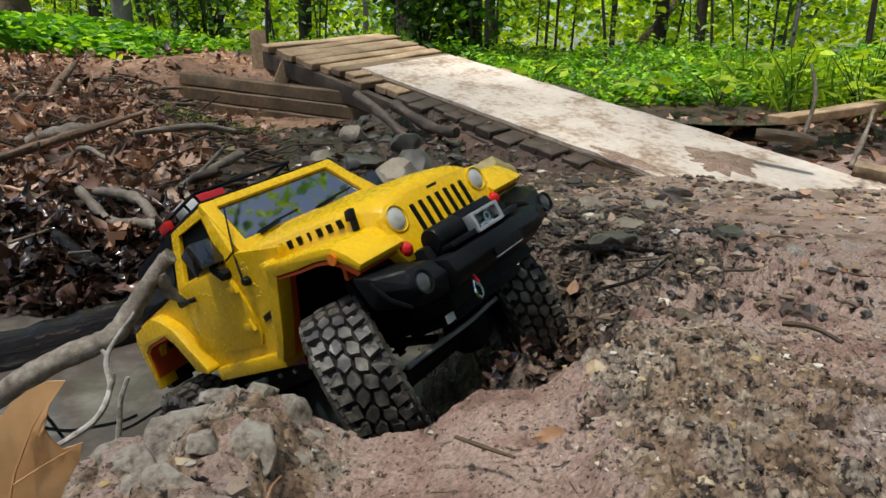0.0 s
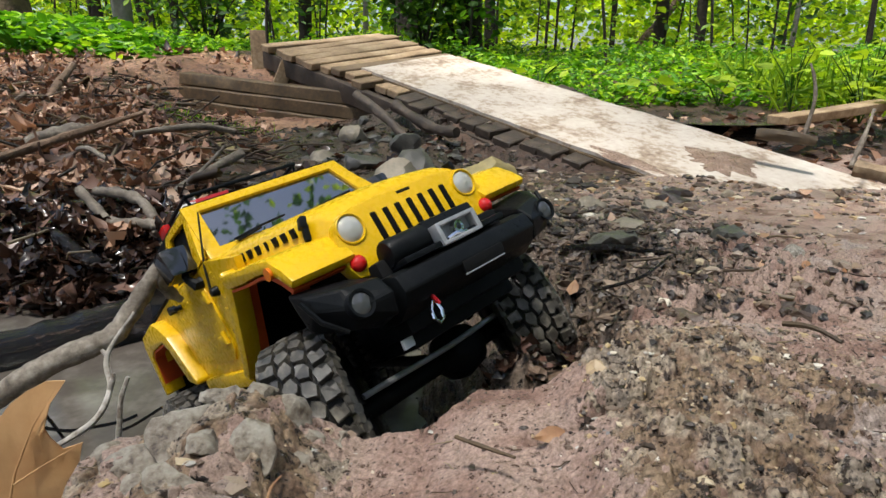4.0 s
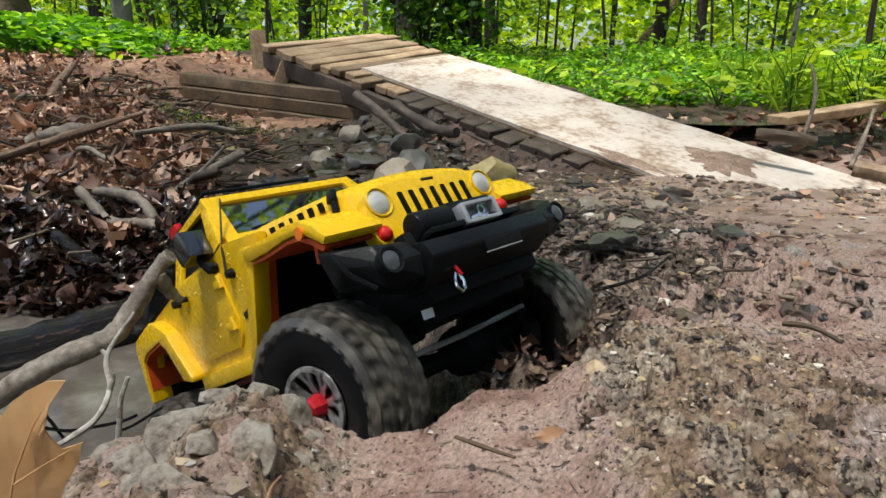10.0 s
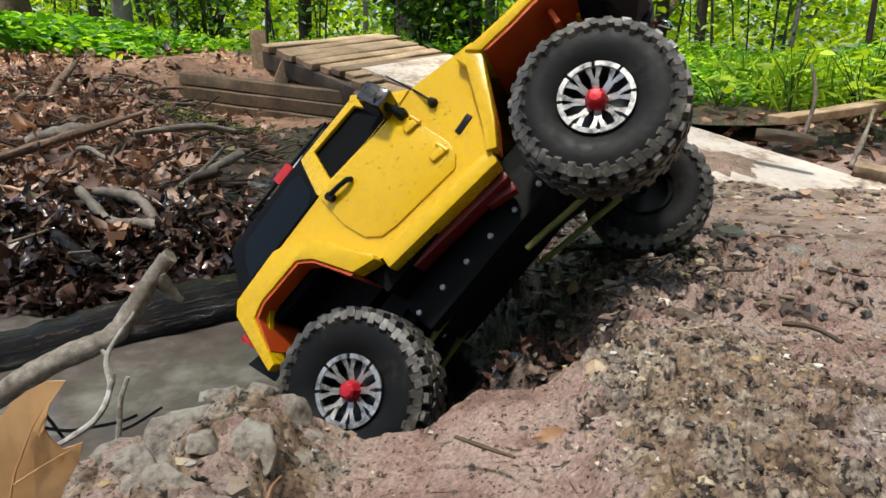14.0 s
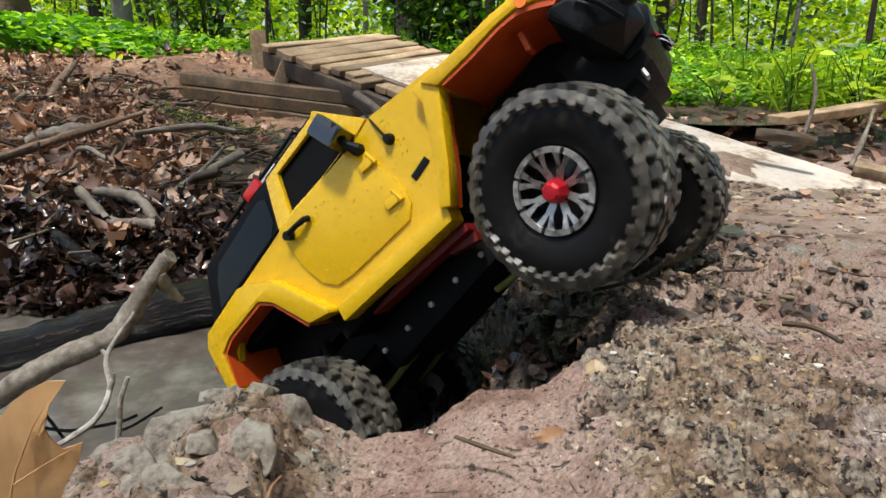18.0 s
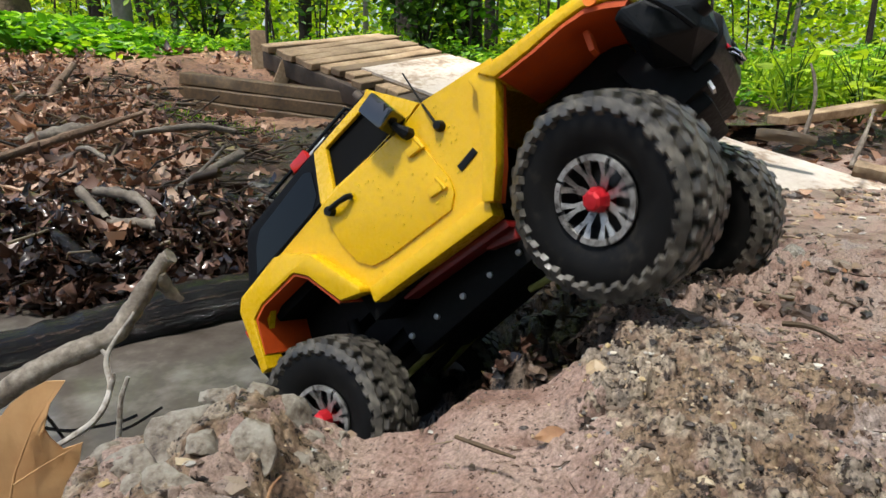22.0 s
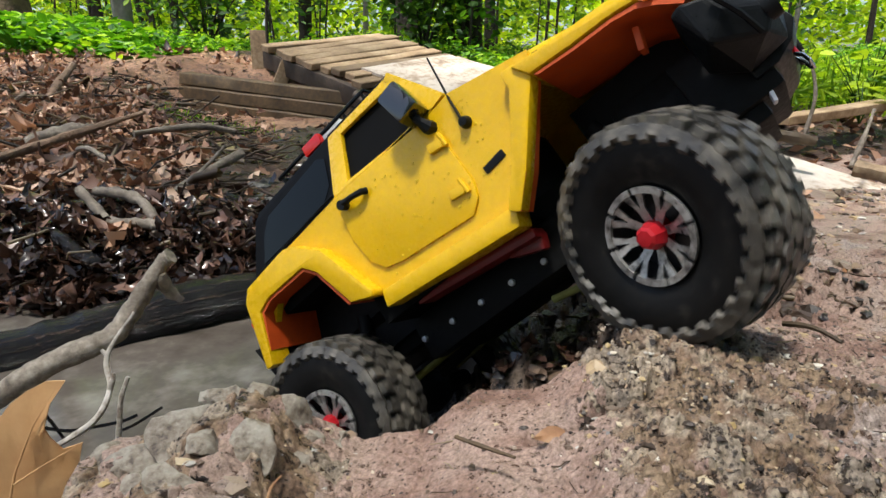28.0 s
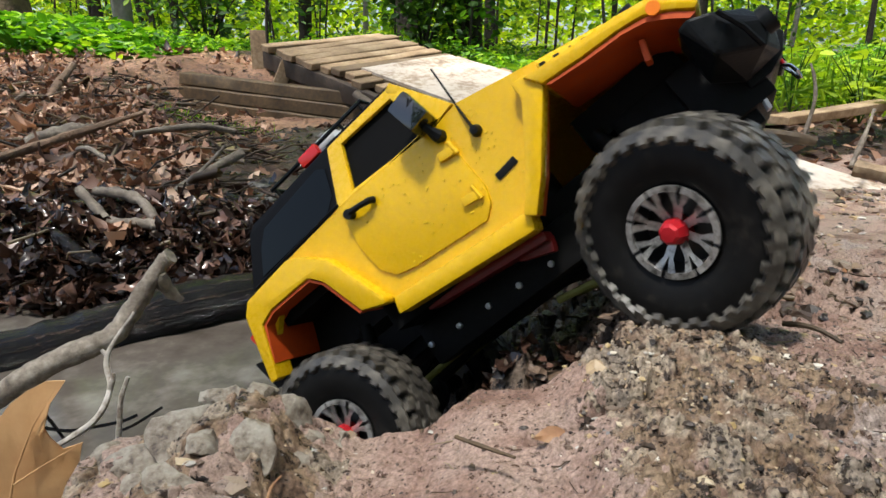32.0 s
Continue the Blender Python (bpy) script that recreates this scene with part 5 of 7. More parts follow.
def make_woods():
    brown, grey = "brown rough-barked forest tree", "pale grey smooth forest tree"
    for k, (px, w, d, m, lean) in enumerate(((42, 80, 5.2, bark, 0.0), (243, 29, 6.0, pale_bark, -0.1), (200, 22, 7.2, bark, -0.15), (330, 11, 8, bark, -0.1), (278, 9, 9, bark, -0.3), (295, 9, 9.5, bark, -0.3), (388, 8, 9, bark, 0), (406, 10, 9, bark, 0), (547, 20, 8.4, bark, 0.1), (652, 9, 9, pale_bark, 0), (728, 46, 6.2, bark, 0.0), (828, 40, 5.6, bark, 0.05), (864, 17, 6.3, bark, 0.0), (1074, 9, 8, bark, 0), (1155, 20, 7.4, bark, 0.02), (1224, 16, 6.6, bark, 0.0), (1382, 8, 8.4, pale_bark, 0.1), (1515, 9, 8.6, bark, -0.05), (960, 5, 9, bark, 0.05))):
        make_tree(px, w, d, shaded_bark if m is bark and k else m, grey if m is pale_bark else brown, 200 + k, lean)
    limb("dead_tree", [(2.35, 8.0, 0.45), (2.7, 8.2, 0.8), (3.1, 8.4, 1.25)], [0.06, 0.055, 0.04], bark, "dead tree leaning between two trunks", "tree", 31)
    g = np.random.default_rng(17)
    # saplings: thin stems with sprays of light leaves
    for k in range(46):
        d = g.uniform(5.0, 11.5)
        px = g.uniform(-40, 1610)
        x = (px - 784) / 1114 * d
        z = ground_at(x, d)
        sap = tagged(new("sapling"), "thin forest sapling with bright green leaves", "sapling", "saplings of the wood")
        sap.matrix_basis = pose(x, d, z - 0.03)
        bm = B()
        bend = g.uniform(-0.25, 0.25)
        noisy_tube(bm, [(0, 0, 0), (bend * 0.3, 0, 0.6), (bend, 0.05, 1.5), (bend * 1.2, 0.1, 2.6)], [0.014, 0.012, 0.008, 0.003], 6, 4, 0.1, k)
        for q in range(5):
            h = g.uniform(0.3, 1.9)
            a = g.uniform(0, 6.28)
            noisy_tube(bm, [(bend * h * 0.6, 0, h), (bend * h * 0.6 + math.cos(a) * 0.35, math.sin(a) * 0.35, h + 0.2)], [0.005, 0.002], 5, 3, 0.1, k + q)
        part("stem", bm, shaded_bark, sap)
        n = 420
        c = np.stack([g.normal(0, 0.42, n), g.normal(0, 0.42, n), g.beta(1.5, 1.3, n) * 2.4 + 0.12], 1)
        c[:, :2] += 0.25 * np.sin(c[:, 2:3] * np.array([[5.0, 7.0]]) + k)
        ob = new("leaves", leaf_mesh("leaves", c, g.uniform(0.045, 0.1, n), (leaf_light, leaf_mid, leaf_dark)[k % 3], 300 + k, 0.5))
        ob.parent = sap
    # low plants in front of the trees
    n = 26000
    y = g.uniform(3.4, 6.6, n)
    x = g.uniform(-0.62, 0.62, n) * y * 1.25
    ok = (x > np.interp(y, [3.5, 4.2, 5, 6.6], [0.75, 0.25, -0.1, -3])) | ((x < -1.5) & (y > 4.1))
    x, y = x[ok], y[ok]
    top = 0.05 + 0.19 * (FIELD.fbm(x * 1.3, y * 1.3, 3) + 0.5) * step(3.4, 4.4, y)
    c = np.stack([x, y, height(x, y) + g.uniform(0.02, 1, len(x)) * top], 1)
    tagged(new("undergrowth", leaf_mesh("undergrowth", c, g.uniform(0.025, 0.065, len(x)), leaf_mid, 61, 0.4)), "low green plants covering the forest floor", "undergrowth", kind="stuff")
    n = 4200
    y = g.uniform(3.6, 5.0, n)
    x = g.uniform(-4.0, -1.6, n)
    c = np.stack([x, y, height(x, y) + g.uniform(0.0, 0.24, n) * step(-1.4, -2.6, x)], 1)
    tagged(new("bank_ferns", leaf_mesh("bank_ferns", c, g.uniform(0.05, 0.12, n), leaf_mid, 62, 0.35)), "dark green ferns along the top of the bank", "ferns", kind="stuff")
    n = 1500
    y, x = g.uniform(3.1, 4.4, n), g.uniform(1.7, 3.4, n)
    c = np.stack([x, y, height(x, y) + g.uniform(0.02, 0.14, n)], 1)
    v = leaf_mesh("tall_grass", c, g.uniform(0.1, 0.22, n), leaf_light, 63, 1.25, 0.05, 0.0, 0.16)
    tagged(new("tall_grass", v), "tall green grass and weeds at the creek", "grass", kind="stuff")
    for k, (x, y, h) in enumerate(((1.75, 3.25, 0.3), (2.1, 3.3, 0.28), (1.25, 3.5, 0.12), (0.55, 3.75, 0.16), (1.95, 3.0, 0.2), (2.3, 3.5, 0.32), (1.45, 3.4, 0.16))):
        plant = tagged(new("broadleaf_plant"), "broad-leaved green plant at the creek edge", "plant", "broad-leaved plants")
        plant.matrix_basis = pose(x, y, ground_at(x, y))
        bm = B()
        for q in range(5):
            a = g.uniform(0, 6.28)
            tube(bm, [(0, 0, 0), (math.cos(a) * 0.05, math.sin(a) * 0.05, h * 0.6), (math.cos(a) * 0.13, math.sin(a) * 0.13, h)], [0.004, 0.003, 0.002], 5)
        part("stalk", bm, leaf_dark, plant)
        c = np.stack([g.normal(0, 0.12, 16), g.normal(0, 0.12, 16), g.uniform(0.5, 1.05, 16) * h], 1)
        ob = new("leaves", leaf_mesh("leaves", c, g.uniform(0.06, 0.12, 16), leaf_light, 400 + k, 0.25, 0.06, 0.0, 1.3))
        ob.parent = plant
    for x, y, wide, high, n in ((-0.15, 5.2, 0.42, 0.75, 900), (0.12, 5.4, 0.35, 0.85, 700), (-2.0, 5.6, 0.4, 0.6, 500)):
        shrub = tagged(new("shrub"), "dark leafy shrub below the forest trees", "shrub", "shrubs of the wood")
        shrub.matrix_basis = pose(x, y, ground_at(x, y))
        bm = B()
        for q in range(6):
            a = g.uniform(0, 6.28)
            noisy_tube(bm, [(0, 0, -0.02), (math.cos(a) * wide * 0.4, math.sin(a) * wide * 0.4, high * 0.5), (math.cos(a) * wide * 0.9, math.sin(a) * wide * 0.9, high * 0.95)], [0.014, 0.009, 0.004], 6, 4, 0.1, 700 + q)
        part("stem", bm, shaded_bark, shrub)
        c = np.stack([g.normal(0, wide * 0.55, n), g.normal(0, wide * 0.4, n), g.beta(1.6, 1.3, n) * high * 1.1 + 0.03], 1)
        lv = new("leaves", leaf_mesh("leaves", c, g.uniform(0.04, 0.1, n), leaf_mid if n == 700 else leaf_dark, 720 + n, 0.5))
        lv.parent = shrub
    n = 420
    x, y = g.normal(-0.86, 0.08, n), g.normal(2.4, 0.07, n)
    c = np.stack([x, y, height(x, y) + g.uniform(0.0, 0.025, n)], 1)
    tagged(new("grass_tuft", leaf_mesh("grass_tuft", c, g.uniform(0.03, 0.075, n), leaf_mid, 64, 1.1, 0.05, 0.0, 0.14)), "small tuft of grass below the timbers", "grass", kind="stuff")
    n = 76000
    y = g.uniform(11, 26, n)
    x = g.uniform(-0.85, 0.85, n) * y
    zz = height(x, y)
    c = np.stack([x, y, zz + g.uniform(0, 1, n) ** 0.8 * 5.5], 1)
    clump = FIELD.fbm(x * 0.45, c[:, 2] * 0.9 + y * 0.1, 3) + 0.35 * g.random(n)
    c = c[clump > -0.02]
    tagged(new("far_woods", leaf_mesh("far_woods", c, g.uniform(0.12, 0.32, len(c)), leaf_far_sunlit, 65, 0.6)), "distant green woods with sunlight put into the leaf colour", "woods", kind="stuff")


make_woods()


def make_woods_behind():
    # leaves added out of view, so that light falls mostly from above
    g = np.random.default_rng(71)
    n = 9000
    a = g.uniform(radians(140), radians(400), n)
    r = g.uniform(5, 13, n)
    x, y = r * np.sin(a + math.pi), r * np.cos(a + math.pi) * 1.0
    side = (y < 2.5) | (np.abs(x) > 0.9 * y + 2)
    x, y = x[side], y[side]
    z = np.minimum(height(x, y), 0.5) + g.uniform(0, 1, len(x)) ** 0.8 * 6.5
    c = np.stack([x, y, z], 1)
    tagged(new("unseen_woods_ring", leaf_mesh("unseen_woods_ring", c, g.uniform(0.3, 0.7, len(c)), leaf_dark, 72, 0.7)), "unseen ring of dark green leaves added to block low sky light", "woods", kind="stuff")


make_woods_behind()


def make_overhang():
    # unseen boughs added overhead to shade the clearing and pattern the windscreen's reflection
    g = np.random.default_rng(81)
    n = 15000
    a, r = g.uniform(0, 6.283, n), 3.4 * np.sqrt(g.random(n))
    c = np.stack([-0.9 + r * np.cos(a), -0.4 + r * np.sin(a), g.uniform(4.2, 5.6, n)], 1)
    keep = FIELD.fbm(c[:, 0] * 1.6, c[:, 1] * 1.6, 4) + 0.25 * g.random(n) > -0.1
    c = c[keep]
    ob = tagged(new("overhanging_bough"), "unseen leafy bough added to shade the clearing", "bough")
    ob.matrix_basis = pose(-0.9, -0.4, 4.8)
    bm = B()
    for k in range(7):
        b = k * 0.9
        noisy_tube(bm, [(-3.2, -3.0, -0.6), (-0.6 + math.cos(b) * 0.8, -0.6 + math.sin(b) * 0.8, 0.2), (math.cos(b) * 2.9, math.sin(b) * 2.9, 0.1)], [0.07, 0.04, 0.012], 7, 5, 0.1, 500 + k)
    part("limb", bm, bark, ob)
    lv = new("leaves", leaf_mesh("leaves", c - np.array([-0.9, -0.4, 4.8]), g.uniform(0.045, 0.11, len(c)), leaf_dark, 82, 0.4))
    lv.parent = ob


make_overhang()


def make_far_pool():
    bm = B()
    ring = [bm.verts.new((1.3 + 0.34 * math.cos(a) * (1 + 0.2 * math.sin(3 * a)), 3.02 + 0.28 * math.sin(a), -0.035)) for a in (2 * math.pi * k / 40 for k in range(40))]
    bm.faces.new(ring)
    tagged(new("water", finish(bm, "creek_pool", murky_water)), "small murky pool of the creek beyond the ramp", "water", kind="structure")


make_far_pool()

# ---- the toy truck ----
TRUCK_ROWS = [
    (0, -0.1890, 0.6520, -0.1410, 9.4, -30.8, -40.4),
    (0.5, -0.1683, 0.6254, -0.1316, 11.2, -32.8, -46.5),
    (1, -0.1671, 0.6238, -0.1356, 13.3, -31.8, -50.7),
    (1.5, -0.1671, 0.6247, -0.1360, 12.9, -31.9, -50.6),
    (2, -0.1672, 0.6248, -0.1363, 12.6, -31.9, -50.4),
    (2.5, -0.1676, 0.6251, -0.1365, 12.8, -31.6, -51.0),
    (3, -0.1694, 0.6262, -0.1379, 11.7, -31.3, -50.5),
    (3.5, -0.1692, 0.6249, -0.1383, 11.0, -31.5, -50.6),
    (5.5, -0.1694, 0.6110, -0.1426, 8.9, -33.9, -49.8),
    (6, -0.1789, 0.6069, -0.1471, 3.9, -33.5, -45.6),
    (6.5, -0.1800, 0.6033, -0.1505, 1.4, -34.2, -44.2),
    (7, -0.1828, 0.6037, -0.1523, 0.0, -34.3, -41.7),
    (7.5, -0.1783, 0.6063, -0.1523, 1.6, -34.8, -42.9),
    (8, -0.1812, 0.6036, -0.1521, 0.3, -34.5, -42.3),
    (8.5, -0.1792, 0.6061, -0.1523, 2.3, -34.2, -43.0),
    (9, -0.1803, 0.6056, -0.1520, 0.9, -34.4, -43.0),
    (9.5, -0.1807, 0.6029, -0.1532, 0.3, -34.6, -42.4),
    (10, -0.1771, 0.6021, -0.1507, 0.1, -35.4, -43.2),
    (10.5, -0.1797, 0.6004, -0.1537, -0.3, -34.9, -42.9),
    (11, -0.1754, 0.5988, -0.1528, -0.6, -35.2, -43.1),
    (11.5, -0.1702, 0.5931, -0.1477, -2.1, -36.9, -41.8),
    (12, -0.1658, 0.5869, -0.1474, -1.6, -37.1, -39.6),
    (12.3, -0.1589, 0.5855, -0.1377, -1.7, -38.3, -38.5),
    (12.5, -0.1479, 0.5769, -0.1297, -3.4, -41.2, -35.6),
    (13, -0.1166, 0.5483, -0.1128, -16.7, -50.0, -17.0),
    (13.5, -0.0610, 0.5216, -0.0954, -33.6, -56.7, 6.8),
    (14, -0.0383, 0.4966, -0.0710, -44.9, -48.8, 14.9),
    (14.5, -0.0513, 0.5082, -0.0848, -40.8, -51.7, 2.0),
    (16.5, -0.0819, 0.5411, -0.0928, 6.6, -44.7, -28.6),
    (17, -0.0831, 0.5477, -0.0944, 6.5, -45.2, -28.1),
    (17.5, -0.0800, 0.5422, -0.0944, -0.8, -47.4, -23.8),
    (18, -0.0584, 0.5019, -0.0881, -22.3, -51.2, -9.5),
    (18.5, -0.0629, 0.5256, -0.0941, -17.2, -47.2, -16.7),
    (19, -0.0724, 0.5302, -0.0929, -0.2, -46.6, -26.0),
    (19.5, -0.0716, 0.5286, -0.0875, 3.8, -45.1, -25.7),
    (20, -0.0715, 0.5338, -0.0920, -2.2, -45.1, -22.5),
    (20.5, -0.0659, 0.5235, -0.0932, -10.6, -48.4, -17.9),
    (21, -0.0562, 0.5088, -0.0867, -21.4, -49.0, -7.7),
    (21.5, -0.0457, 0.4998, -0.0803, -29.7, -46.7, -4.4),
    (22, -0.0398, 0.5089, -0.0747, -21.8, -45.6, -15.2),
    (22.5, -0.0442, 0.5110, -0.0774, -8.2, -43.3, -21.3),
    (23, -0.0439, 0.5165, -0.0784, -8.9, -43.6, -20.1),
    (23.5, -0.0423, 0.5134, -0.0779, -11.7, -43.8, -19.2),
    (24, -0.0419, 0.5117, -0.0764, -9.5, -43.4, -20.8),
    (24.5, -0.0411, 0.5132, -0.0766, -9.0, -43.5, -20.9),
    (25, -0.0416, 0.5122, -0.0761, -9.6, -43.3, -20.2),
    (25.5, -0.0399, 0.5086, -0.0757, -11.7, -44.2, -18.9),
    (27.5, -0.0329, 0.4801, -0.0590, -12.5, -41.6, -14.5),
    (28, -0.0296, 0.4902, -0.0617, -16.8, -42.2, -20.4),
    (28.5, -0.0326, 0.4818, -0.0686, -11.9, -44.7, -18.9),
    (29, -0.0291, 0.4964, -0.0681, -10.8, -42.0, -18.0),
    (29.5, -0.0313, 0.4870, -0.0602, -19.2, -43.0, -20.6),
    (30, -0.0343, 0.4822, -0.0695, -16.4, -45.5, -17.1),
    (30.5, -0.0320, 0.4948, -0.0710, -14.8, -41.8, -13.3),
    (31, -0.0327, 0.4947, -0.0675, -14.1, -42.6, -23.1),
    (31.5, -0.0382, 0.4878, -0.0760, -15.7, -44.9, -16.0),
    (32, -0.0307, 0.4918, -0.0695, -18.2, -42.5, -13.3),
]
truck = tagged(new("toy_truck"), "yellow radio-controlled toy off-road truck with muddy tyres and black soft top", "toy truck")
olive = mottled("olive_link", [(0.3, (0.12, 0.12, 0.02)), (0.7, (0.24, 0.23, 0.05))], 60, (0.5, 0.7), 200, 0.1, 0.0005)
dim_lens = material("dim_lens", (0.1, 0.1, 0.1), 0.08, 0.4)
gloss_black = material("gloss_black", (0.01, 0.011, 0.012), 0.06, 0.0, 0.9)
drops = material("water_drops", (0.75, 0.5, 0.02), 0.3, 0.0, 0.2)
chrome = material("chrome", (0.75, 0.75, 0.75), 0.12, 1.0)
chassis_black = mottled("chassis_black", [(0.3, (0.003, 0.003, 0.003)), (0.7, (0.008, 0.008, 0.008))], 30, (0.5, 0.8), 200, 0.2, 0.0006, spec=0.15)
chassis_red = material("red_chassis_plate", (0.16, 0.006, 0.005), 0.45)


def lean(z):
    """How far the cab's side leans in above the belt."""
    return 0.0935 - max(0.0, z - 0.126) / 0.053 * 0.017


def sheet(bm, outline, y_of, thick, side):
    """A plate whose outline of (x, z) lies on the truck's side, its outer face at y_of(z)."""
    a = [bm.verts.new((x, side * y_of(z), z)) for x, z in outline]
    b = [bm.verts.new((x, side * (y_of(z) - thick), z)) for x, z in outline]
    n = len(outline)
    bm.faces.new(a), bm.faces.new(b[::-1])
    for i in range(n):
        bm.faces.new((a[i], b[i], b[(i + 1) % n], a[(i + 1) % n]))


def ring_sheet(bm, outer, inner, y_of, thick, side):
    """A frame between two outlines of as many corners."""
    n = len(outer)
    put = lambda line, d: [bm.verts.new((x, side * (y_of(z) - d), z)) for x, z in line]
    oa, ia, ob, ib = put(outer, 0), put(inner, 0), put(outer, thick), put(inner, thick)
    for i in range(n):
        j = (i + 1) % n
        bm.faces.new((oa[i], oa[j], ia[j], ia[i]))
        bm.faces.new((ob[i], ib[i], ib[j], ob[j]))
        bm.faces.new((oa[i], ob[i], ob[j], oa[j]))
        bm.faces.new((ia[i], ia[j], ib[j], ib[i]))


def build_body():
    for s in (-1, 1):
        bm = B()
        sheet(bm, [(-0.022, 0.123), (0.105, 0.128), (0.185, 0.122), (0.206, 0.124), (0.262, 0.108), (0.256, 0.09), (0.222, 0.045), (0.205, 0.034), (0.09, 0.046), (0.07, 0.06), (0.06, 0.085), (0.045, 0.099), (0.0, 0.1), (-0.018, 0.082), (-0.03, 0.066)], lambda z: 0.0935, 0.006, s)
        side = part("side_panel", bm, yellow, truck, smooth=False)
        bm = B()
        prism(bm, [(0.089, 0.0475), (0.204, 0.035), (0.199, 0.022), (0.086, 0.035)], s * 0.078, s * 0.099, 0.0025)
        part("rocker", bm, yellow, truck)
        bm = B()
        sheet(bm, [(0.09, 0.125), (0.135, 0.1245), (0.178, 0.119), (0.186, 0.106), (0.1885, 0.066), (0.185, 0.055), (0.176, 0.0475), (0.115, 0.055), (0.1, 0.059), (0.091, 0.07), (0.087, 0.092)], lambda z: 0.0955, 0.003, s)
        soften(bm, 0.0009)
        door = part("door", bm, yellow, truck)
        rng = random.Random(12)
        bm = B()
        for k in range(130):
            x, z = rng.uniform(0.1, 0.215), rng.uniform(0.05, 0.115)
            y = 0.0955 if x < 0.186 and z < 0.118 and z > 0.056 else 0.0935
            size = rng.choice((0.0004, 0.0006, 0.0008, 0.0011))
            lathe_at(bm, (x, s * y, z), "y", [(0.0, s * size * 0.7), (size * 0.7, s * size * 0.45), (size, -s * size * 0.2)], 7)
        tagged(part("droplets", bm, drops, door, "clear water drops on the paint"), kind="stuff")
        bm = B()
        ring_sheet(bm, [(0.088, 0.127), (0.1, 0.1785), (0.171, 0.178), (0.203, 0.126)], [(0.1056, 0.1295), (0.1135, 0.171), (0.1655, 0.1685), (0.1815, 0.1215)], lean, 0.005, s)
        soften(bm, 0.0012)
        part("window_frame", bm, yellow, door)
        # no glass here: a black sheet stands for the shade behind the opening
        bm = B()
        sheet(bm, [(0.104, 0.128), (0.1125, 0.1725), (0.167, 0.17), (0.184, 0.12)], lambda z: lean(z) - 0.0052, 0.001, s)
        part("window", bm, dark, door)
        for x, z in ((0.184, 0.1005), (0.1795, 0.066)):
            bm = B()
            box(bm, (x - 0.004, s * 0.097, z), (0.011, 0.003, 0.0065), 0.0008, (0, 10, 0))
            tube(bm, [(x + 0.003, s * 0.097, z - 0.005), (x + 0.002, s * 0.097, z + 0.006)], 0.0018, 8)
            part("hinge", bm, yellow, door)
        bm = B()
        tube(bm, [(0.097, s * 0.0965, 0.1155), (0.099, s * 0.1005, 0.1155), (0.108, s * 0.1015, 0.114), (0.116, s * 0.1005, 0.1125), (0.118, s * 0.0965, 0.112)], [0.003, 0.0026, 0.0021, 0.0024, 0.0026], 8)
        lathe_at(bm, (0.0965, s * 0.0985, 0.1155), "y", [(0.0, -0.003), (0.0038, -0.003), (0.0038, 0.003), (0.0, 0.003)], 12)
        part("door_handle", bm, black, door, "black plastic door handle")
        mirror = B()
        box(mirror, (0.1795, s * 0.104, 0.1345), (0.0175, 0.023, 0.0245), 0.003, (0, -12, -8 * s))
        m = part("mirror", mirror, gloss_black, truck, "black plastic wing mirror")
        bm = B()
        box(bm, (0.1715, s * 0.104, 0.1325), (0.0012, 0.018, 0.017), 0.0004, (0, -12, -8 * s))
        part("mirror_glass", bm, chrome, m)
        bm = B()
        tube(bm, [(0.1832, s * 0.0925, 0.1139), (0.1834, s * 0.099, 0.114), (0.182, s * 0.1015, 0.119), (0.1805, s * 0.103, 0.1255)], [0.0052, 0.0048, 0.0032, 0.003], 8)
        part("mirror_arm", bm, black, m)
        # fender flares, with the bare orange inside of the shell
        bm = B()
        prism(bm, [(0.25, 0.101), (0.285, 0.0945), (0.312, 0.0905), (0.332, 0.0855), (0.344, 0.075), (0.3515, 0.0655), (0.346, 0.0615), (0.336, 0.071), (0.325, 0.0785), (0.31, 0.082), (0.285, 0.0845), (0.2575, 0.0885)], s * 0.06, s * 0.1065, 0.0028)
        fender = part("front_fender", bm, yellow, truck)
        bm = B()
        prism(bm, [(0.252, 0.103), (0.2575, 0.0885), (0.223, 0.0455), (0.206, 0.0275), (0.199, 0.033), (0.2135, 0.05), (0.242, 0.092), (0.242, 0.104)], s * 0.09, s * 0.1035, 0.002)
        part("arch_lip", bm, yellow, fender)
        bm = B()
        prism(bm, [(0.259, 0.0875), (0.285, 0.0835), (0.31, 0.081), (0.325, 0.0775), (0.336, 0.07), (0.345, 0.061), (0.341, 0.06), (0.332, 0.0685), (0.322, 0.0755), (0.309, 0.079), (0.285, 0.0815), (0.261, 0.0855)], s * 0.03, s * 0.1045)
        prism(bm, [(0.2565, 0.09), (0.223, 0.0457), (0.206, 0.028), (0.204, 0.03), (0.2205, 0.0475), (0.2535, 0.0905)], s * 0.084, s * 0.1025)
        box(bm, (0.314, s * 0.085, 0.067), (0.004, 0.012, 0.014), 0.001, (0, 20, 0))
        part("fender_liner", bm, inner_shell, fender, "bare orange inside of the painted shell")
        bm = B()
        lathe_at(bm, (0.33, s * 0.1065, 0.0775), "y", [(0.0, -0.002), (0.0042, -0.002), (0.0038, 0.001), (0.0, 0.0018)], 14)
        part("marker_lamp", bm, orange_lens, fender, "small orange side marker lamp")
        bm = B()
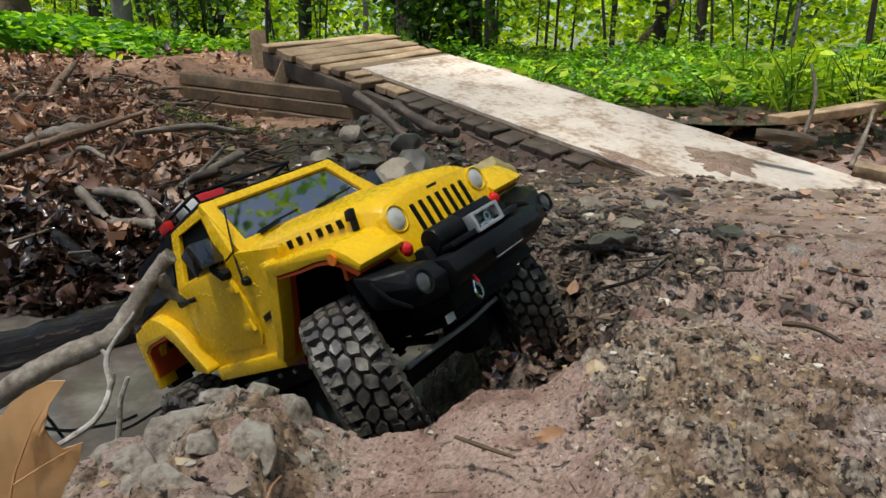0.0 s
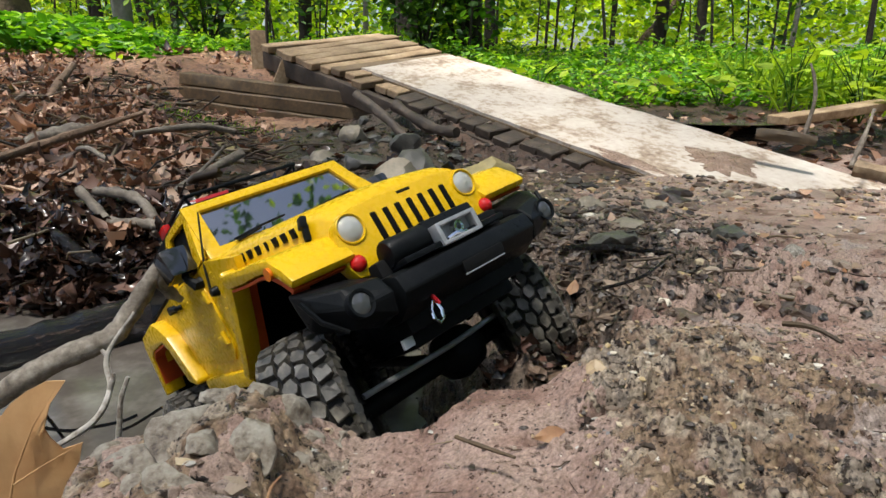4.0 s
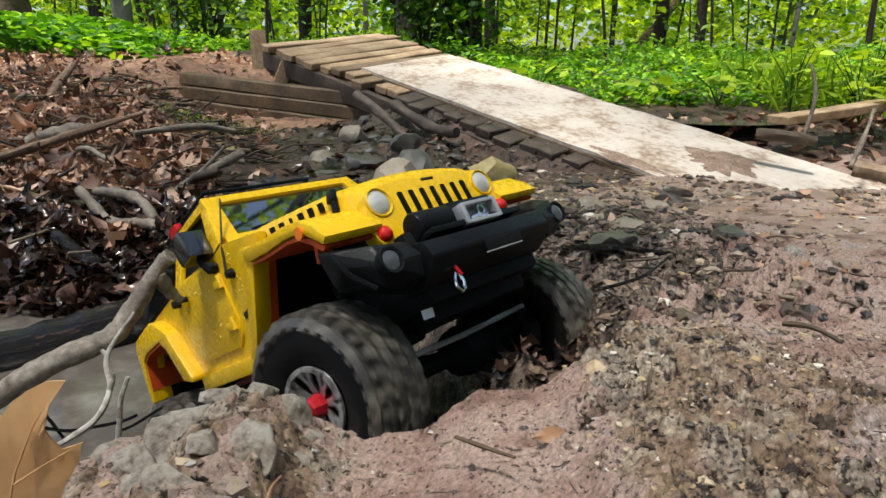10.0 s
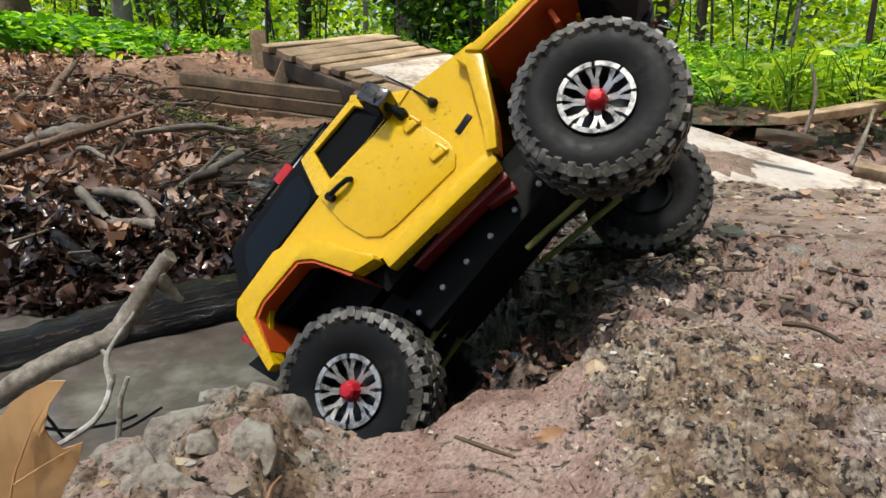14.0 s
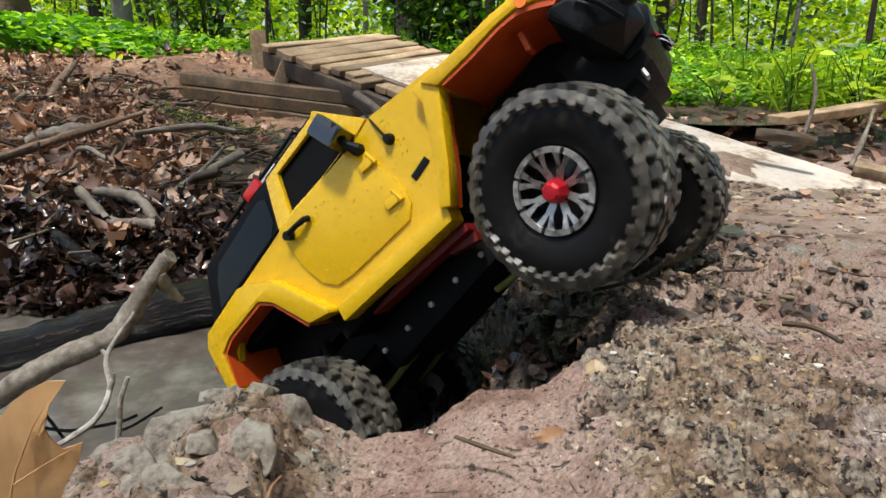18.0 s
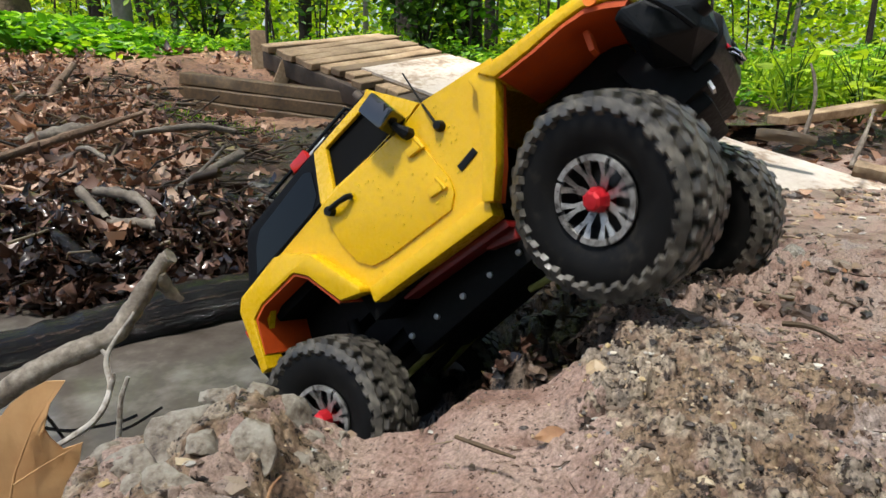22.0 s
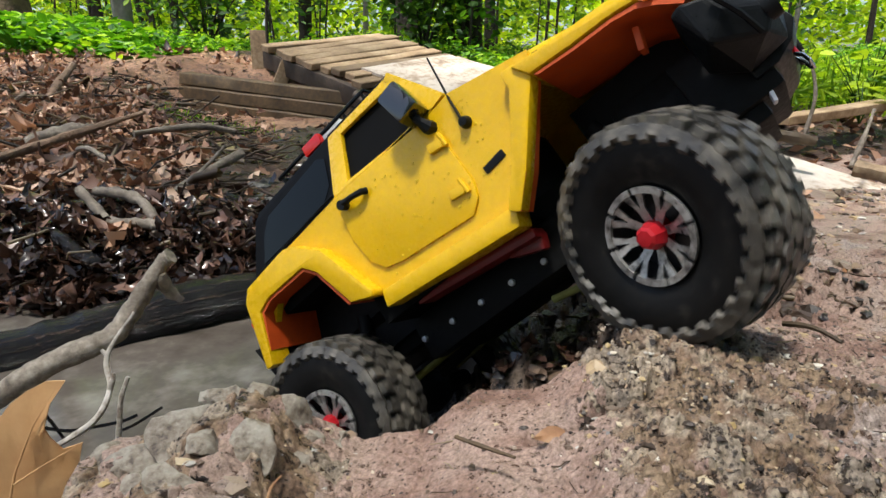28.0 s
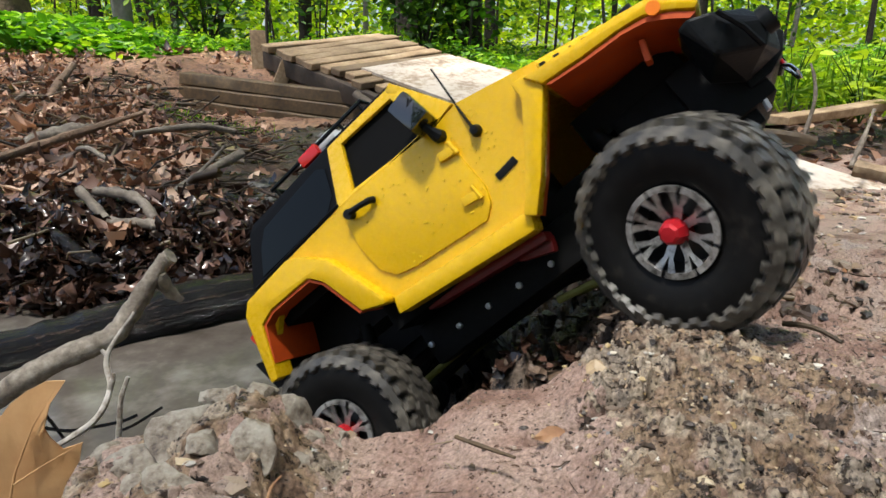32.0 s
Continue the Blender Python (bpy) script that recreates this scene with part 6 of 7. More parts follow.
        prism(bm, [(-0.034, 0.055), (-0.024, 0.109), (-0.015, 0.118), (0.034, 0.121), (0.045, 0.116), (0.064, 0.1), (0.087, 0.05), (0.085, 0.046), (0.066, 0.053), (0.052, 0.088), (0.042, 0.0985), (0.0, 0.0995), (-0.014, 0.095), (-0.026, 0.055)], s * 0.085, s * 0.1055, 0.0022)
        rear = part("rear_fender", bm, yellow, truck)
        bm = B()
        prism(bm, [(0.0655, 0.053), (0.0515, 0.0875), (0.0415, 0.098), (0.0, 0.099), (-0.0135, 0.0945), (-0.0235, 0.066), (-0.022, 0.066), (-0.012, 0.093), (0.0, 0.097), (0.041, 0.096), (0.05, 0.0865), (0.063, 0.053)], s * 0.045, s * 0.1035)
        part("fender_liner", bm, inner_shell, rear, "bare orange inside of the painted shell")
        bm = B()
        box(bm, (-0.0315, s * 0.09, 0.089), (0.008, 0.014, 0.019), 0.002, (0, -14, 0))
        part("tail_lamp", bm, red_lens, truck, "red tail lamp")
    # tail, and black blocks that stand in for the shade inside the cab
    bm = B()
    hull(bm, [(x, s * 0.0885, z) for s in (-1, 1) for x, z in ((-0.026, 0.122), (-0.03, 0.068), (-0.022, 0.068), (-0.018, 0.122))])
    part("tail_panel", bm, yellow, truck)
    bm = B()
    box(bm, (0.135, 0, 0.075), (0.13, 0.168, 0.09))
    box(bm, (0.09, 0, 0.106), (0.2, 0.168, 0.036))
    part("cab_shade_block", bm, dark, truck)
    # hood
    bm = B()
    rings = []
    for x, w, zb, zs, zt in ((0.198, 0.0885, 0.108, 0.1235, 0.128), (0.212, 0.0885, 0.104, 0.1225, 0.1275), (0.26, 0.0825, 0.094, 0.1145, 0.1195), (0.305, 0.0715, 0.086, 0.1065, 0.111), (0.33, 0.0625, 0.08, 0.0985, 0.1045), (0.3385, 0.059, 0.078, 0.0935, 0.1), (0.3425, 0.0575, 0.078, 0.0885, 0.0945)):
        rings.append([bm.verts.new((x, y, z)) for y, z in ((-w - 0.002, zb), (-w + 0.001, zs - 0.0025), (-w * 0.95, zs), (-w * 0.72, zt - 0.001), (-w * 0.6, zt), (-w * 0.3, zt + 0.0016), (0, zt + 0.0022), (w * 0.3, zt + 0.0016), (w * 0.6, zt), (w * 0.72, zt - 0.001), (w * 0.95, zs), (w - 0.001, zs - 0.0025), (w + 0.002, zb))])
    for a, b in zip(rings, rings[1:]):
        for i in range(len(a) - 1):
            bm.faces.new((a[i], a[i + 1], b[i + 1], b[i]))
    bm.faces.new(rings[0]), bm.faces.new(rings[-1])
    hood = part("hood", bm, yellow, truck)
    for s in (-1, 1):
        bm = B()
        box(bm, (0.322, s * 0.0675, 0.1005), (0.009, 0.0045, 0.008), 0.0012, (20 * s, 0, 8 * s))
        box(bm, (0.323, s * 0.0685, 0.094), (0.005, 0.004, 0.012), 0.001, (12 * s, 0, 8 * s))
        part("hood_latch", bm, black, hood, "black rubber hood latch")
        for k in range(7):
            f = k / 6
            bm = B()
            x, y, z = 0.2535 + 0.058 * f, 0.0846 - 0.0136 * f, 0.1068 - 0.0085 * f
            w = 0.0016 if k == 3 else 0.0042
            box(bm, (x, s * y, z), (w, 0.002, 0.0066), 0.0003, (-10 * s, 9, -13.5 * s))
            part("letter_bar", bm, black, hood, "dark lettering bar")
        bm = B()
        box(bm, (0.2065, s * 0.094, 0.0665), (0.017, 0.0012, 0.0052), 0.0004, (0, -6, 0))
        part("badge", bm, black, truck, "dark side badge")
    bm = B()
    box(bm, (0.3432, 0, 0.0925), (0.003, 0.012, 0.0028), 0, (0, 12, 0))
    part("badge", bm, black, hood, "dark hood badge")
    # grille with its seven slots and lamps
    bm = B()
    top = [(0.0, 0.0965), (0.03, 0.096), (0.052, 0.0935), (0.0605, 0.088), (0.066, 0.074), (0.067, 0.06), (0.063, 0.0505), (0.05, 0.0485)]
    line = [(y, z) for y, z in top] + [(-y, z) for y, z in top[::-1] if y]
    a = [bm.verts.new((0.347 - (z - 0.05) * 0.06, y, z)) for y, z in line]
    b = [bm.verts.new((0.334, y, z)) for y, z in line]
    bm.faces.new(a), bm.faces.new(b[::-1])
    for i in range(len(line)):
        j = (i + 1) % len(line)
        bm.faces.new((a[i], b[i], b[j], a[j]))
    soften(bm, 0.0022)
    grille = part("grille", bm, yellow, truck)
    for k in range(7):
        bm = B()
        y = -0.0315 + 0.0105 * k
        lo = 0.056 if abs(k - 3) < 3 else 0.059
        box(bm, (0.3452, y, (0.0865 + lo) / 2), (0.0035, 0.0046, 0.0865 - lo), 0.0014, (0, -3.5, 0))
        part("grille_slot", bm, dark, grille)
    for s in (-1, 1):
        bm = B()
        lathe_at(bm, (0.3445, s * 0.052, 0.0815), "x", [(0.0108, -0.002), (0.0106, 0.002), (0.0098, 0.0024), (0.009, 0.0006)], 28)
        lamp = part("headlamp", bm, yellow, truck)
        bm = B()
        lathe_at(bm, (0.3445, s * 0.052, 0.0815), "x", [(0.0, 0.0036), (0.0045, 0.0032), (0.0072, 0.0022), (0.0093, 0.0006)], 28)
        part("lens", bm, clear_lens, lamp, "clear round headlamp lens")
        bm = B()
        lathe_at(bm, (0.3468, s * 0.0595, 0.0595), "x", [(0.0, 0.0045), (0.0032, 0.0038), (0.0052, 0.0018), (0.0058, -0.001)], 20)
        part("turn_lamp", bm, red_lens, truck, "small round red front lamp")
    # windscreen
    bm = B()
    frame_of = lambda w0, z0, x0, w1, z1, x1: [(x0, -w0, z0), (x1, -w1, z1), (x1, w1, z1), (x0, w0, z0)]
    outer, inner = frame_of(0.087, 0.1235, 0.2055, 0.0785, 0.1795, 0.1715), frame_of(0.0735, 0.1325, 0.2, 0.0665, 0.1715, 0.176)
    back = Vector((-0.0062, 0, -0.0035))
    oa, ia = [bm.verts.new(p) for p in outer], [bm.verts.new(p) for p in inner]
    ob, ib = [bm.verts.new(Vector(p) + back) for p in outer], [bm.verts.new(Vector(p) + back) for p in inner]
    for i in range(4):
        j = (i + 1) % 4
        for q in ((oa[i], oa[j], ia[j], ia[i]), (ob[i], ib[i], ib[j], ob[j]), (oa[i], ob[i], ob[j], oa[j]), (ia[i], ia[j], ib[j], ib[i])):
            bm.faces.new(q)
    soften(bm, 0.0012)
    screen = part("windscreen_frame", bm, yellow, truck)
    bm = B()
    ga = [bm.verts.new(Vector(p) + back * 0.45 + Vector((0, 0.0015 * (1 if p[1] > 0 else -1), 0))) for p in inner]
    gb = [bm.verts.new(v.co + back * 0.2) for v in ga]
    bm.faces.new(ga), bm.faces.new(gb[::-1])
    for i in range(4):
        bm.faces.new((ga[i], gb[i], gb[(i + 1) % 4], ga[(i + 1) % 4]))
    part("windscreen", bm, glass, screen, "dark reflecting windscreen", smooth=False)
    for y0, y1 in ((-0.062, -0.012), (0.006, 0.058)):
        bm = B()
        tube(bm, [(0.2035, y0, 0.1325), (0.2025, (y0 + y1) / 2, 0.136), (0.201, y1, 0.138)], 0.0011, 6)
        tube(bm, [(0.2045, y0 + 0.002, 0.1305), (0.2035, (y0 + y1) / 2, 0.1345)], 0.0014, 6)
        part("wiper", bm, black, screen, "black wiper")
    bm = B()
    lathe_at(bm, (0.2055, -0.0955, 0.0995), "y", [(0.0, -0.004), (0.003, -0.0035), (0.0042, 0.0), (0.0042, 0.003)], 12)
    tube(bm, [(0.2055, -0.0985, 0.0995), (0.2048, -0.094, 0.12), (0.2026, -0.078, 0.163)], [0.0011, 0.0009, 0.0007], 7)
    part("aerial", bm, black, truck, "thin black aerial on a round base")


def build_top():
    bm = B()
    hull(bm, [(x, s * y, z) for s in (-1, 1) for x, y, z in ((-0.018, 0.0905, 0.1235), (0.094, 0.0915, 0.1285), (0.0, 0.079, 0.1705), (0.006, 0.0765, 0.1765), (0.103, 0.0762, 0.1795))])
    top = part("soft_top", bm, soft_black, truck, "black cloth soft top", smooth=False)
    bm = B()
    hull(bm, [(x, s * y, z) for s in (-1, 1) for x, y, z in ((0.1, 0.077, 0.176), (0.1, 0.0745, 0.1815), (0.17, 0.077, 0.1755), (0.17, 0.0745, 0.1805))])
    part("roof_panel", bm, soft_black, top)
    for s in (-1, 1):
        bm = B()
        sheet(bm, [(0.0, 0.13), (0.078, 0.1315), (0.088, 0.141), (0.0915, 0.164), (0.084, 0.17), (0.018, 0.1645), (0.008, 0.153)], lambda z: 0.0926 - max(0.0, z - 0.126) / 0.053 * 0.0148, 0.0012, s)
        part("side_window", bm, dull_glass, top, "glossy dark side window")
        # door frame uprights are yellow; the cloth has a sewn edge below
        bm = B()
        tube(bm, [(-0.012, s * 0.0925, 0.126), (0.045, s * 0.0935, 0.128), (0.09, s * 0.0938, 0.1295)], 0.0013, 6)
        part("seam", bm, soft_black, top)


def build_rack():
    rack = new("roof_rack")
    rack.parent = truck
    tagged(rack, "black tube roof rack")
    x0, x1, w = 0.03, 0.135, 0.054
    for z, d in ((0.188, 0.0), (0.198, 0.003)):
        bm = B()
        loop = [(x0 - d, -w - d), (x1 + d, -w - d), (x1 + d, w + d), (x0 - d, w + d)]
        tube(bm, [(*p, z) for p in loop + loop[:1]], 0.0019, 7)
        part("rail", bm, black, rack)
    for k in range(7):
        x = x0 + (x1 - x0) * k / 6
        bm = B()
        tube(bm, [(x, -w, 0.188), (x, w, 0.188)], 0.0014, 6)
        part("crossbar", bm, black, rack)
    for x in (x0, 0.07, 0.112, x1):
        for s in (-1, 1):
            bm = B()
            tube(bm, [(x, s * w * 0.97, 0.178), (x, s * w, 0.188), (x, s * (w + 0.003), 0.198)], 0.0015, 6)
            part("strut", bm, black, rack)
    bm = B()
    box(bm, (0.075, -0.018, 0.199), (0.034, 0.044, 0.018), 0.003)
    box(bm, (0.075, -0.018, 0.2095), (0.008, 0.024, 0.004), 0.0012)
    part("fuel_can", bm, red_paint, rack, "small red fuel can")
    bm = B()
    box(bm, (0.092, -0.044, 0.197), (0.02, 0.018, 0.013), 0.002)
    part("supply_box", bm, white_plastic, rack, "small white box")
    bm = B()
    box(bm, (0.08, -0.067, 0.189), (0.02, 0.007, 0.01), 0.002)
    part("rear_lamp", bm, red_lens, rack, "small red lamp")


def build_bumper():
    bm = B()
    prism(bm, [(0.346, 0.0445), (0.366, 0.0435), (0.3765, 0.0405), (0.379, 0.03), (0.372, 0.021), (0.36, 0.015), (0.346, 0.015)], -0.0605, 0.0605, 0.0016)
    bumper = part("front_bumper", bm, black, truck, "black moulded front bumper", smooth=True)
    for s in (-1, 1):
        bm = B()
        hull(bm, [(0.346, s * 0.0645, 0.046), (0.368, s * 0.0645, 0.0455), (0.376, s * 0.0645, 0.034), (0.37, s * 0.0645, 0.021), (0.346, s * 0.0645, 0.018), (0.366, s * 0.09, 0.049), (0.372, s * 0.09, 0.034), (0.362, s * 0.09, 0.024), (0.338, s * 0.107, 0.0605), (0.349, s * 0.106, 0.0555), (0.352, s * 0.105, 0.044), (0.338, s * 0.105, 0.034), (0.332, s * 0.104, 0.0595), (0.33, s * 0.07, 0.058), (0.33, s * 0.07, 0.03)])
        soften(bm, 0.002)
        wing = part("bumper_wing", bm, black, bumper, smooth=False)
        bm = B()
        lathe_at(bm, (0.3705, s * 0.0855, 0.0362), "x", [(0.0082, -0.004), (0.0084, 0.003), (0.0066, 0.0026)], 22)
        part("fog_lamp_ring", bm, black, wing)
        bm = B()
        lathe_at(bm, (0.3705, s * 0.0855, 0.0362), "x", [(0.0, 0.0034), (0.0035, 0.003), (0.0066, 0.0016)], 22)
        part("fog_lamp", bm, dim_lens, wing, "clear round fog lamp")
        bm = B()
        tube(bm, [(0.352, s * 0.109, 0.052), (0.357, s * 0.105, 0.037), (0.36, s * 0.094, 0.025)], 0.0016, 6)
        part("wing_edge", bm, black, wing)
    bm = B()
    box(bm, (0.3775, 0.006, 0.0265), (0.003, 0.038, 0.008), 0.0012, (0, 8, 0))
    part("plate_recess", bm, chassis_black, bumper)
    bm = B()
    tube(bm, [(0.3775, -0.013, 0.0222), (0.3775, 0.024, 0.0222)], 0.0007, 6)
    part("plate_edge", bm, steel, bumper)
    for y in (-0.041,):
        bm = B()
        tube(bm, [(0.37, y, 0.0175), (0.372, y - 0.0045, 0.0135), (0.3725, y - 0.0058, 0.0085), (0.372, y - 0.003, 0.0045), (0.3715, y + 0.001, 0.006), (0.3715, y + 0.0028, 0.011), (0.37, y + 0.0025, 0.0165)], 0.00125, 8)
        hook = part("shackle", bm, chrome, bumper, "bright steel shackle")
        bm = B()
        tube(bm, [(0.371, y + 0.001, 0.0225), (0.3712, y + 0.0035, 0.0145)], 0.0014, 8)
        part("shackle_pin", bm, red, hook, "red shackle pin")
    bm = B()
    box(bm, (0.362, -0.002, 0.0465), (0.026, 0.09, 0.004), 0.001)
    winch = part("winch", bm, black, truck, "small winch with a silver fairlead")
    bm = B()
    lathe_at(bm, (0.3595, -0.0335, 0.0555), "y", [(0.0, -0.015), (0.0085, -0.0145), (0.0095, -0.013), (0.0095, 0.017), (0.0, 0.019)], 22)
    part("winch_motor", bm, black, winch)
    bm = B()
    prism(bm, [(0.352, 0.048), (0.368, 0.048), (0.364, 0.0655), (0.355, 0.0655)], -0.016, 0.03, 0.0016)
    part("winch_cover", bm, black, winch)
    bm = B()
    for y in (-0.0145, 0.0175):
        box(bm, (0.3725, y, 0.0515), (0.009, 0.004, 0.015), 0.001)
    for z in (0.0452, 0.0578):
        box(bm, (0.3732, 0.0015, z), (0.008, 0.032, 0.0026), 0.0008)
    box(bm, (0.369, 0.0015, 0.0515), (0.002, 0.03, 0.012))
    fair = part("fairlead", bm, steel, winch, "silver fairlead")
    bm = B()
    lathe_at(bm, (0.3735, 0.0015, 0.0518), "x", [(0.0022, 0.0026), (0.0038, 0.0028), (0.0046, 0.0), (0.0038, -0.003)], 16)
    tube(bm, [(0.3745, -0.01, 0.0475), (0.3755, -0.003, 0.0485), (0.3745, 0.007, 0.0465)], 0.0014, 6)
    part("winch_hook", bm, chrome, fair)
    bm = B()
    for s in (-1, 1):
        hull(bm, [(x, s * y, z) for x, y, z in ((-0.046, 0.096, 0.078), (-0.028, 0.097, 0.074), (-0.046, 0.07, 0.078), (-0.028, 0.07, 0.074), (-0.04, 0.094, 0.052), (-0.026, 0.094, 0.05), (-0.04, 0.07, 0.052), (-0.026, 0.07, 0.05))])
    box(bm, (-0.036, 0, 0.064), (0.014, 0.15, 0.02), 0.002)
    part("rear_bumper", bm, black, truck)


def build_chassis():
    bm = B()
    box(bm, (0.16, 0, 0.034), (0.32, 0.09, 0.02))
    frame_ = part("chassis", bm, chassis_black, truck)
    for name, at, size, bevel in (("chassis_rail", (0.14, -0.034, 0.024), (0.36, 0.012, 0.0205), 0.001), ("chassis_rail", (0.14, 0.034, 0.024), (0.36, 0.012, 0.0205), 0.001), ("skid_plate", (0.14, 0, 0.012), (0.15, 0.1, 0.034), 0.004), ("shock_tower", (0.3, 0, 0.04), (0.06, 0.08, 0.04), 0.004), ("battery_tray", (0.29, 0, 0.066), (0.08, 0.076, 0.024), 0.0), ("rear_tray", (0.02, 0, 0.075), (0.09, 0.094, 0.044), 0.0), ("servo_mount", (0.318, 0, 0.012), (0.05, 0.1, 0.034), 0.004), ("bumper_mount", (0.335, 0, 0.03), (0.045, 0.112, 0.05), 0.004), ("gearbox", (0.25, 0, 0.018), (0.1, 0.088, 0.0405), 0.004)):
        bm = B()
        box(bm, at, size, bevel)
        part(name, bm, chassis_black, frame_)
    for s in (-1, 1):
        bm = B()
        box(bm, (0.148, s * 0.07, 0.025), (0.1, 0.02, 0.007), 0.002, (0, 7, 0))
        box(bm, (0.184, s * 0.064, 0.018), (0.026, 0.012, 0.012), 0.002, (0, 20, 0))
        part("slider", bm, chassis_red, frame_, "dull red side rail")
        for k in range(6):
            bm = B()
            lathe_at(bm, (0.07 + 0.028 * k, s * 0.0508, 0.012 - 0.0016 * k), "y", [(0.0, s * 0.002), (0.0022, s * 0.0016), (0.0026, -s * 0.001)], 8)
            part("screw", bm, steel, frame_)
        bm = B()
        tube(bm, [(0.03, s * 0.034, -0.006), (0.1, s * 0.03, -0.001)], 0.0028, 8)
        part("lower_link", bm, olive, truck, "olive suspension link")
        bm = B()
        tube(bm, [(0.165, s * 0.03, -0.016), (0.255, s * 0.036, -0.032)], 0.0028, 8)
        part("lower_link", bm, olive, truck, "olive suspension link")
        for x, dx in ((0.005, 0.022), (0.278, -0.02)):
            bm = B()
            tube(bm, [(x, s * 0.052, -0.012), (x + dx * 0.5, s * 0.049, 0.022)], 0.0034, 10)
            tube(bm, [(x + dx * 0.5, s * 0.049, 0.022), (x + dx, s * 0.046, 0.058)], 0.0062, 10)
            shock = part("shock", bm, chassis_black, truck)
            for k in range(9):
                f = k / 8
                bm = B()
                lathe_at(bm, (x + dx * f * 0.8, s * (0.052 - 0.005 * f), -0.008 + 0.05 * f), "z", [(0.0062, 0), (0.0074, 0.0012), (0.0062, 0.0024)], 10)
                part("coil", bm, chassis_black, shock)
    for x, z in ((0.0, -0.012), (0.283, -0.028)):
        bm = B()
        tube(bm, [(x, -0.086, z), (x, -0.03, z), (x, 0.03, z), (x, 0.086, z)], 0.0075, 12)
        tube(bm, [(x, -0.002, z - 0.001), (x, 0.008, z), (x, 0.02, z), (x, 0.036, z), (x, 0.044, z)], [0.006, 0.018, 0.0205, 0.017, 0.008], 14)
        axle = part("axle", bm, chassis_black, truck)
        bm = B()
        tube(bm, [(x + (0.03 if x < 0.1 else -0.03), 0.01, z + 0.004), (0.13, 0.0, 0.005)], 0.0045, 10)
        part("drive_shaft", bm, chassis_black, truck)
    bm = B()
    tube(bm, [(0.306, -0.078, -0.016), (0.308, 0.0, -0.018), (0.306, 0.078, -0.016)], 0.0022, 8)
    part("tie_rod", bm, steel, truck, "bare steel tie rod")
    bm = B()
    box(bm, (0.347, -0.055, 0.002), (0.002, 0.009, 0.006), 0, (0, 10, 6))
    part("sticker", bm, white_plastic, truck, "small white sticker")


build_body()
build_top()
build_rack()
build_bumper()
build_chassis()


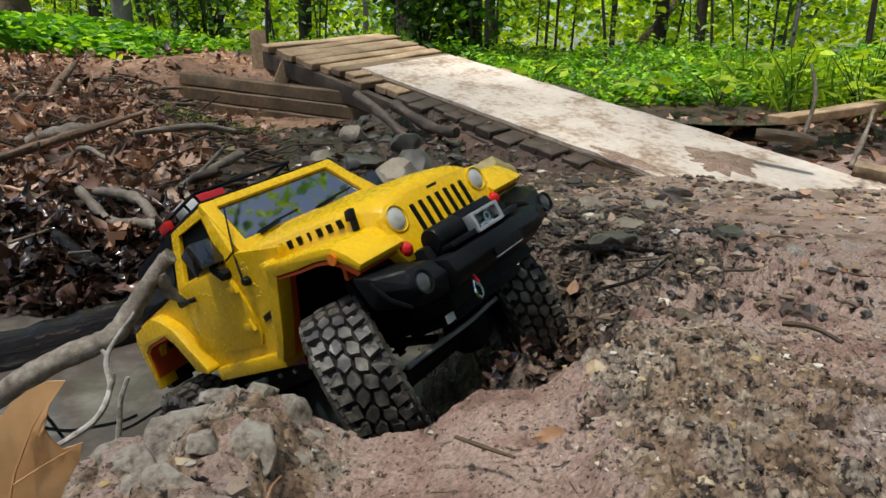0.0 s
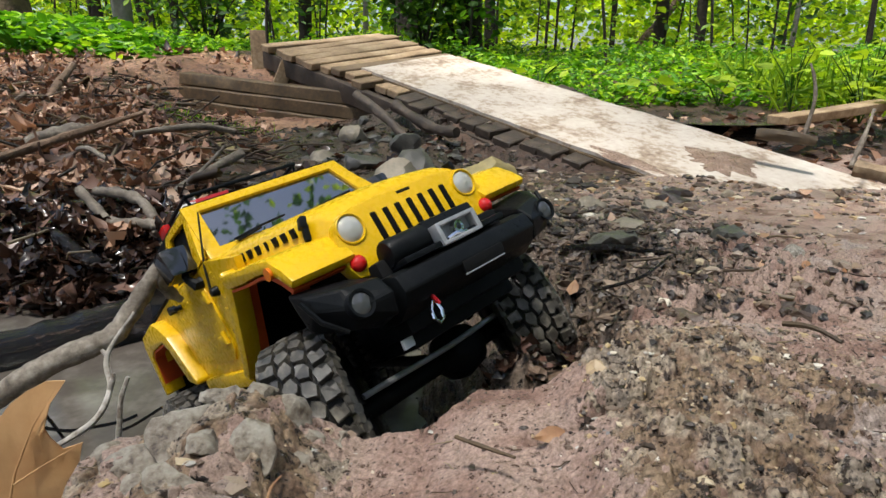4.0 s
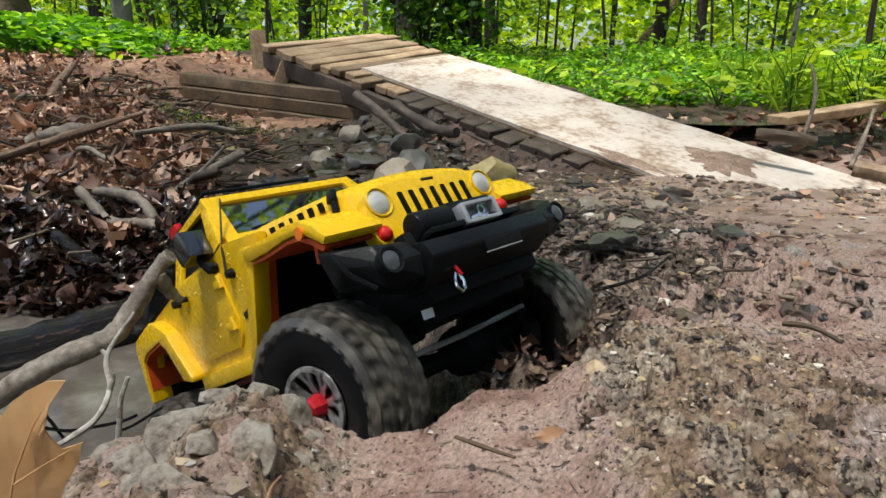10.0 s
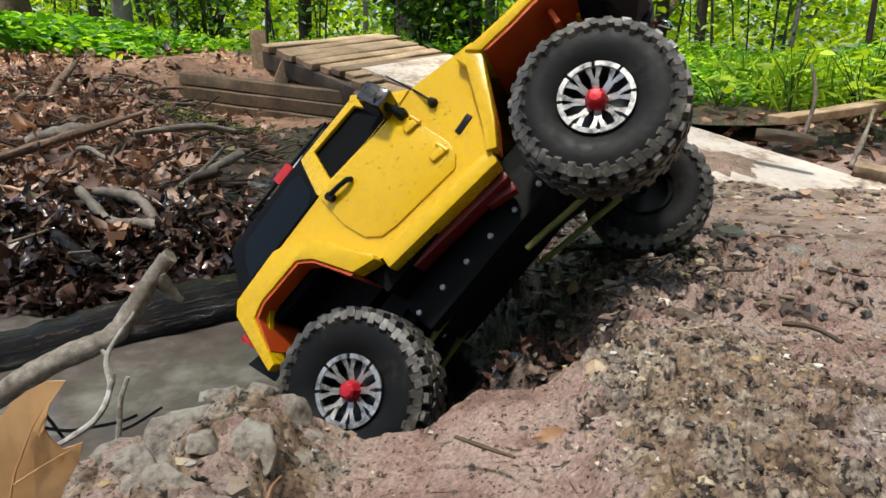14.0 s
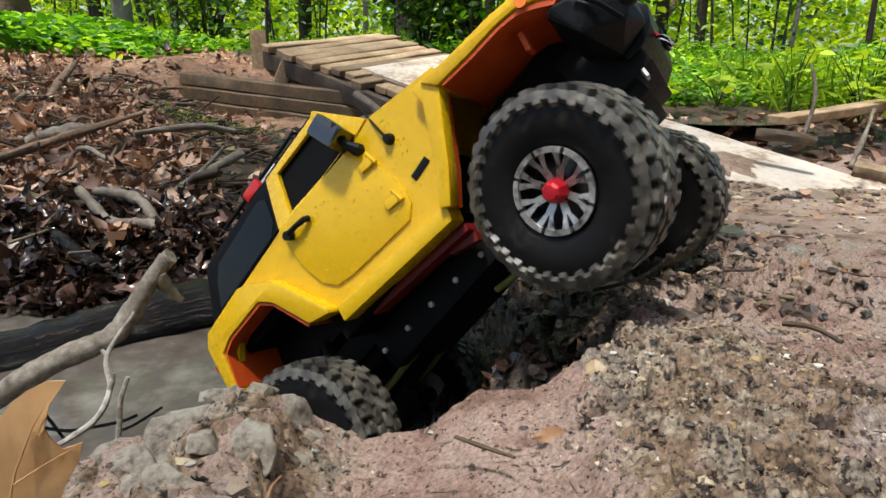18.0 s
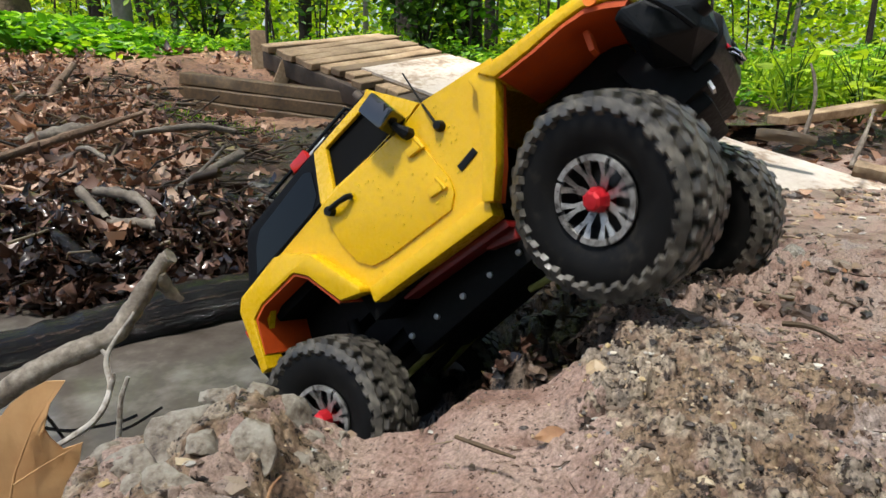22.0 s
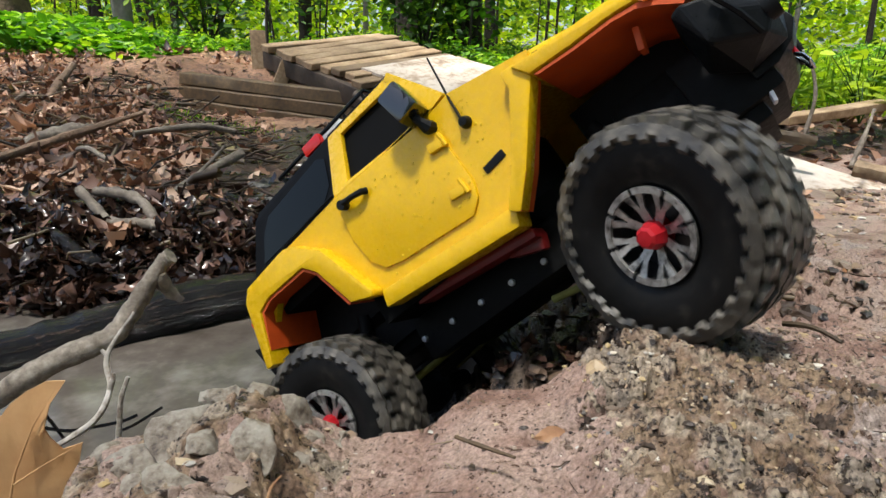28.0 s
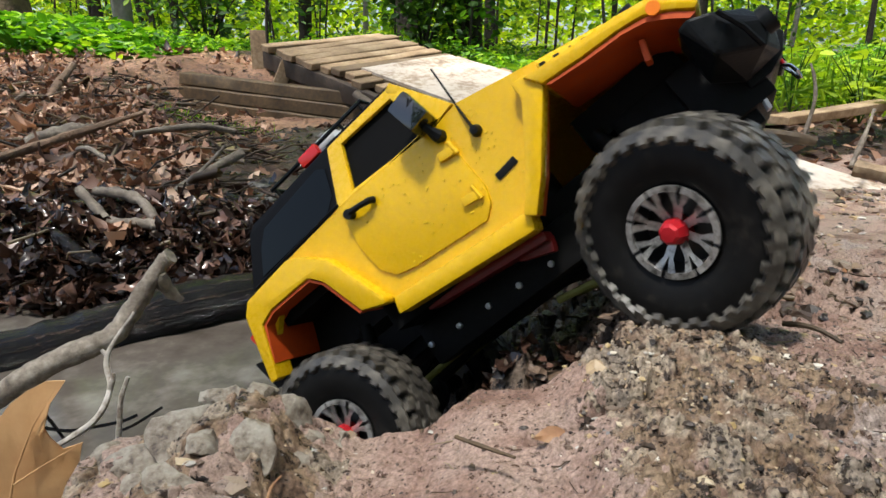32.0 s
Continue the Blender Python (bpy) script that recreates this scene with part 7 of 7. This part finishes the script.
# ---- wheels ----
def build_wheel():
    w = new("wheel")
    half = 0.0245
    bm = B()
    prof = [(0.0235, -0.017), (0.028, -0.0215), (0.039, -half), (0.048, -0.0242), (0.0532, -0.0212), (0.055, -0.0155), (0.0556, -0.006), (0.0556, 0.006), (0.055, 0.0155), (0.0532, 0.0212), (0.048, 0.0242), (0.039, half), (0.028, 0.0215), (0.0235, 0.017)]
    lathe(bm, prof, 48)
    tyre = part("tyre", bm, rubber_dark, w, "muddy black rubber off-road tyre")
    # tread blocks: two staggered middle rows, and shoulder lugs that wrap down the side wall
    rng = random.Random(4)
    bm = B()
    n = 30
    hexes = [(-0.5, -0.25), (-0.18, -0.5), (0.5, -0.42), (0.46, 0.12), (0.16, 0.5), (-0.5, 0.44)]
    wedge = [(-0.5, -0.5), (0.42, -0.5), (0.5, -0.1), (0.2, 0.08), (0.3, 0.5), (-0.46, 0.5)]

    def lug(outline, t, high, wide, long, flip):
        """One tread block: an uneven outline raised from the carcass, narrower on top."""
        low, top = [], []
        for a, b in outline:
            a, b = a * long * rng.uniform(0.92, 1.08), b * wide * flip * rng.uniform(0.92, 1.08)
            low.append(bm.verts.new(t @ Vector((-high * 0.6, b, a))))
            top.append(bm.verts.new(t @ Vector((high * rng.uniform(0.42, 0.58), b * 0.84, a * 0.84))))
        bm.faces.new(top)
        for i in range(len(low)):
            j = (i + 1) % len(low)
            bm.faces.new((low[i], low[j], top[j], top[i]))

    for k in range(n):
        a = 2 * math.pi * k / n
        for y, wide, long, high, off, tw, shape in ((-0.0052, 0.0108, 0.0108, 0.0052, 0.0, 16, hexes), (0.0052, 0.0108, 0.0108, 0.0052, 0.5, -16, hexes), (-0.0162, 0.0115, 0.0096, 0.0054, 0.5, -7, wedge), (0.0162, 0.0115, 0.0096, 0.0054, 0.0, 7, wedge)):
            ang = a + off * 2 * math.pi / n
            t = Matrix.Rotation(-ang, 4, "Y") @ pose(0.0566 if abs(y) < 0.01 else 0.0558, y, 0) @ pose(0, 0, 0, tw + rng.uniform(-4, 4), 0, 0)
            lug(shape, t, high, wide, long, 1 if y > 0 else -1)
    for k in range(2 * n):
        ang = math.pi * (k + 0.5) / n
        for side in (-1, 1):
            t = Matrix.Rotation(-ang, 4, "Y") @ pose(0.0512 if k % 2 else 0.0522, side * 0.0236, 0) @ pose(0, 0, 0, 0, 0, side * 62)
            lug(hexes, t, 0.0042, 0.0105 if k % 2 else 0.007, 0.0072, side)
    tagged(part("tread", bm, rubber, tyre, smooth=False), kind="stuff")
    bm = B()
    lathe(bm, [(0.0265, -0.0185), (0.0275, -0.0172), (0.0235, -0.0165), (0.022, -0.008), (0.022, 0.012), (0.0265, 0.0165), (0.0265, 0.0185)], 40)
    lathe(bm, [(0.022, -0.004), (0.012, -0.006), (0.0, -0.006)], 40)
    rim = part("rim", bm, rim_black, w, "black rim with machined spokes")
    bm = B()
    for k in range(8):
        a0, a1 = 2 * math.pi * (k + 0.06) / 8, 2 * math.pi * (k + 0.94) / 8
        steps = 5
        for q in range(steps):
            b0, b1 = a0 + (a1 - a0) * q / steps, a0 + (a1 - a0) * (q + 1) / steps
            c = [(r * math.cos(b), y, r * math.sin(b)) for b in (b0, b1) for r, y in ((0.0236, -0.0192), (0.0272, -0.0192))]
            d = [(r * math.cos(b), y, r * math.sin(b)) for b in (b0, b1) for r, y in ((0.0236, -0.0172), (0.0272, -0.0172))]
            hull(bm, c + d)
    part("rim_ring", bm, rim_silver, rim, "machined aluminium ring")
    for k in range(8):
        a = 2 * math.pi * k / 8
        bm = B()
        t = Matrix.Rotation(-a, 4, "Y")
        hull(bm, [t @ Vector(p) for p in ((0.007, -0.0138, -0.0024), (0.007, -0.0138, 0.0024), (0.0155, -0.0162, -0.0028), (0.0155, -0.0162, 0.0028), (0.0155, -0.0125, 0), (0.007, -0.009, 0))])
        for lo, hi in ((0.0, -0.5), (0.0, 0.5)):
            hull(bm, [t @ Vector(p) for p in ((0.0148, -0.016, hi * 0.0024 - 0.0012), (0.0148, -0.016, hi * 0.0024 + 0.0012), (0.0242, -0.0187, hi * 0.0092 - 0.0025), (0.0242, -0.0187, hi * 0.0092 + 0.0025), (0.0242, -0.0145, hi * 0.0092), (0.0148, -0.012, 0))])
        part("spoke", bm, rim_silver, rim)
    bm = B()
    lathe_at(bm, (0, 0, 0), "y", [(0.0, -0.0225), (0.0045, -0.0222), (0.0062, -0.021), (0.0078, -0.017), (0.0085, -0.0125), (0.0085, -0.008)], 8)
    part("hub_nut", bm, red, rim, "red anodised hub nut", smooth=False)
    rim.scale = (0.95, 1.1, 0.95)
    tyre.scale = (1.02, 0.92, 1.02)
    return w


wheel_fr = build_wheel()
wheel_rr = copy_thing(wheel_fr, pose(0, 0, 0))
wheel_fl, wheel_rl = copy_thing(wheel_fr, pose(0, 0, 0, 0, 0, 180)), copy_thing(wheel_fr, pose(0, 0, 0, 0, 0, 180))
for ob in (wheel_fr, wheel_fl, wheel_rr, wheel_rl):
    ob.parent = truck


# ---- what moves ----
def steer(t):
    """The front wheels' turn to the left, in degrees."""
    return float(np.interp(t, [0, 3.5, 5.5, 6, 6.5, 7, 11, 12.3, 13, 14, 14.5, 16.5, 17, 18, 19, 20, 21, 21.5, 22.5, 25, 27.5, 28, 30, 32], [-38, -38, -15, 0, 6, 8, 10, 14, 6, 0, -8, -28, -28, -16, -26, -26, -15, -17, -22, -22, -24, -25, -24, -24]))


def spin(t):
    """How far the driven wheels have rolled, in degrees."""
    ts = np.arange(0, 32.05, 0.05)
    rate = np.interp(ts, [0, 3.6, 5.4, 12, 13.3, 13.6, 14.5, 16, 17.2, 17.6, 18.2, 18.8, 20.2, 20.8, 21.2, 21.8, 22.3, 25.1, 25.6, 27.5, 32], [0, 0, 300, 420, 420, 60, 30, 0, 0, 200, 120, 0, 0, 120, 60, 260, 0, 0, 220, 200, 200])
    return float(np.interp(t, ts, np.cumsum(rate) * 0.05))


FRONT_HUB = ([0, 0.8, 9, 12.3, 13, 13.5, 14, 14.5, 16.5, 17, 18, 20, 22, 23, 28, 30, 32], [0.272, 0.286, 0.286, 0.293, 0.291, 0.28, 0.2676, 0.266, 0.262, 0.262, 0.2613, 0.265, 0.2584, 0.2613, 0.2605, 0.2615, 0.2617], [-0.008, -0.02, -0.018, -0.026, -0.028, -0.021, -0.0163, -0.018, -0.028, -0.028, -0.0236, -0.0289, -0.022, -0.0258, -0.0306, -0.0285, -0.03])


def motions():
    walk(truck, [(t, pose(*p)) for t, *p in TRUCK_ROWS])
    ticks = [round(0.1 * k, 1) for k in range(321)]
    hub = lambda t: (float(np.interp(t, FRONT_HUB[0], FRONT_HUB[1])) - 0.023 * math.sin(radians(steer(t))), float(np.interp(t, FRONT_HUB[0], FRONT_HUB[2])))
    walk(wheel_fr, [(t, pose(hub(t)[0], float(np.interp(t, [12.3, 13.5], [-0.1, -0.107])), hub(t)[1], 0, 0, steer(t)) @ pose(0, 0, 0, 0, spin(t))) for t in ticks])
    walk(wheel_fl, [(t, pose(float(np.interp(t, [0, 25.5, 27.5, 32], [0.284, 0.284, 0.268, 0.266])), 0.095, -0.034, 0, 0, steer(t)) @ pose(0, 0, 0, 0, spin(t)) @ pose(0, 0, 0, 0, 0, 180)) for t in ticks])
    walk(wheel_rr, [(t, pose(0.006, -0.097, -0.01) @ pose(0, 0, 0, 0, spin(t))) for t in ticks])
    walk(wheel_rl, [(t, pose(0.0, 0.097, -0.01) @ pose(0, 0, 0, 0, spin(t)) @ pose(0, 0, 0, 0, 0, 180)) for t in ticks])


motions()
